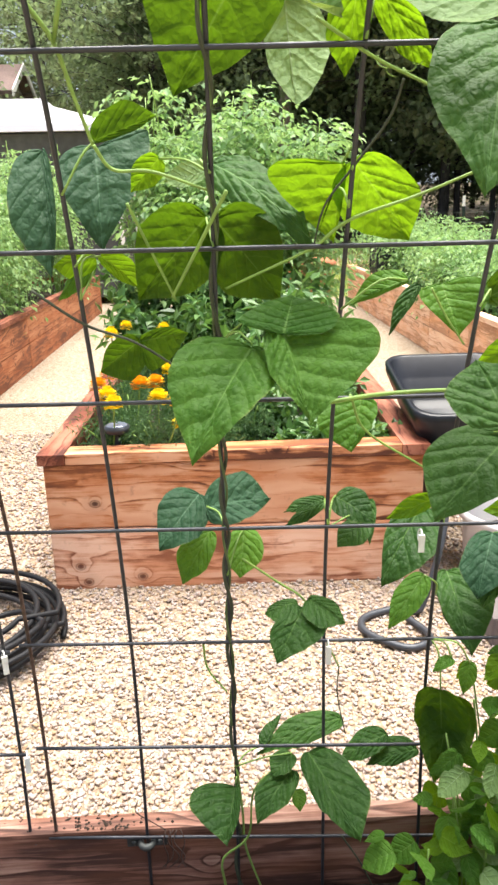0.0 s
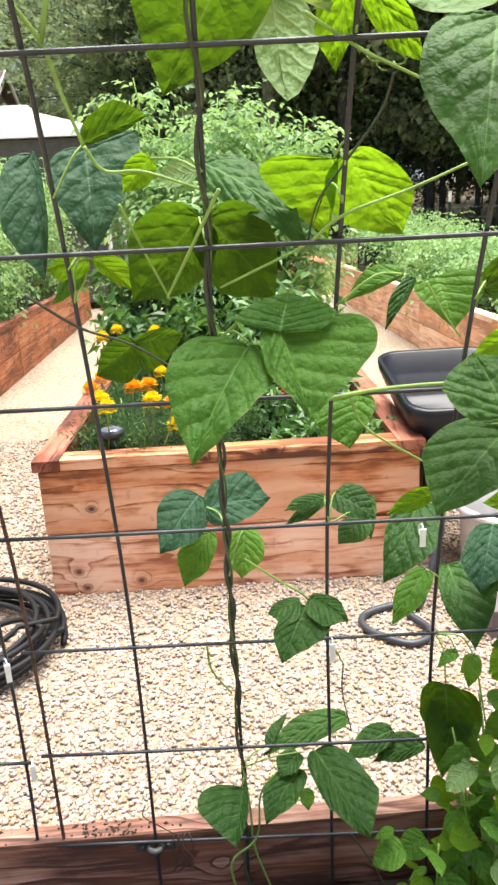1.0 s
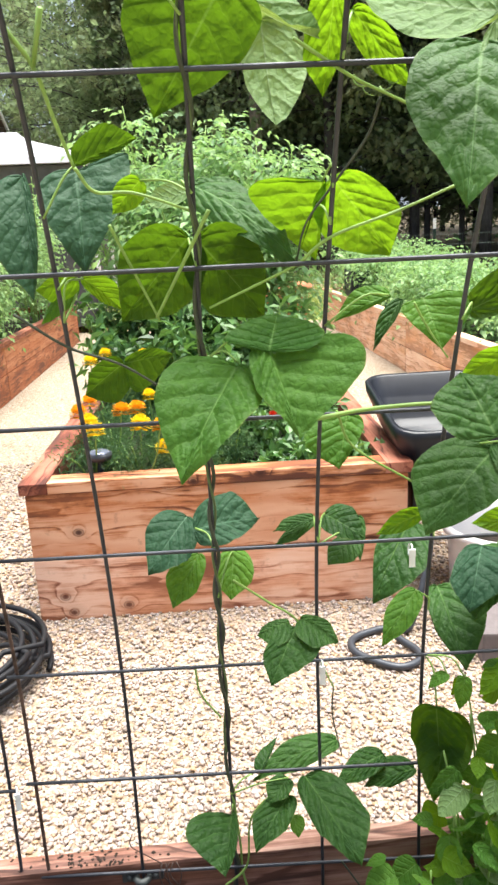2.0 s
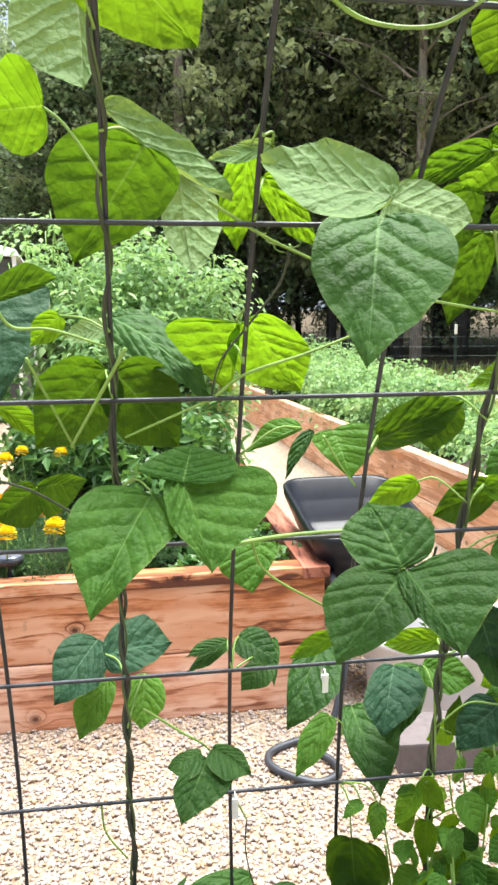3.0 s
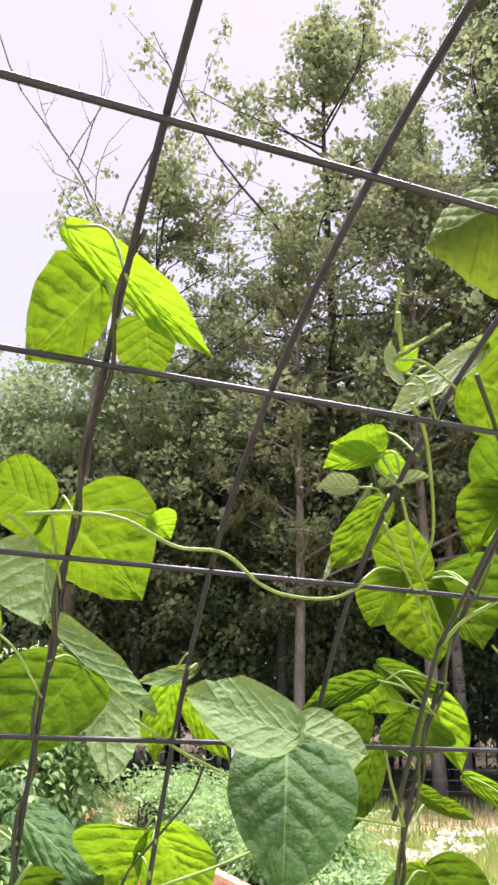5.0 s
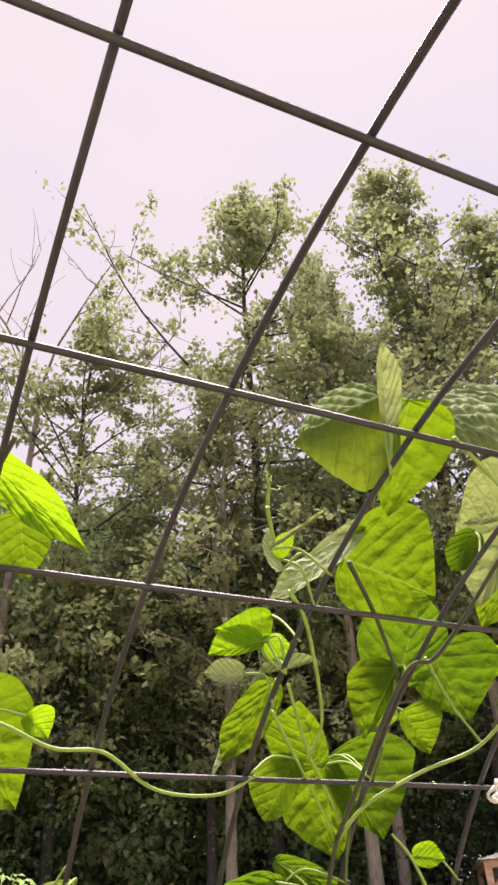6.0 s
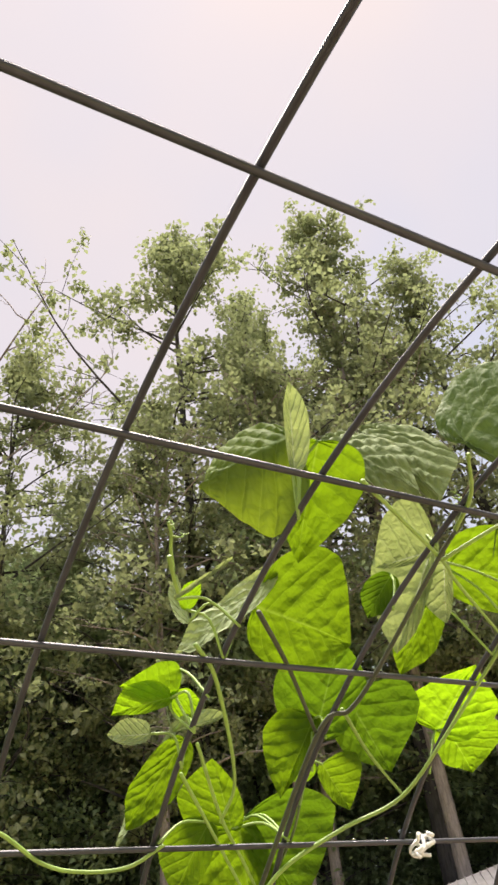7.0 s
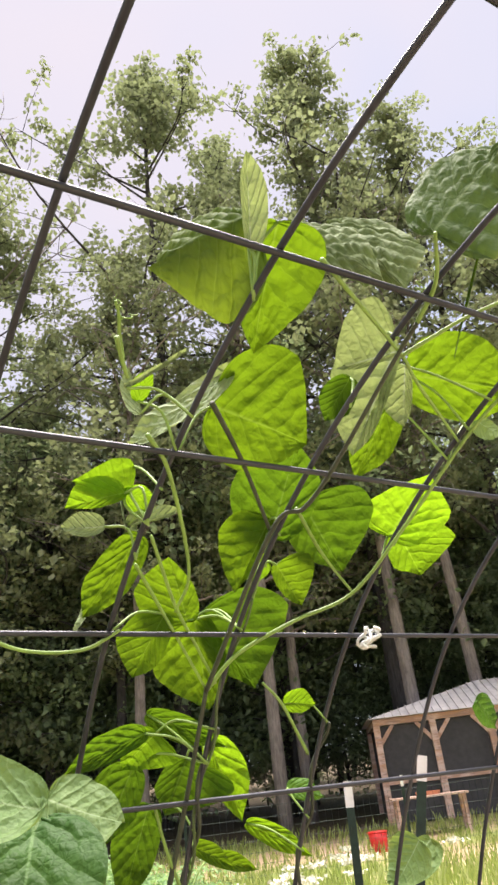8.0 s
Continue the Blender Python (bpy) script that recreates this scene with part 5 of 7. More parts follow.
leaf(VINE_B, (-0.012, -0.092, 1.596), (-0.008, -0.116, 1.497), (-0.072, -0.100, 1.558), (0.002, -0.105, 1.543), "p")
leaf(VINE_B, (0.078, -0.199, 1.600), (0.103, -0.192, 1.582), (0.102, -0.208, 1.607), (0.082, -0.191, 1.587), "y")
leaf(VINE_B, (-0.011, -0.379, 1.738), (-0.060, -0.333, 1.681), (-0.051, -0.389, 1.751), (-0.017, -0.340, 1.688), "g")
leaf(VINE_B, (-0.045, -0.411, 1.761), (0.090, -0.367, 1.697), (0.035, -0.403, 1.742), (0.026, -0.374, 1.713), "y")
leaf(VINE_B, (0.028, -0.367, 1.723), (0.046, -0.335, 1.678), (0.005, -0.349, 1.704), (0.057, -0.361, 1.709), "g")


VINE_C = thing("bean_vine", "pole bean vine with glowing yellow-green leaves", "bean vine", group="bean vines")
stem(VINE_C, 0.0022, M_STEM, (0.112, 0.023, 1.216), (0.149, 0.009, 1.245), (0.218, -0.004, 1.268), (0.277, -0.016, 1.291))
stem(VINE_C, 0.0018, M_STEM, (0.113, 0.034, 1.216), (0.079, 0.041, 1.201), (0.015, 0.055, 1.173))
stem(VINE_C, 0.0016, M_BROWNSTEM, (0.189, -0.045, 1.371), (0.180, -0.027, 1.339), (0.152, -0.005, 1.300), (0.123, 0.015, 1.260), (0.113, 0.034, 1.216))
stem(VINE_C, 0.002, M_STEM, (0.101, -0.084, 1.415), (0.155, -0.066, 1.387), (0.188, -0.060, 1.373), (0.222, -0.052, 1.360))
stem(VINE_C, 0.0016, M_STEM, (0.249, 0.039, 1.168), (0.271, 0.051, 1.134), (0.298, 0.062, 1.098))
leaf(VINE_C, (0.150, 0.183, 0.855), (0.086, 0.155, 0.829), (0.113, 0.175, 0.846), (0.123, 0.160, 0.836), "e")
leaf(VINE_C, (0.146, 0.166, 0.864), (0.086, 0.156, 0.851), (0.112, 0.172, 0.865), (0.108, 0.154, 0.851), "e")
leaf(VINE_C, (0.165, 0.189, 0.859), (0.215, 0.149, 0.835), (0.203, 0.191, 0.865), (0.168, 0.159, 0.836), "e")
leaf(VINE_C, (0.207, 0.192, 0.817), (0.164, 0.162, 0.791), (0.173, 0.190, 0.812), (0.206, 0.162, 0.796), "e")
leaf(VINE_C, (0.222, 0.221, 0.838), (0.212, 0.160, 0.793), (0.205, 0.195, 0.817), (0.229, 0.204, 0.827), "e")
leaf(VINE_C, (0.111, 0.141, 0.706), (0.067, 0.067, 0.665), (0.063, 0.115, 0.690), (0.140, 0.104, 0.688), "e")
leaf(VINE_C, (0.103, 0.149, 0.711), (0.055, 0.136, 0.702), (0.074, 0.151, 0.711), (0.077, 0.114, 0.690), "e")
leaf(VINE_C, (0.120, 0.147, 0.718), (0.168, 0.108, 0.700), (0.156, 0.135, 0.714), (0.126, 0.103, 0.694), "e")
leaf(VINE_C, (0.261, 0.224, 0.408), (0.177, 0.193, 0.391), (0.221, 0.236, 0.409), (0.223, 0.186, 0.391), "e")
leaf(VINE_C, (0.227, 0.064, 1.176), (0.159, 0.065, 1.149), (0.191, 0.075, 1.183), (0.194, 0.062, 1.158), "m")
leaf(VINE_C, (0.251, 0.101, 1.167), (0.209, 0.069, 1.112), (0.223, 0.094, 1.149), (0.238, 0.084, 1.142), "e")
leaf(VINE_C, (0.280, 0.105, 1.167), (0.294, 0.070, 1.109), (0.253, 0.107, 1.155), (0.333, 0.083, 1.158), "m")
leaf(VINE_C, (0.144, 0.033, 1.303), (0.140, 0.065, 1.221), (0.067, 0.046, 1.300), (0.149, 0.041, 1.280), "y")
leaf(VINE_C, (0.137, 0.027, 1.280), (0.117, 0.042, 1.225), (0.080, 0.033, 1.292), (0.135, 0.028, 1.280), "o")
leaf(VINE_C, (0.156, 0.031, 1.305), (0.224, 0.049, 1.223), (0.233, 0.029, 1.269), (0.155, 0.057, 1.238), "y")
leaf(VINE_C, (0.253, -0.133, 1.403), (0.206, -0.238, 1.272), (0.184, -0.146, 1.362), (0.296, -0.202, 1.345), "q")
leaf(VINE_C, (0.269, -0.120, 1.411), (0.327, -0.168, 1.383), (0.307, -0.121, 1.430), (0.300, -0.187, 1.345), "p")
leaf(VINE_C, (0.242, -0.192, 1.405), (0.142, -0.133, 1.442), (0.195, -0.136, 1.457), (0.191, -0.197, 1.382), "p")
leaf(VINE_C, (0.142, -0.075, 1.465), (0.135, -0.037, 1.375), (0.114, -0.048, 1.413), (0.155, -0.060, 1.423), "y")
leaf(VINE_C, (0.161, -0.054, 1.444), (0.219, -0.042, 1.379), (0.198, -0.055, 1.425), (0.181, -0.040, 1.398), "y")
leaf(VINE_C, (0.163, -0.084, 1.467), (0.103, -0.077, 1.454), (0.136, -0.078, 1.471), (0.135, -0.084, 1.451), "p")


VINE_D = thing("bean_vine", "pole bean vine with broad crinkled dark green leaves", "bean vine", group="bean vines")
stem(VINE_D, 0.0022, M_STEM, (0.275, -0.379, 1.680), (0.310, -0.345, 1.662), (0.367, -0.258, 1.602), (0.368, -0.219, 1.570))
stem(VINE_D, 0.0018, M_STEM, (0.310, -0.258, 1.605), (0.357, -0.216, 1.567), (0.429, -0.156, 1.503))
stem(VINE_D, 0.0018, M_STEM, (0.315, -0.287, 1.624), (0.365, -0.225, 1.576), (0.401, -0.193, 1.544), (0.439, -0.161, 1.508))
stem(VINE_D, 0.0022, M_STEM, (0.219, -0.456, 1.717), (0.226, -0.445, 1.711), (0.239, -0.426, 1.702))
stem(VINE_D, 0.0018, M_STEM, (0.238, -0.421, 1.724), (0.228, -0.440, 1.732), (0.222, -0.455, 1.738), (0.215, -0.466, 1.742))
stem(VINE_D, 0.0018, M_BROWNSTEM, (0.416, 0.080, 1.008), (0.410, 0.085, 0.988), (0.381, 0.091, 0.975))
stem(VINE_D, 0.0018, M_STEM, (0.343, -0.036, 1.324), (0.394, -0.034, 1.316), (0.444, -0.032, 1.309))
stem(VINE_D, 0.0016, M_BROWNSTEM, (0.175, 0.156, 0.266), (0.209, 0.154, 0.205), (0.234, 0.152, 0.144))
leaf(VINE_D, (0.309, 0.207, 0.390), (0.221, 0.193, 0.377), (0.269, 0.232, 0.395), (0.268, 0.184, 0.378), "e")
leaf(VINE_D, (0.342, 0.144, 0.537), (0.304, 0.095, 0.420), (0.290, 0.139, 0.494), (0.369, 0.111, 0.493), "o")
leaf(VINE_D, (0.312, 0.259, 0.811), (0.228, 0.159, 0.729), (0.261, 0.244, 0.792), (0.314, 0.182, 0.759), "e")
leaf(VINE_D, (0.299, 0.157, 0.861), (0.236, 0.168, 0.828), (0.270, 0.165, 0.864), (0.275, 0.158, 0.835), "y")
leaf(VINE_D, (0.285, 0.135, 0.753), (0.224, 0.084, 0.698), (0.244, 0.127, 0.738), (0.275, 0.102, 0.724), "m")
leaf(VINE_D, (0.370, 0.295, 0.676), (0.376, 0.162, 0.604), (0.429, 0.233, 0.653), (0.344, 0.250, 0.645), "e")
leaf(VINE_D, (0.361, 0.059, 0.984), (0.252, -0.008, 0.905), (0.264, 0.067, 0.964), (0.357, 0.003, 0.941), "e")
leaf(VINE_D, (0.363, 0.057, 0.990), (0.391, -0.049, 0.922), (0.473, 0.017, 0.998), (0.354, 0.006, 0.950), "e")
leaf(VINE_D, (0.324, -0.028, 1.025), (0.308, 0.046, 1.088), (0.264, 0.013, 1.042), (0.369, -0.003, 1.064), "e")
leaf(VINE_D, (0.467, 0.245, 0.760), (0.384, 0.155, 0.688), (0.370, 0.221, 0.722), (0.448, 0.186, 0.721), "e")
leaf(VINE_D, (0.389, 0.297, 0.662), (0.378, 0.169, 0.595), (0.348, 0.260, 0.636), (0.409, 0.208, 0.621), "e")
leaf(VINE_D, (0.461, 0.160, 0.839), (0.384, 0.189, 0.826), (0.426, 0.178, 0.855), (0.423, 0.170, 0.816), "y")
leaf(VINE_D, (0.303, -0.527, 1.773), (0.288, -0.559, 1.839), (0.307, -0.553, 1.808), (0.288, -0.545, 1.817), "w")
leaf(VINE_D, (0.301, -0.527, 1.812), (0.242, -0.467, 1.784), (0.305, -0.448, 1.870), (0.316, -0.476, 1.740), "s")
leaf(VINE_D, (0.331, -0.529, 1.809), (0.342, -0.453, 1.733), (0.319, -0.480, 1.773), (0.375, -0.530, 1.780), "g")
leaf(VINE_D, (0.357, -0.351, 1.738), (0.443, -0.380, 1.697), (0.408, -0.417, 1.777), (0.391, -0.332, 1.682), "g")
leaf(VINE_D, (0.483, -0.226, 1.627), (0.462, -0.205, 1.613), (0.467, -0.224, 1.643), (0.479, -0.214, 1.610), "y")
leaf(VINE_D, (0.438, -0.140, 1.590), (0.501, -0.137, 1.506), (0.526, -0.189, 1.589), (0.461, -0.127, 1.532), "o")
leaf(VINE_D, (0.405, -0.171, 1.573), (0.378, -0.191, 1.638), (0.345, -0.161, 1.611), (0.412, -0.186, 1.596), "g")
leaf(VINE_D, (0.377, -0.175, 1.579), (0.351, -0.139, 1.521), (0.330, -0.144, 1.554), (0.377, -0.156, 1.533), "g")
leaf(VINE_D, (0.427, -0.146, 1.583), (0.450, -0.119, 1.486), (0.386, -0.108, 1.542), (0.466, -0.144, 1.529), "g")
leaf(VINE_D, (0.323, -0.241, 1.640), (0.282, -0.189, 1.570), (0.281, -0.210, 1.612), (0.320, -0.215, 1.593), "g")
leaf(VINE_D, (0.363, -0.140, 1.686), (0.272, -0.185, 1.554), (0.296, -0.138, 1.649), (0.311, -0.157, 1.626), "w")
leaf(VINE_D, (0.298, -0.282, 1.671), (0.245, -0.267, 1.680), (0.291, -0.296, 1.697), (0.270, -0.269, 1.668), "y")
leaf(VINE_D, (0.291, -0.284, 1.666), (0.241, -0.258, 1.656), (0.252, -0.277, 1.679), (0.273, -0.270, 1.655), "y")
leaf(VINE_D, (0.293, -0.277, 1.667), (0.322, -0.288, 1.663), (0.306, -0.288, 1.675), (0.316, -0.276, 1.649), "y")
leaf(VINE_D, (0.290, -0.272, 1.702), (0.297, -0.271, 1.629), (0.276, -0.264, 1.669), (0.291, -0.271, 1.668), "w")
leaf(VINE_D, (0.276, -0.267, 1.637), (0.239, -0.253, 1.638), (0.259, -0.261, 1.653), (0.259, -0.261, 1.628), "w")
leaf(VINE_D, (0.299, -0.271, 1.639), (0.346, -0.294, 1.649), (0.320, -0.281, 1.657), (0.321, -0.281, 1.641), "w")
leaf(VINE_D, (0.251, -0.395, 1.712), (0.303, -0.411, 1.751), (0.268, -0.393, 1.750), (0.280, -0.403, 1.737), "w")
leaf(VINE_D, (0.269, -0.376, 1.713), (0.275, -0.397, 1.735), (0.262, -0.385, 1.729), (0.278, -0.387, 1.722), "y")
leaf(VINE_D, (0.272, -0.375, 1.702), (0.265, -0.367, 1.751), (0.257, -0.366, 1.726), (0.270, -0.372, 1.725), "w")
leaf(VINE_D, (0.368, -0.371, 1.765), (0.267, -0.355, 1.678), (0.312, -0.353, 1.736), (0.318, -0.371, 1.703), "w")
leaf(VINE_D, (0.384, -0.090, 1.468), (0.303, -0.050, 1.434), (0.340, -0.075, 1.472), (0.349, -0.069, 1.441), "o")
leaf(VINE_D, (0.402, -0.079, 1.469), (0.369, -0.055, 1.435), (0.368, -0.063, 1.465), (0.426, -0.080, 1.439), "y")
leaf(VINE_D, (0.383, -0.057, 1.437), (0.353, -0.028, 1.360), (0.336, -0.033, 1.412), (0.389, -0.049, 1.391), "o")
leaf(VINE_D, (0.334, 0.087, 1.151), (0.429, 0.039, 1.204), (0.375, 0.064, 1.208), (0.396, 0.057, 1.159), "o")
leaf(VINE_D, (0.408, 0.062, 1.207), (0.402, 0.068, 1.138), (0.376, 0.079, 1.171), (0.435, 0.050, 1.175), "o")
leaf(VINE_D, (0.391, 0.092, 1.095), (0.333, 0.116, 1.062), (0.357, 0.107, 1.096), (0.377, 0.097, 1.064), "y")
small_leaf(VINE_D, (0.420, 0.133, 0.623), (0.382, 0.127, 0.574), 0.040, 22, "y")
small_leaf(VINE_D, (0.424, 0.133, 0.636), (0.459, 0.123, 0.586), 0.037, 8, "y")
small_leaf(VINE_D, (0.363, 0.138, 0.600), (0.354, 0.131, 0.548), 0.027, -15, "m")
small_leaf(VINE_D, (0.437, 0.137, 0.567), (0.430, 0.128, 0.501), 0.037, 16, "y")
small_leaf(VINE_D, (0.335, 0.138, 0.611), (0.303, 0.129, 0.595), 0.023, 20, "m")
small_leaf(VINE_D, (0.319, 0.133, 0.559), (0.326, 0.127, 0.415), 0.084, 18, "o")


VINE_E = thing("bean_vine", "thick twisted pole bean vine climbing over the arch", "bean vine", group="bean vines")
stem(VINE_E, 0.0034, M_BROWNSTEM, (0.430, -0.033, 1.316), (0.434, -0.079, 1.396), (0.430, -0.154, 1.501))
stem(VINE_E, 0.0026, M_BROWNSTEM, (0.427, -0.159, 1.500), (0.438, -0.306, 1.631), (0.462, -0.335, 1.648), (0.470, -0.380, 1.673), (0.462, -0.498, 1.726), (0.457, -0.536, 1.738))
stem(VINE_E, 0.0022, M_STEM, (0.460, -0.534, 1.741), (0.448, -0.573, 1.752), (0.414, -0.611, 1.760))
stem(VINE_E, 0.002, M_STEM, (0.342, -0.561, 1.750), (0.399, -0.534, 1.742), (0.469, -0.501, 1.730), (0.506, -0.478, 1.722), (0.602, -0.428, 1.700))
stem(VINE_E, 0.002, M_STEM, (0.460, -0.324, 1.652), (0.519, -0.279, 1.622), (0.585, -0.241, 1.590))
stem(VINE_E, 0.0024, M_BROWNSTEM, (0.318, -0.419, 1.698), (0.375, -0.367, 1.672), (0.439, -0.303, 1.633))
stem(VINE_E, 0.0022, M_STEM, (0.444, -0.032, 1.309), (0.418, -0.054, 1.354), (0.397, -0.078, 1.395))
stem(VINE_E, 0.002, M_STEM, (0.444, 0.135, 0.768), (0.453, 0.148, 0.670), (0.455, 0.157, 0.553), (0.465, 0.161, 0.435))
stem(VINE_E, 0.002, M_STEM, (0.371, 0.132, 0.539), (0.383, 0.135, 0.442), (0.377, 0.136, 0.342), (0.406, 0.133, 0.168))
leaf(VINE_E, (0.420, 0.235, 0.769), (0.373, 0.154, 0.702), (0.359, 0.203, 0.732), (0.452, 0.185, 0.744), "b")
leaf(VINE_E, (0.450, 0.189, 0.786), (0.515, 0.149, 0.779), (0.493, 0.184, 0.800), (0.468, 0.148, 0.757), "m")
leaf(VINE_E, (0.587, 0.221, 0.711), (0.501, 0.168, 0.657), (0.530, 0.205, 0.685), (0.563, 0.150, 0.665), "e")
leaf(VINE_E, (0.567, 0.171, 0.859), (0.509, 0.134, 0.809), (0.530, 0.168, 0.842), (0.553, 0.128, 0.822), "b")
leaf(VINE_E, (0.412, -0.027, 1.397), (0.391, 0.013, 1.297), (0.377, 0.001, 1.364), (0.424, -0.017, 1.346), "o")
leaf(VINE_E, (0.625, 0.163, 0.743), (0.553, 0.191, 0.694), (0.590, 0.184, 0.745), (0.595, 0.166, 0.697), "o")
leaf(VINE_E, (0.381, -0.469, 1.865), (0.411, -0.554, 1.759), (0.419, -0.508, 1.858), (0.384, -0.513, 1.787), "r")
leaf(VINE_E, (0.439, -0.470, 1.894), (0.437, -0.545, 1.762), (0.477, -0.546, 1.830), (0.432, -0.503, 1.825), "r")
leaf(VINE_E, (0.528, -0.442, 1.790), (0.503, -0.374, 1.694), (0.483, -0.399, 1.792), (0.521, -0.405, 1.723), "w")
leaf(VINE_E, (0.506, -0.464, 1.766), (0.461, -0.418, 1.763), (0.478, -0.466, 1.821), (0.485, -0.440, 1.758), "w")
leaf(VINE_E, (0.539, -0.438, 1.772), (0.542, -0.414, 1.714), (0.522, -0.411, 1.753), (0.547, -0.431, 1.741), "w")
leaf(VINE_E, (0.539, -0.406, 1.746), (0.527, -0.345, 1.685), (0.515, -0.364, 1.722), (0.553, -0.386, 1.705), "g")
leaf(VINE_E, (0.485, -0.413, 1.761), (0.475, -0.374, 1.730), (0.464, -0.387, 1.753), (0.493, -0.391, 1.731), "o")
leaf(VINE_E, (0.465, -0.266, 1.661), (0.442, -0.217, 1.593), (0.420, -0.236, 1.657), (0.468, -0.259, 1.641), "g")
leaf(VINE_E, (0.481, -0.242, 1.652), (0.487, -0.307, 1.738), (0.433, -0.247, 1.709), (0.519, -0.308, 1.706), "o")
leaf(VINE_E, (0.520, -0.257, 1.688), (0.568, -0.248, 1.613), (0.583, -0.303, 1.683), (0.515, -0.229, 1.650), "o")
leaf(VINE_E, (0.499, -0.218, 1.627), (0.527, -0.216, 1.581), (0.531, -0.243, 1.631), (0.504, -0.209, 1.601), "g")
leaf(VINE_E, (0.398, -0.068, 1.490), (0.482, -0.095, 1.448), (0.439, -0.086, 1.485), (0.429, -0.073, 1.459), "o")
leaf(VINE_E, (0.483, -0.047, 1.459), (0.523, -0.045, 1.369), (0.525, -0.062, 1.431), (0.493, -0.038, 1.403), "y")
leaf(VINE_E, (0.452, -0.049, 1.441), (0.432, -0.026, 1.385), (0.419, -0.027, 1.413), (0.504, -0.063, 1.401), "o")
leaf(VINE_E, (0.557, 0.005, 1.364), (0.626, -0.029, 1.319), (0.595, -0.017, 1.355), (0.587, -0.007, 1.331), "y")
leaf(VINE_E, (0.471, -0.007, 1.349), (0.514, -0.026, 1.322), (0.494, -0.019, 1.350), (0.490, -0.014, 1.328), "g")
leaf(VINE_E, (0.540, 0.082, 1.251), (0.605, 0.048, 1.158), (0.600, 0.041, 1.249), (0.535, 0.095, 1.166), "o")
leaf(VINE_E, (0.503, 0.125, 1.072), (0.572, 0.083, 1.062), (0.541, 0.102, 1.099), (0.528, 0.110, 1.064), "y")
leaf(VINE_E, (0.519, 0.080, 1.019), (0.520, -0.066, 0.931), (0.572, -0.000, 0.992), (0.477, 0.003, 0.956), "d")
leaf(VINE_E, (0.545, 0.163, 0.954), (0.512, 0.118, 0.907), (0.504, 0.166, 0.939), (0.557, 0.128, 0.933), "e")
leaf(VINE_E, (0.499, 0.007, 1.332), (0.549, -0.024, 1.315), (0.522, -0.010, 1.338), (0.524, -0.007, 1.316), "g")
leaf(VINE_E, (0.497, 0.092, 1.085), (0.429, 0.126, 1.039), (0.458, 0.112, 1.086), (0.471, 0.103, 1.031), "o")
small_leaf(VINE_E, (0.523, 0.059, 0.974), (0.567, 0.069, 0.876), 0.069, -5, "e")
small_leaf(VINE_E, (0.507, 0.094, 0.968), (0.538, 0.115, 0.907), 0.033, -7, "m")
small_leaf(VINE_E, (0.539, 0.076, 1.025), (0.511, 0.101, 0.964), 0.046, 4, "e")
small_leaf(VINE_E, (0.485, 0.088, 0.908), (0.522, 0.095, 0.804), 0.071, 4, "b")
small_leaf(VINE_E, (0.532, 0.114, 0.754), (0.465, 0.112, 0.693), 0.077, 16, "b")
small_leaf(VINE_E, (0.483, 0.081, 1.086), (0.577, 0.091, 1.068), 0.040, 21, "y")
small_leaf(VINE_E, (0.526, 0.059, 1.148), (0.481, 0.085, 1.101), 0.047, 0, "d")
small_leaf(VINE_E, (0.538, 0.035, 1.208), (0.500, 0.061, 1.166), 0.062, 22, "o")
small_leaf(VINE_E, (0.500, 0.016, 1.254), (0.434, 0.042, 1.221), 0.037, -8, "y")
small_leaf(VINE_E, (0.502, 0.097, 0.856), (0.563, 0.094, 0.795), 0.086, -6, "e")
small_leaf(VINE_E, (0.603, 0.129, 0.773), (0.528, 0.142, 0.758), 0.058, 4, "m")
small_leaf(VINE_E, (0.482, 0.160, 0.460), (0.549, 0.163, 0.487), 0.053, -9, "m")
small_leaf(VINE_E, (0.499, 0.148, 0.487), (0.450, 0.135, 0.551), 0.040, -5, "m")
small_leaf(VINE_E, (0.508, 0.158, 0.497), (0.533, 0.163, 0.528), 0.035, 12, "e")
small_leaf(VINE_E, (0.521, 0.133, 0.580), (0.539, 0.116, 0.616), 0.037, -21, "m")
small_leaf(VINE_E, (0.477, 0.144, 0.698), (0.488, 0.144, 0.759), 0.029, 10, "o")


VINE_F = thing("bean_vine", "young pole bean shoots reaching along the arch", "bean vine", group="bean vines")
stem(VINE_F, 0.0024, M_STEM, (0.427, -0.159, 1.500), (0.453, -0.189, 1.533), (0.510, -0.221, 1.562), (0.575, -0.252, 1.588), (0.599, -0.328, 1.641), (0.604, -0.441, 1.702), (0.606, -0.499, 1.724))
stem(VINE_F, 0.002, M_STEM, (0.469, -0.501, 1.730), (0.483, -0.523, 1.737), (0.503, -0.554, 1.746), (0.528, -0.579, 1.754))
stem(VINE_F, 0.002, M_STEM, (0.585, -0.107, 1.432), (0.533, -0.144, 1.484), (0.499, -0.161, 1.507))
leaf(VINE_F, (0.483, -0.558, 1.828), (0.544, -0.631, 1.908), (0.499, -0.556, 1.916), (0.500, -0.602, 1.777), "t")
leaf(VINE_F, (0.567, -0.413, 1.782), (0.659, -0.481, 1.741), (0.595, -0.476, 1.804), (0.625, -0.423, 1.729), "g")
leaf(VINE_F, (0.519, -0.576, 1.816), (0.541, -0.496, 1.747), (0.530, -0.543, 1.786), (0.555, -0.562, 1.776), "g")
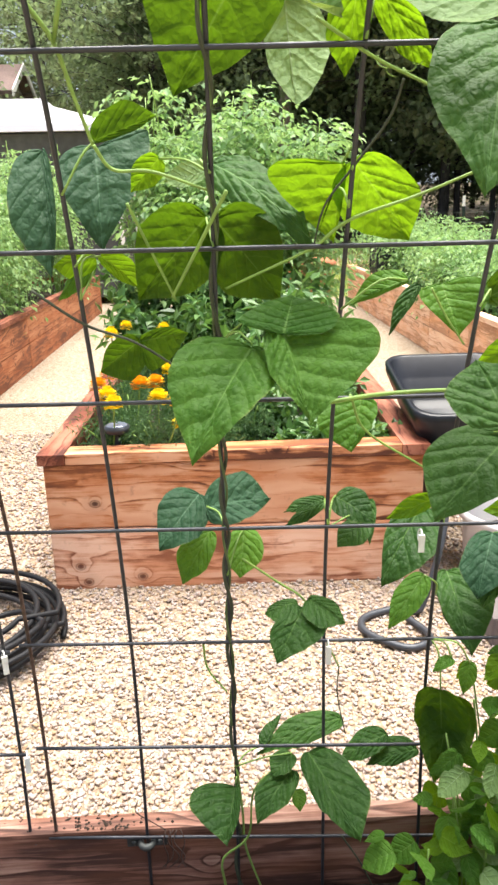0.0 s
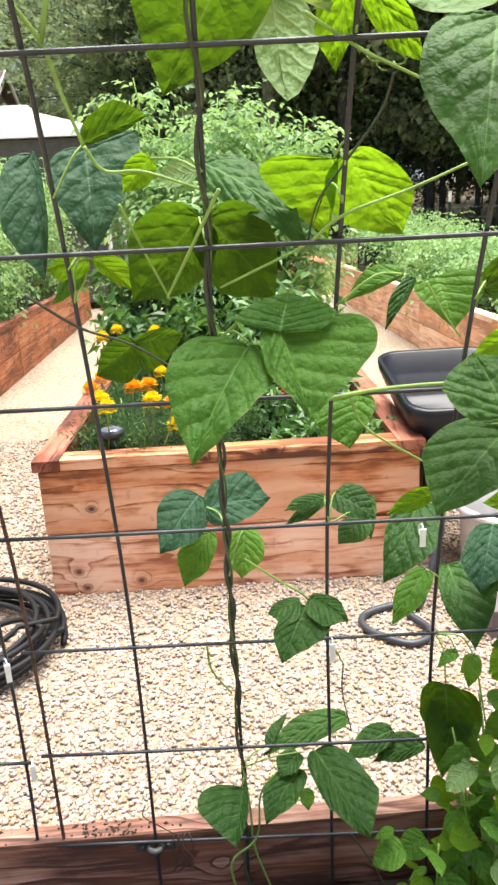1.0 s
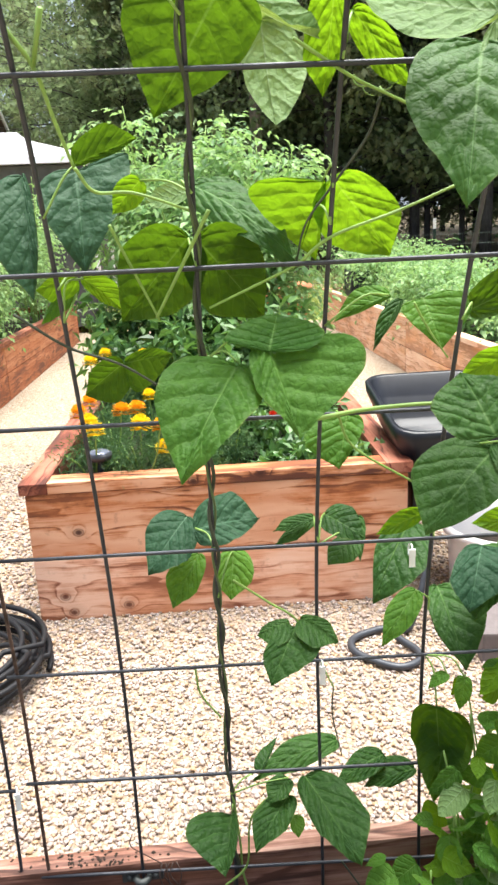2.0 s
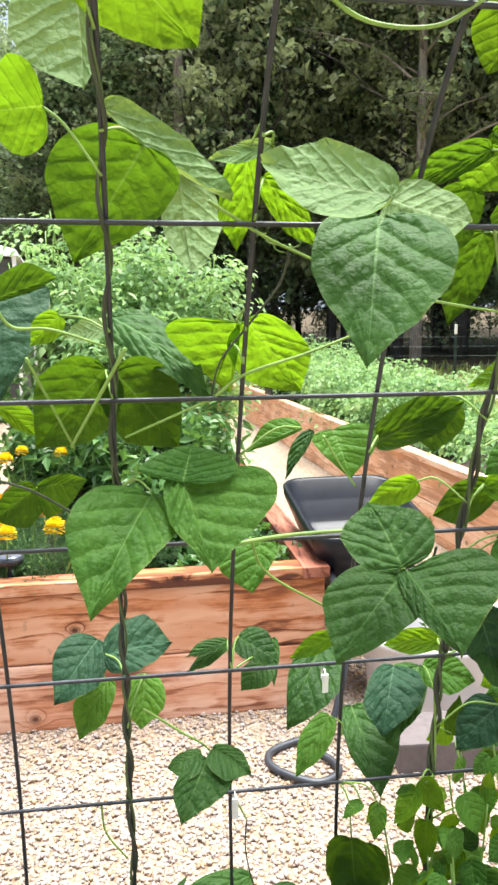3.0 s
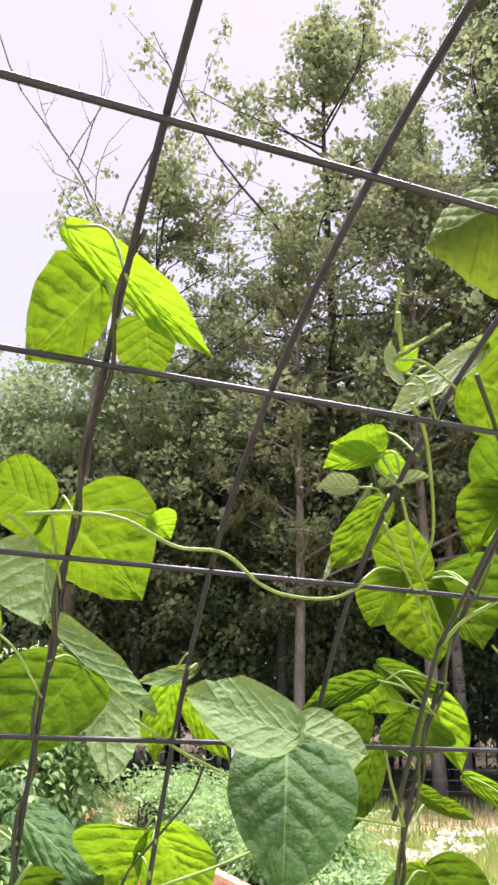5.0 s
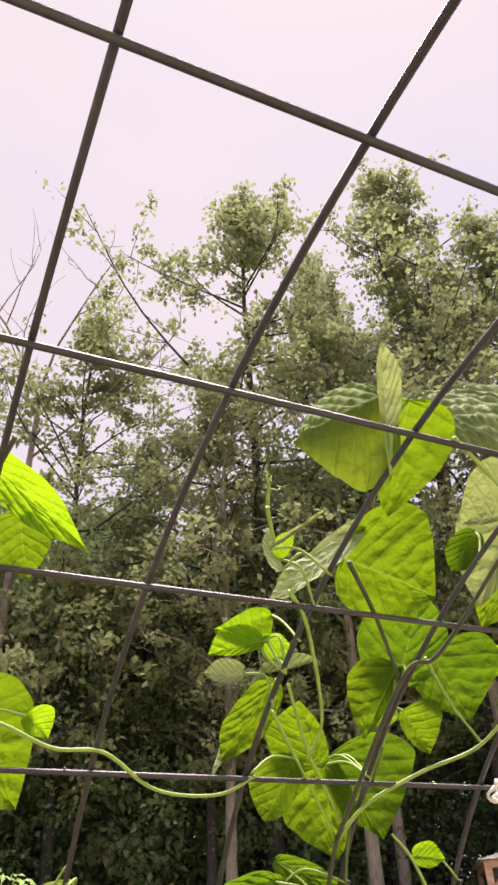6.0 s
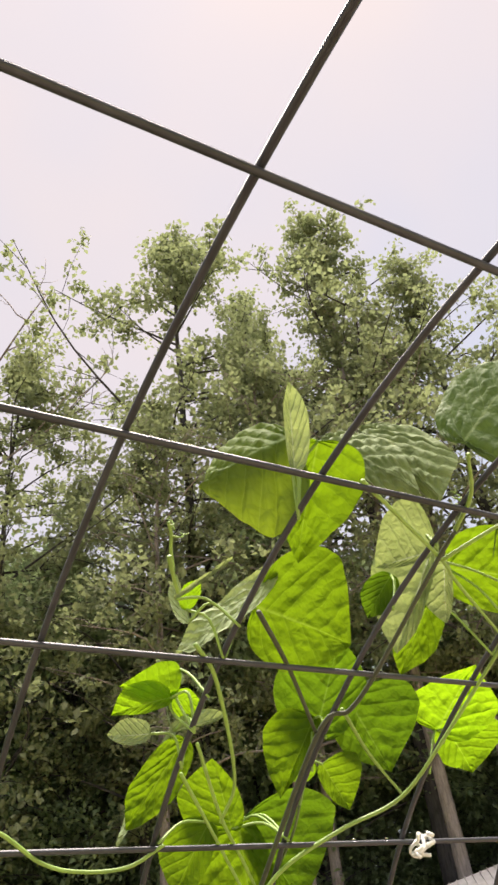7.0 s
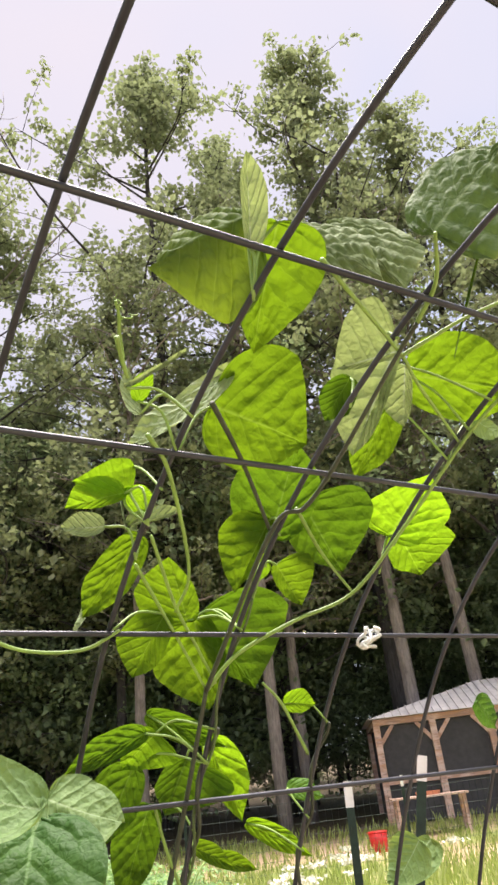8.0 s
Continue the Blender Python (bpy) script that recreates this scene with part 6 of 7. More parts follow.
leaf(VINE_F, (0.663, -0.406, 1.748), (0.675, -0.428, 1.718), (0.672, -0.419, 1.743), (0.662, -0.409, 1.722), "p")
leaf(VINE_F, (0.634, -0.267, 1.655), (0.653, -0.334, 1.711), (0.603, -0.263, 1.688), (0.684, -0.330, 1.668), "y")
leaf(VINE_F, (0.657, -0.257, 1.664), (0.688, -0.251, 1.615), (0.709, -0.298, 1.650), (0.659, -0.234, 1.631), "y")
leaf(VINE_F, (0.591, -0.043, 1.398), (0.624, -0.072, 1.384), (0.612, -0.054, 1.407), (0.604, -0.060, 1.381), "m")
leaf(VINE_F, (0.557, -0.111, 1.490), (0.589, -0.131, 1.486), (0.574, -0.128, 1.504), (0.573, -0.117, 1.477), "y")
leaf(VINE_F, (0.848, -0.001, 1.311), (0.775, 0.018, 1.264), (0.799, 0.025, 1.294), (0.833, -0.020, 1.277), "p")
small_leaf(VINE_F, (0.560, 0.079, 0.890), (0.504, 0.084, 0.814), 0.093, -8, "e")


VINE_G = thing("bean_vine", "small bean shoot low on the trellis", "bean vine", group="bean vines")
small_leaf(VINE_G, (0.808, -0.022, 1.315), (0.780, 0.012, 1.263), 0.065, 5, "p")
small_leaf(VINE_G, (0.848, -0.148, 1.477), (0.913, -0.113, 1.440), 0.037, 19, "d")

twine(VINE_B, 0, -0.6, 8.6, 0.0027, M_BROWNSTEM, 13)
twine(VINE_B, 0, 1.2, 6.8, 0.0018, M_OLDSTEM, 7, 2.0)
twine(VINE_E, 3, 1.0, 6.4, 0.0032, M_BROWNSTEM, 8)
twine(VINE_E, 3, 2.0, 7.2, 0.0021, M_OLDSTEM, 7, 1.4)
twine(VINE_F, 4, 3.6, 6.4, 0.0028, M_BROWNSTEM, 5, 0.8)
petioles(VINE_A, ((-1, 4.5, 7.5), (0, 4, 7)))
petioles(VINE_B, ((0, 0, 8.6),))
petioles(VINE_C, ((0, 1, 6), (1, 3, 6.5)), 0.09)
petioles(VINE_D, ((2, 2, 9), (3, 2, 8)))
petioles(VINE_E, ((3, 1, 9.4), (4, 5, 9)))
petioles(VINE_F, ((4, 4, 10), (5, 6, 10)))


def tendril(vine, at, rise_to, turns, width):
    """A thin curling tendril from a stem."""
    n = 14 * turns
    a, b = np.array(at), np.array(rise_to)
    pts = [a + (b - a) * i / n + width * (i / n) ** 0.6 * (1.15 - i / n) * np.array((math.cos(i * 0.45), 0.6 * math.sin(i * 0.45), 0.8 * math.sin(i * 0.45))) for i in range(n + 1)]
    tube("tendril", pts, 0.0008, M_STEM, vine, "", 5, False, np.linspace(1.2, 0.5, n + 1))


tendril(VINE_C, (0.162, -0.045, 1.391), (0.180, -0.050, 1.372), 2, 0.010)
tendril(VINE_C, (0.189, -0.038, 1.378), (0.205, -0.045, 1.386), 2, 0.009)
tendril(VINE_F, (0.470, -0.540, 1.763), (0.450, -0.555, 1.770), 3, 0.012)
tendril(VINE_D, (0.224, -0.452, 1.737), (0.234, -0.462, 1.738), 2, 0.007)
tendril(VINE_D, (0.222, -0.460, 1.740), (0.213, -0.470, 1.745), 2, 0.006)


def seedling_clump():
    """Crowded small leaves of younger bean plants at the foot of the trellis."""
    c = thing("bean_seedlings", "crowd of small light green bean leaves at the trellis foot", "bean plant", (0, 0, 0), group="bean vines")
    rng = random.Random(31)
    for k in range(20):
        x = 0.285 + 0.0185 * k + rng.uniform(-0.02, 0.02)
        y = 0.13 + rng.uniform(-0.09, 0.04)
        hgt = 0.37 + rng.uniform(-0.07, 0.07) + 0.019 * k
        top = Vector((x + rng.uniform(-0.05, 0.05), y + rng.uniform(-0.03, 0.06), hgt))
        tube("stem", spline([(x, y, 0.11), ((x + top.x) / 2 + 0.012, y, hgt * 0.6), tuple(top)], 12), 0.0016, M_STEM, c, "", 5)
        for i in range(15):
            z = 0.17 + (hgt - 0.15) * (i + rng.random()) / 15
            a = rng.uniform(0, 6.283)
            r = rng.uniform(0.01, 0.045)
            b = (x + r * math.cos(a), y + r * math.sin(a) * 0.8, z)
            ln = rng.uniform(0.030, 0.060)
            d = Vector((math.cos(a), math.sin(a) * 0.7, rng.uniform(-1.3, 0.1))).normalized() * ln
            small_leaf(c, b, tuple(Vector(b) + d), ln * rng.uniform(0.6, 0.95), rng.uniform(-50, 50), rng.choice("mmympyd"))


seedling_clump()


# ---- small fittings on the wire ----
def zip_tie(column, v, label, tail=0.03, turn=0.0):
    t = thing("zip_tie", label, "zip tie", tuple(on_arch(column, v, 0.006)), turn, "zip ties")
    pts = [(0.001 * math.sin(a), -0.003 + 0.0085 * math.cos(a), 0.0085 * math.sin(a)) for a in np.linspace(0, 6.283, 14, endpoint=False)]
    tube("loop", pts, 0.0013, M_TIE, t, "", 5, True)
    bm = bmesh.new()
    box(bm, -0.0045, 0.0045, -0.0145, -0.0105, -0.006, 0.005, 0.001)
    part("head", bm, M_TIE, t)
    bm = bmesh.new()
    box(bm, -0.0042, 0.0042, -0.0132, -0.0118, -0.006 - tail, -0.0062)
    part("tail", bm, M_TIE, t)


zip_tie(0.152 * 2 - 0.03, 2.93, "translucent white zip tie round a cross wire", 0.016)
zip_tie(0.150, 1.97, "translucent white zip tie with short tail", 0.02)
zip_tie(-0.345, 1.92, "white zip tie joining two wire panels", 0.02, 30)
zip_tie(-0.335, 0.95, "white zip tie joining overlapped wire panels", 0.02, 20)


def knotted_tie():
    """A crumpled strip of white tie tape on the wire."""
    p = on_arch(0.618, 6.98, 0.012)
    t = thing("tie_tape", "crumpled white plastic tie tape knotted on the wire", "tie tape", tuple(p))
    rng = random.Random(6)
    for k in range(4):
        pts = [(0.012 * math.cos(a + k) + rng.uniform(-0.004, 0.004), 0.008 * math.sin(a * 2 + k), 0.010 * math.sin(a + k * 1.7) + rng.uniform(-0.003, 0.003)) for a in np.linspace(0, 5, 12)]
        tube("strip", spline(pts, 24), 0.0021, M_TIE, t, "", 5)


knotted_tie()


def pipe_clip():
    p = on_arch(-0.152, 0.0, 0.0)
    c = thing("pipe_clip", "galvanised two-hole pipe strap screwed to the board", "pipe strap", (float(p[0]), 0.197, 0.236))
    bm = bmesh.new()
    box(bm, -0.034, -0.009, -0.004, 0.0, -0.009, 0.009, 0.001)
    box(bm, 0.009, 0.034, -0.004, 0.0, -0.009, 0.009, 0.001)
    part("strap_ear", bm, M_ZINC, c)
    pts = [(0.011 * math.cos(a), -0.002 - 0.014 * math.sin(a), 0) for a in np.linspace(0, math.pi, 10)]
    v, f = tube_data(np.array(pts), 0.006, 6)
    link_mesh("strap_loop", v, f, M_ZINC, c, "", True)
    for x in (-0.022, 0.022):
        bm = bmesh.new()
        bmesh.ops.create_uvsphere(bm, u_segments=10, v_segments=6, radius=0.005, matrix=pose(x, -0.005, 0) @ Matrix.Diagonal((1, 0.6, 1, 1)))
        part("screw_head", bm, M_ZINC, c, "", True)


pipe_clip()


def dried_stems():
    """Withered brown stems hanging from the lowest cross wire beside the strap."""
    d = thing("dried_stems", "withered brown bean stems hanging from the wire", "dried stems", (-0.118, 0.19, 0.262))
    rng = random.Random(3)
    for k in range(5):
        x = 0.006 * k
        pts = [(x, 0, 0), (x + rng.uniform(-0.01, 0.01), -0.006, -0.02), (x + rng.uniform(-0.012, 0.012), -0.008, -0.05), (x + rng.uniform(-0.02, 0.02), -0.006, -0.075)]
        tube("stem", spline(pts, 14), 0.0011, M_RUST, d, "", 5)
    tube("stem", spline([(0, 0, 0), (-0.02, 0.004, 0.012), (-0.05, 0.012, 0.03), (-0.046, 0.016, 0.05)], 16), 0.0010, M_RUST, d, "", 5)


dried_stems()


def water_drop(x, size):
    """A drop hanging under a cross wire."""
    p = on_arch(x, 7.0, 0.0)
    d = thing("water_drop", "clear water drop hanging under the wire", "water drop", (float(p[0]), float(p[1]), float(p[2]) - 0.0022 - size), 0, "water drops")
    bm = bmesh.new()
    bmesh.ops.create_uvsphere(bm, u_segments=12, v_segments=8, radius=size)
    for v in bm.verts:
        v.co.z *= 1.25 if v.co.z > 0 else 1.0
    part("drop", bm, M_WATER, d, "", True)


for drop_x, drop_size in ((0.575, 0.0018), (0.532, 0.0022), (0.12, 0.0016)):
    water_drop(drop_x, drop_size)


# ---- plants in the beds ----
def compound_leaves(rng, bases, dirs, length, pairs, leaflet, droop):
    """Tomato-like leaves: a drooping rachis with paired leaflets."""
    n = len(bases)
    V, F = [], []
    B, D = np.asarray(bases), np.asarray(dirs)
    D = D / np.linalg.norm(D, axis=1)[:, None]
    L = length * rng.uniform(0.6, 1.3, (n, 1))
    o = 0
    for k in range(pairs * 2 + 1):
        f = 1.0 if k == pairs * 2 else 0.35 + 0.6 * (k // 2) / pairs
        sgn = 0 if k == pairs * 2 else (1 if k % 2 else -1)
        P = B + D * L * f + np.array([0, 0, -1]) * L * droop * f * f
        T = D + np.array([0, 0, -2.0]) * droop * f
        T /= np.linalg.norm(T, axis=1)[:, None]
        S = np.cross(T, np.array([0, 0, 1.0]))
        S /= np.linalg.norm(S, axis=1)[:, None] + 1e-6
        d = T * (0.5 if sgn else 1.0) + S * sgn * 0.85 + rng.normal(0, 0.22, (n, 3)) + np.array([0, 0, -0.25])
        d /= np.linalg.norm(d, axis=1)[:, None]
        up = np.array([0, 0, 1.0]) + rng.normal(0, 0.35, (n, 3))
        s2 = np.cross(d, up)
        s2 /= np.linalg.norm(s2, axis=1)[:, None] + 1e-6
        nn = np.cross(s2, d)
        z = leaflet * rng.uniform(0.6, 1.3, (n, 1)) * (1.25 if not sgn else 1.0)
        a = P
        l1, r1 = P + d * z * 0.35 + s2 * z * 0.30 + nn * z * 0.06, P + d * z * 0.35 - s2 * z * 0.30 + nn * z * 0.06
        l2, r2 = P + d * z * 0.68 + s2 * z * 0.20, P + d * z * 0.68 - s2 * z * 0.20
        m1, tip = P + d * z * 0.5 - nn * z * 0.04, P + d * z - nn * z * 0.16
        V.append(np.stack([a, l1, l2, tip, r2, r1, m1], 1).reshape(-1, 3))
        q = np.arange(n)[:, None] * 7 + o
        for tri in ((0, 1, 6), (1, 2, 6), (2, 3, 6), (3, 4, 6), (4, 5, 6), (5, 0, 6)):
            F.append(q + np.array(tri))
        o += n * 7
    return np.concatenate(V), np.concatenate(F)


def tomato_plant(x, y, z0, high, wide, leaves, seed, label, leaflet=0.045):
    """Several leaning stems clothed in drooping compound leaves."""
    rng = np.random.default_rng(seed)
    p = thing("tomato_plant", label, "tomato plant", (x, y, z0), 0, "tomato plants")
    bases, dirs = [], []
    stems = 5
    V, F = [], []
    for k in range(stems):
        a = 6.283 * k / stems + rng.uniform(-0.4, 0.4)
        r = wide * rng.uniform(0.25, 0.75)
        h = high * rng.uniform(0.72, 1.0)
        pts = spline([(0.04 * math.cos(a), 0.04 * math.sin(a), -0.03), (r * 0.5 * math.cos(a), r * 0.5 * math.sin(a), h * 0.5), (r * math.cos(a), r * math.sin(a), h)], 14)
        v, f = tube_data(pts, 0.009, 5, False, np.linspace(1, 0.35, 14))
        o = len(V)
        V.extend(v)
        F.extend([tuple(i + o for i in q) for q in f])
        for i in range(leaves // stems):
            t = 0.12 + 0.88 * rng.uniform(0, 1) ** 0.8
            c = pts[min(13, int(t * 13))]
            b = rng.uniform(0, 6.283)
            bases.append(c + rng.normal(0, 0.03, 3))
            dirs.append((math.cos(b), math.sin(b), rng.uniform(-0.1, 0.9)))
    link_mesh("stalk", V, F, M_STEM, p, "", True)
    LV, LF = compound_leaves(rng, bases, dirs, wide * 0.75, 3, leaflet, 0.45)
    stuff_mesh("foliage", LV, LF, M_TOMATO, p, "light green divided leaves")
    return p


def leafy_plant(x, y, z0, high, wide, count, size, seed, label, material, cat="pepper plant", slim=0.45):
    rng = np.random.default_rng(seed)
    p = thing("leafy_plant", label, cat, (x, y, z0), 0, "bed plants")
    cs = []
    for k in range(5):
        a = rng.uniform(0, 6.283)
        r = wide * rng.uniform(0.2, 0.9)
        h = high * rng.uniform(0.55, 1.0)
        pts = spline([(0, 0, -0.03), (r * 0.4 * math.cos(a), r * 0.4 * math.sin(a), h * 0.55), (r * math.cos(a), r * math.sin(a), h)], 8)
        tube("stalk", pts, 0.006, M_STEM, p, "", 4, False, np.linspace(1, 0.4, 8))
        cs.extend(pts[2:])
    LV, LF = scatter_leaves(rng, cs, size, np.array([0.05, 0.05, 0.04]) * (wide / 0.2), max(1, count // len(cs)), 0.35, slim, 0.3)
    stuff_mesh("foliage", LV, LF, material, p)
    return p


def flower_head(parent, x, y, z, r, material, seed, name="flower"):
    """A ruffled ball of petals."""
    rng = np.random.default_rng(seed)
    n = 90
    V, F = [], []
    for i in range(n):
        u = i / n
        el = math.pi / 2 * (1 - 1.25 * u)
        a = i * 2.39996
        d = np.array([math.cos(a) * math.cos(el), math.sin(a) * math.cos(el), math.sin(el) * 0.95])
        s = np.cross(d, [0.1, 0.2, 1.0])
        s /= np.linalg.norm(s) + 1e-6
        c = d * r * rng.uniform(0.8, 1.05)
        w = r * 0.34
        up = np.array([0, 0, 1.0]) * r * rng.uniform(-0.05, 0.15)
        V += [tuple(d * r * 0.35), tuple(c + s * w + up), tuple(c * 1.08 + up * 0.5), tuple(c - s * w + up)]
        F.append((4 * i, 4 * i + 1, 4 * i + 2, 4 * i + 3))
    ob = link_mesh(name, V, F, material, parent)
    ob.location = (x, y, z)
    return ob


def marigolds():
    rng = random.Random(12)
    spots = ((-0.41, 1.72), (-0.24, 1.68), (-0.36, 1.95), (-0.12, 1.90), (-0.42, 2.25), (-0.2, 2.2), (-0.42, 2.75), (-0.3, 2.85), (-0.05, 1.68), (-0.36, 1.80), (-0.22, 2.02), (0.06, 2.05), (-0.40, 2.45), (0.1, 1.84))
    plants = []
    for k, (x, y) in enumerate(spots):
        p = leafy_plant(x, y, 0.42, 0.22 if k in (6, 7) else 0.17, 0.13, 1500, 0.021, 60 + k, "bushy marigold with fine dark leaves in the raised bed", M_FEATHER, "marigold", 0.16)
        p.name = "marigold"
        plants.append(p)
    heads = ((-0.50, 2.50, "y"), (-0.455, 2.70, "y"), (-0.277, 2.70, "y"), (-0.47, 1.89, "o"), (-0.45, 2.03, "o"), (-0.30, 1.79, "o"), (-0.25, 1.86, "o"), (-0.225, 1.665, "y"),
             (-0.145, 1.66, "y"), (-0.412, 1.74, "y"), (-0.37, 1.60, "y"), (-0.15, 1.56, "o"), (-0.38, 2.28, "y"), (-0.22, 2.12, "y"), (-0.05, 1.74, "o"))
    for i, (hx, hy, c) in enumerate(heads):
        k = min(range(len(spots)), key=lambda j: math.hypot(spots[j][0] - hx, spots[j][1] - hy))
        z = (0.15 if i == 8 else 0.33 if i < 3 else 0.235 if k < 6 else 0.25) + rng.uniform(-0.01, 0.015)
        flower_head(plants[k], hx - spots[k][0], hy - spots[k][1], z, rng.uniform(0.030, 0.039), M_YELLOW if c == "y" else M_ORANGE, i)
        tube("stalk", spline([(hx - spots[k][0], hy - spots[k][1], z), ((hx - spots[k][0]) * 0.7, (hy - spots[k][1]) * 0.7, z * 0.5), (0.0, 0.0, 0.0)], 8), 0.003, M_STEM, plants[k], "", 4)


marigolds()
for k, (px, py, ph, pw) in enumerate(((-0.38, 3.05, 0.42, 0.24), (0.0, 2.75, 0.50, 0.26), (0.32, 2.7, 0.44, 0.24), (-0.05, 3.3, 0.6, 0.28), (0.42, 3.25, 0.5, 0.25), (-0.42, 3.55, 0.6, 0.28), (0.15, 2.3, 0.30, 0.2))):
    leafy_plant(px, py, 0.40, ph, pw, 900, 0.075, 80 + k, "bushy pepper plant with glossy pointed leaves", M_PEPPER)
for k, (px, py, ph, pw) in enumerate(((0.02, 1.78, 0.10, 0.09), (0.42, 1.85, 0.14, 0.12), (0.5, 2.2, 0.2, 0.12), (0.25, 1.72, 0.09, 0.10), (0.36, 2.1, 0.22, 0.16), (0.52, 1.72, 0.12, 0.09), (0.14, 2.0, 0.2, 0.14), (0.34, 1.75, 0.10, 0.1), (0.52, 2.0, 0.16, 0.1), (0.3, 2.35, 0.28, 0.2))):
    leafy_plant(px, py, 0.41, ph, pw, 260, 0.042, 95 + k, "small low herb seedling in dark soil", M_PEPPER, "herb", 0.6)
RED_PLANT = leafy_plant(0.24, 1.98, 0.41, 0.16, 0.1, 200, 0.04, 120, "small green plant with red flowers", M_PEPPER, "flower plant", 0.5)
for k in range(3):
    flower_head(RED_PLANT, -0.02 + 0.05 * k, 0.03 * k, 0.16, 0.02, M_REDFL, 40 + k)

for k, (px, py, ph, pw, nl) in enumerate(((-0.12, 3.62, 1.62, 0.42, 520), (0.22, 3.72, 1.80, 0.44, 560), (0.48, 3.55, 1.50, 0.36, 460), (-0.42, 3.75, 1.58, 0.26, 300), (0.05, 3.3, 1.3, 0.40, 420))):
    tomato_plant(px, py, 0.40, ph, pw, int(nl * 1.35), 140 + k, "tall light green tomato plant crowding the raised bed", 0.042)
k = 0
for row_x in (-2.0, -2.55):
    for row_y in np.arange(3.9, 9.4, 0.78):
        k += 1
        tomato_plant(row_x + 0.1 * math.sin(k * 2.3), row_y, 0.40, 1.12 + 0.10 * (row_y - 3.5) + 0.17 * math.sin(k * 1.7), 0.42, 300, 200 + k, "dense tomato plant in the long side bed", 0.042)
for row_x in (2.25, 2.8):
    for row_y in np.arange(4.9, 9.9, 0.62):
        k += 1
        tomato_plant(row_x + 0.1 * math.sin(k * 1.9), row_y, 0.40, 0.50 + 0.07 * (row_y - 4.9) + 0.10 * math.sin(k * 2.7), 0.40, 300, 300 + k, "low spreading tomato plant in the long side bed", 0.042)
for j, (px, py) in enumerate(((2.3, 2.3), (2.75, 2.7), (2.25, 3.2), (2.8, 3.6), (2.3, 4.1), (2.8, 4.5))):
    tomato_plant(px, py, 0.40, 0.34, 0.36, 170, 360 + j, "low young tomato plant in the long side bed", 0.042)
for k, (px, py) in enumerate(((-1.98, 2.4), (-2.4, 3.0), (-1.95, 3.2), (-2.7, 2.2))):
    leafy_plant(px, py, 0.40, 0.3, 0.28, 700, 0.08, 400 + k, "leafy green vegetable in the side bed", M_PEPPER, "vegetable")


def solar_light():
    s = thing("solar_light", "small round grey solar path light among marigolds", "solar light", (-0.375, 1.66, 0.42))
    bm = bmesh.new()
    bmesh.ops.create_cone(bm, segments=12, radius1=0.01, radius2=0.012, depth=0.12, cap_ends=True, matrix=pose(0, 0, 0.06))
    part("stake", bm, M_BLACK, s)
    bm = bmesh.new()
    bmesh.ops.create_cone(bm, segments=24, radius1=0.042, radius2=0.045, depth=0.022, cap_ends=True, matrix=pose(0, 0, 0.131))
    part("rim", bm, M_GREYTUBE, s, "", True)
    bm = bmesh.new()
    bmesh.ops.create_uvsphere(bm, u_segments=20, v_segments=10, radius=0.039, matrix=pose(0, 0, 0.143) @ Matrix.Diagonal((1, 1, 0.28, 1)))
    part("lens", bm, M_GLASSY, s, "shiny blue-grey lens", True)


solar_light()


# ---- things on the gravel ----
def coiled_hose():
    h = thing("garden_hose", "coiled black garden hose lying on gravel", "garden hose", (-0.855, 1.20, 0.0))
    rng = random.Random(2)
    pts = []
    loops = 9
    for i in range(loops * 40):
        a = 2 * math.pi * i / 40
        k = i / 40
        r = 0.325 - 0.026 * (k % 4.0) + 0.012 * math.sin(a * 0.7 + k)
        z = 0.016 + 0.0105 * k + 0.008 * math.sin(a * 1.3)
        pts.append((r * math.cos(a) * 1.02, r * math.sin(a) * 0.98, z))
    tube("coil", pts, 0.0092, M_RUBBER, h, "", 8)
    end = spline([pts[-1], (pts[-1][0] - 0.15, pts[-1][1] + 0.1, 0.07), (-0.35, -0.2, 0.012), (-0.7, -0.3, 0.012)], 24)
    tube("hose_end", end, 0.0092, M_RUBBER, h, "", 8)


coiled_hose()


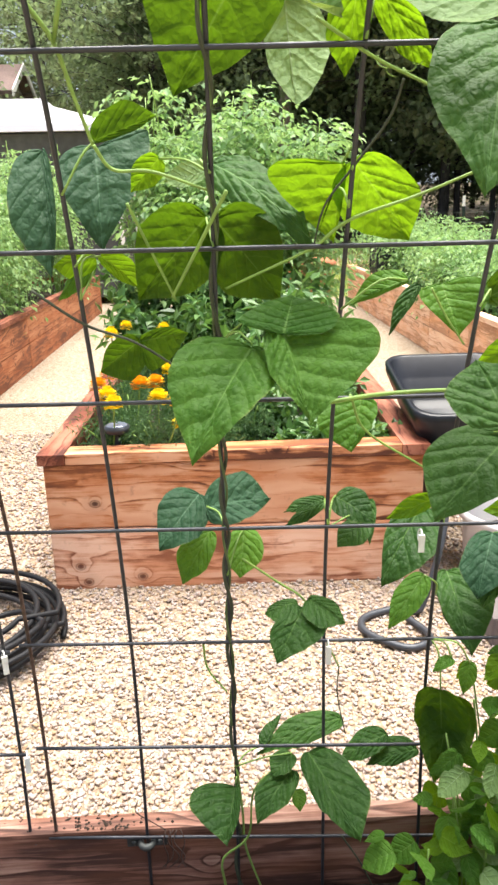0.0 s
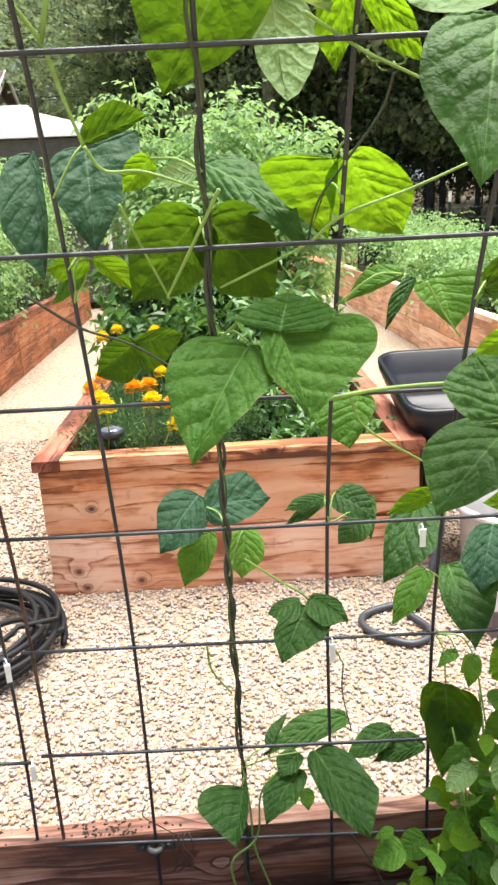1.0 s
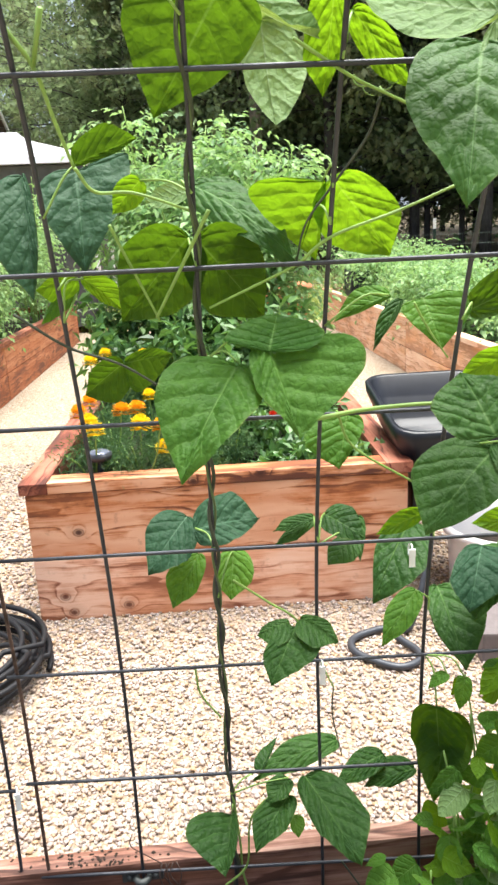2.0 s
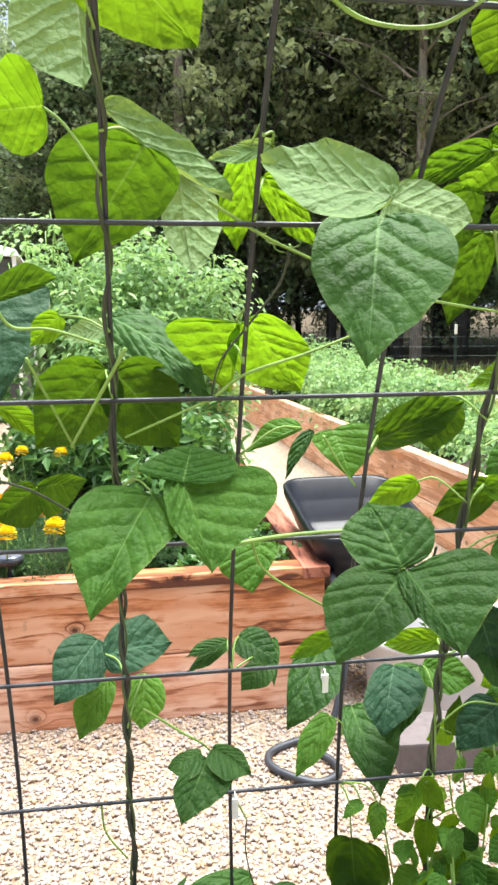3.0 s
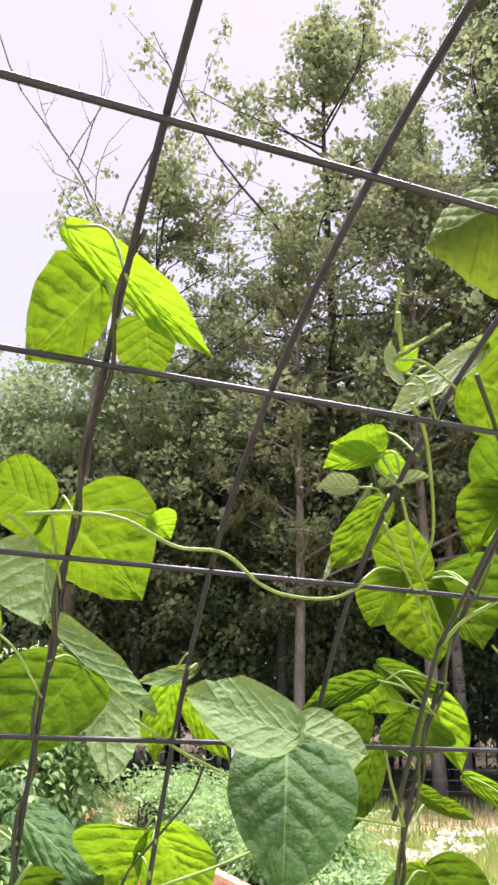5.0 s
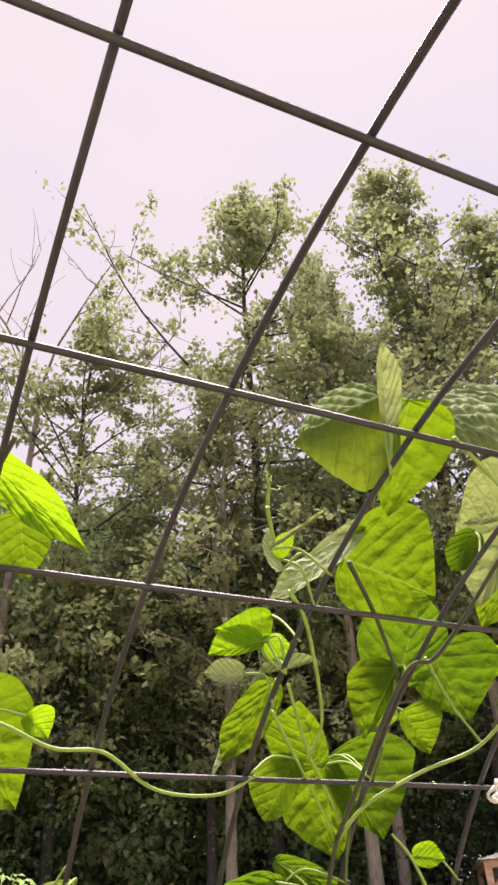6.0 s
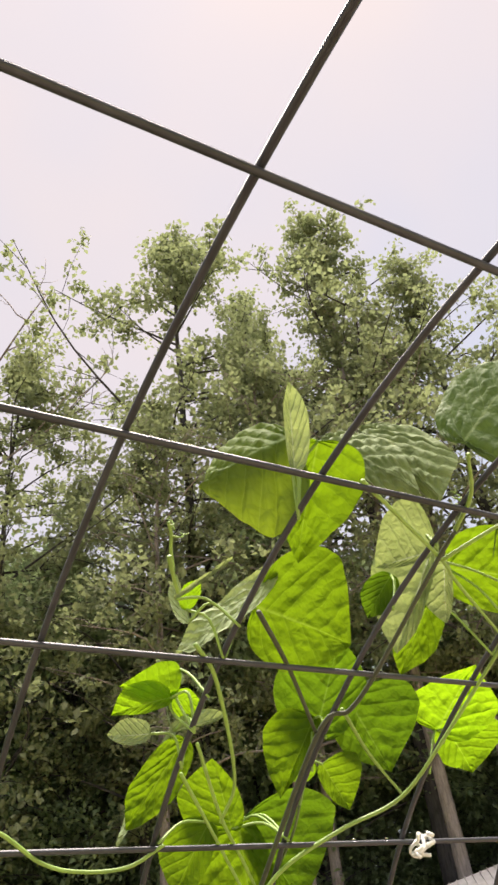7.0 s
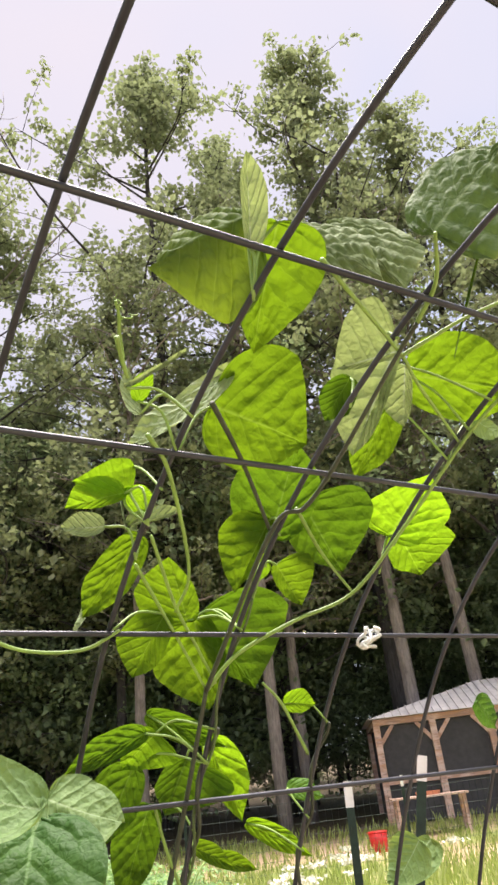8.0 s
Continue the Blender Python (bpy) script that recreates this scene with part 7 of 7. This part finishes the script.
def wheelbarrow():
    """Black tray on grey tube legs, parked beside the raised bed."""
    w = thing("wheelbarrow", "wheelbarrow with black plastic tray and grey tube legs", "wheelbarrow", (0.86, 1.74, 0.0))
    bm = bmesh.new()

    def ring(x0, x1, y0, y1, z, r=0.08):
        pts = []
        for cx, cy, a0 in ((x1 - r, y1 - r, 0), (x0 + r, y1 - r, 90), (x0 + r, y0 + r, 180), (x1 - r, y0 + r, 270)):
            for k in range(5):
                a = radians(a0 + 22.5 * k)
                y = cy + r * math.sin(a)
                pts.append(bm.verts.new((cx + r * math.cos(a), y, z - 0.185 * (0.30 - y))))  # the tray tips towards its handles
        return pts

    spec = [(-0.225, 0.225, -0.25, 0.30, 0.672), (-0.228, 0.228, -0.253, 0.303, 0.70), (-0.222, 0.222, -0.247, 0.297, 0.707), (-0.208, 0.208, -0.23, 0.283, 0.703), (-0.198, 0.198, -0.22, 0.27, 0.63), (-0.186, 0.186, -0.205, 0.255, 0.622), (-0.172, 0.172, -0.19, 0.235, 0.555), (-0.160, 0.160, -0.175, 0.22, 0.545), (-0.150, 0.150, -0.16, 0.20, 0.530)]
    rings = [ring(*s) for s in spec]
    outer = [ring(-0.14, 0.14, -0.14, 0.17, 0.455, 0.06)]
    for a, b in list(zip(rings, rings[1:])) + [(rings[0], outer[0])]:
        n = len(a)
        for i in range(n):
            bm.faces.new((a[i], a[(i + 1) % n], b[(i + 1) % n], b[i]))
    bm.faces.new(rings[-1])
    bm.faces.new(outer[0][::-1])
    part("tray", bm, M_TRAY, w, "black plastic tray", True)
    riser = np.array((0.0, -0.06, 0.0)) + spline([(-0.10, -0.18, 0.46), (-0.16, -0.33, 0.24), (-0.235, -0.41, 0.05), (-0.27, -0.42, 0.016), (-0.33, -0.40, 0.016), (-0.43, -0.44, 0.016), (-0.452, -0.50, 0.016), (-0.42, -0.56, 0.016), (-0.34, -0.62, 0.016), (-0.275, -0.60, 0.016), (-0.258, -0.55, 0.016), (-0.30, -0.46, 0.018)], 90)
    tube("leg", riser, 0.0115, M_GREYTUBE, w, "grey steel tube", 10)
    tube("leg", spline([(0.12, 0.12, 0.46), (0.17, 0.20, 0.24), (0.21, 0.25, 0.05), (0.23, 0.29, 0.016), (0.25, 0.36, 0.016), (0.22, 0.40, 0.016)], 40), 0.0115, M_GREYTUBE, w, "grey steel tube", 10)
    for s in (-1, 1):
        tube("handle", spline([(s * 0.12, 0.45, 0.40), (s * 0.14, -0.1, 0.452), (s * 0.2, -0.42, 0.47)], 16), 0.012, M_BLACK, w, "", 8)
    bm = bmesh.new()
    box(bm, -0.13, -0.02, -0.10, 0.10, 0.24, 0.37, 0.02)
    part("undercarriage", bm, M_TRAY, w)
    t = [(0.0, 0.56 + 0.15 * math.cos(a), 0.19 + 0.15 * math.sin(a)) for a in np.linspace(0, 6.283, 28, endpoint=False)]
    wheel = tube("wheel", t, 0.045, M_RUBBER, w, "black rubber tyre", 8, True)
    bm = bmesh.new()
    bmesh.ops.create_cone(bm, segments=20, radius1=0.10, radius2=0.10, depth=0.04, cap_ends=True, matrix=pose(0, 0.56, 0.19, 0, 90, 0))
    part("rim", bm, M_GREYTUBE, wheel)


wheelbarrow()


def white_planter():
    p = thing("planter_tub", "white plastic planter tub filled with soil", "planter", (1.14, 1.53, 0.0))
    bm = bmesh.new()
    prof = ((0.255, 0.0), (0.268, 0.222), (0.285, 0.225), (0.287, 0.25), (0.270, 0.25), (0.262, 0.222), (0.250, 0.10))
    rows = [[bm.verts.new((r * math.cos(a) * 1.15, r * math.sin(a) * 0.85, z)) for a in np.linspace(0, 6.283, 28, endpoint=False)] for r, z in prof]
    for a, b in zip(rows, rows[1:]):
        for i in range(28):
            bm.faces.new((a[i], a[(i + 1) % 28], b[(i + 1) % 28], b[i]))
    part("tub", bm, M_WHITEPL, p, "white plastic", True)
    bm = bmesh.new()
    bm.faces.new([bm.verts.new((0.256 * math.cos(a) * 1.15, 0.253 * math.sin(a) * 0.85, 0.115)) for a in np.linspace(0, 6.283, 28, endpoint=False)])
    part("potting_soil", bm, M_SOIL, p)
    leafy_plant(1.02, 1.47, 0.11, 0.12, 0.1, 90, 0.035, 505, "few straggly seedlings in the white planter", M_PEPPER, "seedling")


white_planter()


def grey_block():
    b = thing("stone_block", "rough grey concrete block on the gravel", "concrete block", (0.98, 1.13, 0.0), -6)
    bm = bmesh.new()
    box(bm, -0.20, 0.34, -0.09, 0.09, 0.0, 0.10, 0.008)
    part("block", bm, M_GREYBOX, b)


grey_block()


def terracotta_pot():
    p = thing("flower_pot", "large round terracotta pot at the end of the path", "flower pot", (1.13, 8.7, 0.0))
    bm = bmesh.new()
    prof = ((0.24, 0.0), (0.31, 0.55), (0.345, 0.56), (0.35, 0.70), (0.31, 0.70), (0.29, 0.58))
    rows = [[bm.verts.new((r * math.cos(a), r * math.sin(a), z)) for a in np.linspace(0, 6.283, 32, endpoint=False)] for r, z in prof]
    for a, b in zip(rows, rows[1:]):
        for i in range(32):
            bm.faces.new((a[i], a[(i + 1) % 32], b[(i + 1) % 32], b[i]))
    bm.faces.new(rows[-1])
    part("pot", bm, M_TERRA, p, "", True)


terracotta_pot()


def plastic_crate():
    c = thing("plastic_crate", "black slatted plastic crate on the bed's rail", "crate", (2.22, 8.4, 0.508))
    for x0, x1, y0, y1 in ((-0.32, 0.32, -0.2, -0.185), (-0.32, 0.32, 0.185, 0.2), (-0.32, -0.305, -0.184, 0.184), (0.305, 0.32, -0.184, 0.184)):
        for k in range(4):
            bm = bmesh.new()
            box(bm, x0, x1, y0, y1, 0.02 + k * 0.08, 0.08 + k * 0.08, 0.004)
            part("slat", bm, M_BLACK, c)
    bm = bmesh.new()
    box(bm, -0.32, 0.32, -0.2, 0.2, 0.0, 0.018)
    part("base", bm, M_BLACK, c)
    for x in (-0.318, 0.318):
        for y in (-0.198, 0.198):
            bm = bmesh.new()
            box(bm, x - 0.012, x + 0.012, y - 0.012, y + 0.012, 0.0, 0.34)
            part("corner", bm, M_BLACK, c)


plastic_crate()


# ---- rough grass and wild flowers beyond the fence ----
def rough_grass():
    rng = np.random.default_rng(77)
    n = 16000
    a = rng.uniform(radians(-10), radians(68), n)
    d = rng.uniform(6.0, 19.0, n)
    x, y = d * np.sin(a), d * np.cos(a)
    ok = ~((np.abs(x - 0.1) < 4.4) & (y < 10.6))
    x, y = x[ok], y[ok]
    z = np.array([rise(p, q) for p, q in zip(x, y)])
    n = len(x)
    h = rng.uniform(0.12, 0.42, n) * np.where(np.hypot(x, y) < 12, 1.3, 0.7)
    b = rng.uniform(0, 6.283, n)
    w = 0.012
    base = np.stack([x, y, z - 0.02], 1)
    s = np.stack([np.cos(b), np.sin(b), np.zeros(n)], 1)
    lean = np.stack([np.cos(b * 3.1), np.sin(b * 3.1), np.zeros(n)], 1) * (h * 0.35)[:, None]
    mid = base + np.stack([0 * h, 0 * h, h * 0.6], 1) + lean * 0.4
    tip = base + np.stack([0 * h, 0 * h, h], 1) + lean
    V = np.stack([base - s * w, base + s * w, mid + s * w * 0.8, mid - s * w * 0.8, tip], 1).reshape(-1, 3)
    q = np.arange(n)[:, None] * 5
    F = [tuple(f) for f in (q + np.array([0, 1, 2, 3])).tolist()] + [tuple(f) for f in (q + np.array([3, 2, 4])).tolist()]
    ob = link_mesh("grass", [tuple(v) for v in V.tolist()], F, M_GRASS)
    tagged(ob, "tall rough yellow-green grass beyond the beds", "grass", "", "stuff")


rough_grass()


def wild_flowers():
    rng = np.random.default_rng(78)
    C = []
    for cx, cy, sx, sy, m in ((5.4, 6.6, 0.8, 0.4, 11), (4.2, 5.6, 0.4, 0.4, 4), (6.4, 8.4, 0.8, 0.4, 4)):
        p = np.column_stack([rng.normal(cx, sx, m), rng.normal(cy, sy, m), rng.uniform(0.35, 0.62, m)])
        C.append(p)
    C = np.concatenate(C)
    V, F = scatter_leaves(rng, C, 0.04, np.array([0.055, 0.055, 0.008]), 70, 0.0, 0.9, 0.1)
    ob = stuff_mesh("white_flowers", V, F, M_WHITEFL)
    tagged(ob, "flat white wild flower heads in rough grass", "wild flowers", "", "stuff")
    S, SF = [], []
    for c in C:
        v, f = tube_data(np.array([(c[0], c[1], -0.02), (c[0], c[1], c[2])]), 0.004, 3)
        o = len(S)
        S.extend(v)
        SF.extend([tuple(i + o for i in q) for q in f])
    ob = link_mesh("flower_stalks", S, SF, M_STEM)
    tagged(ob, "thin green stalks of wild flowers", "wild flowers", "", "stuff")


wild_flowers()
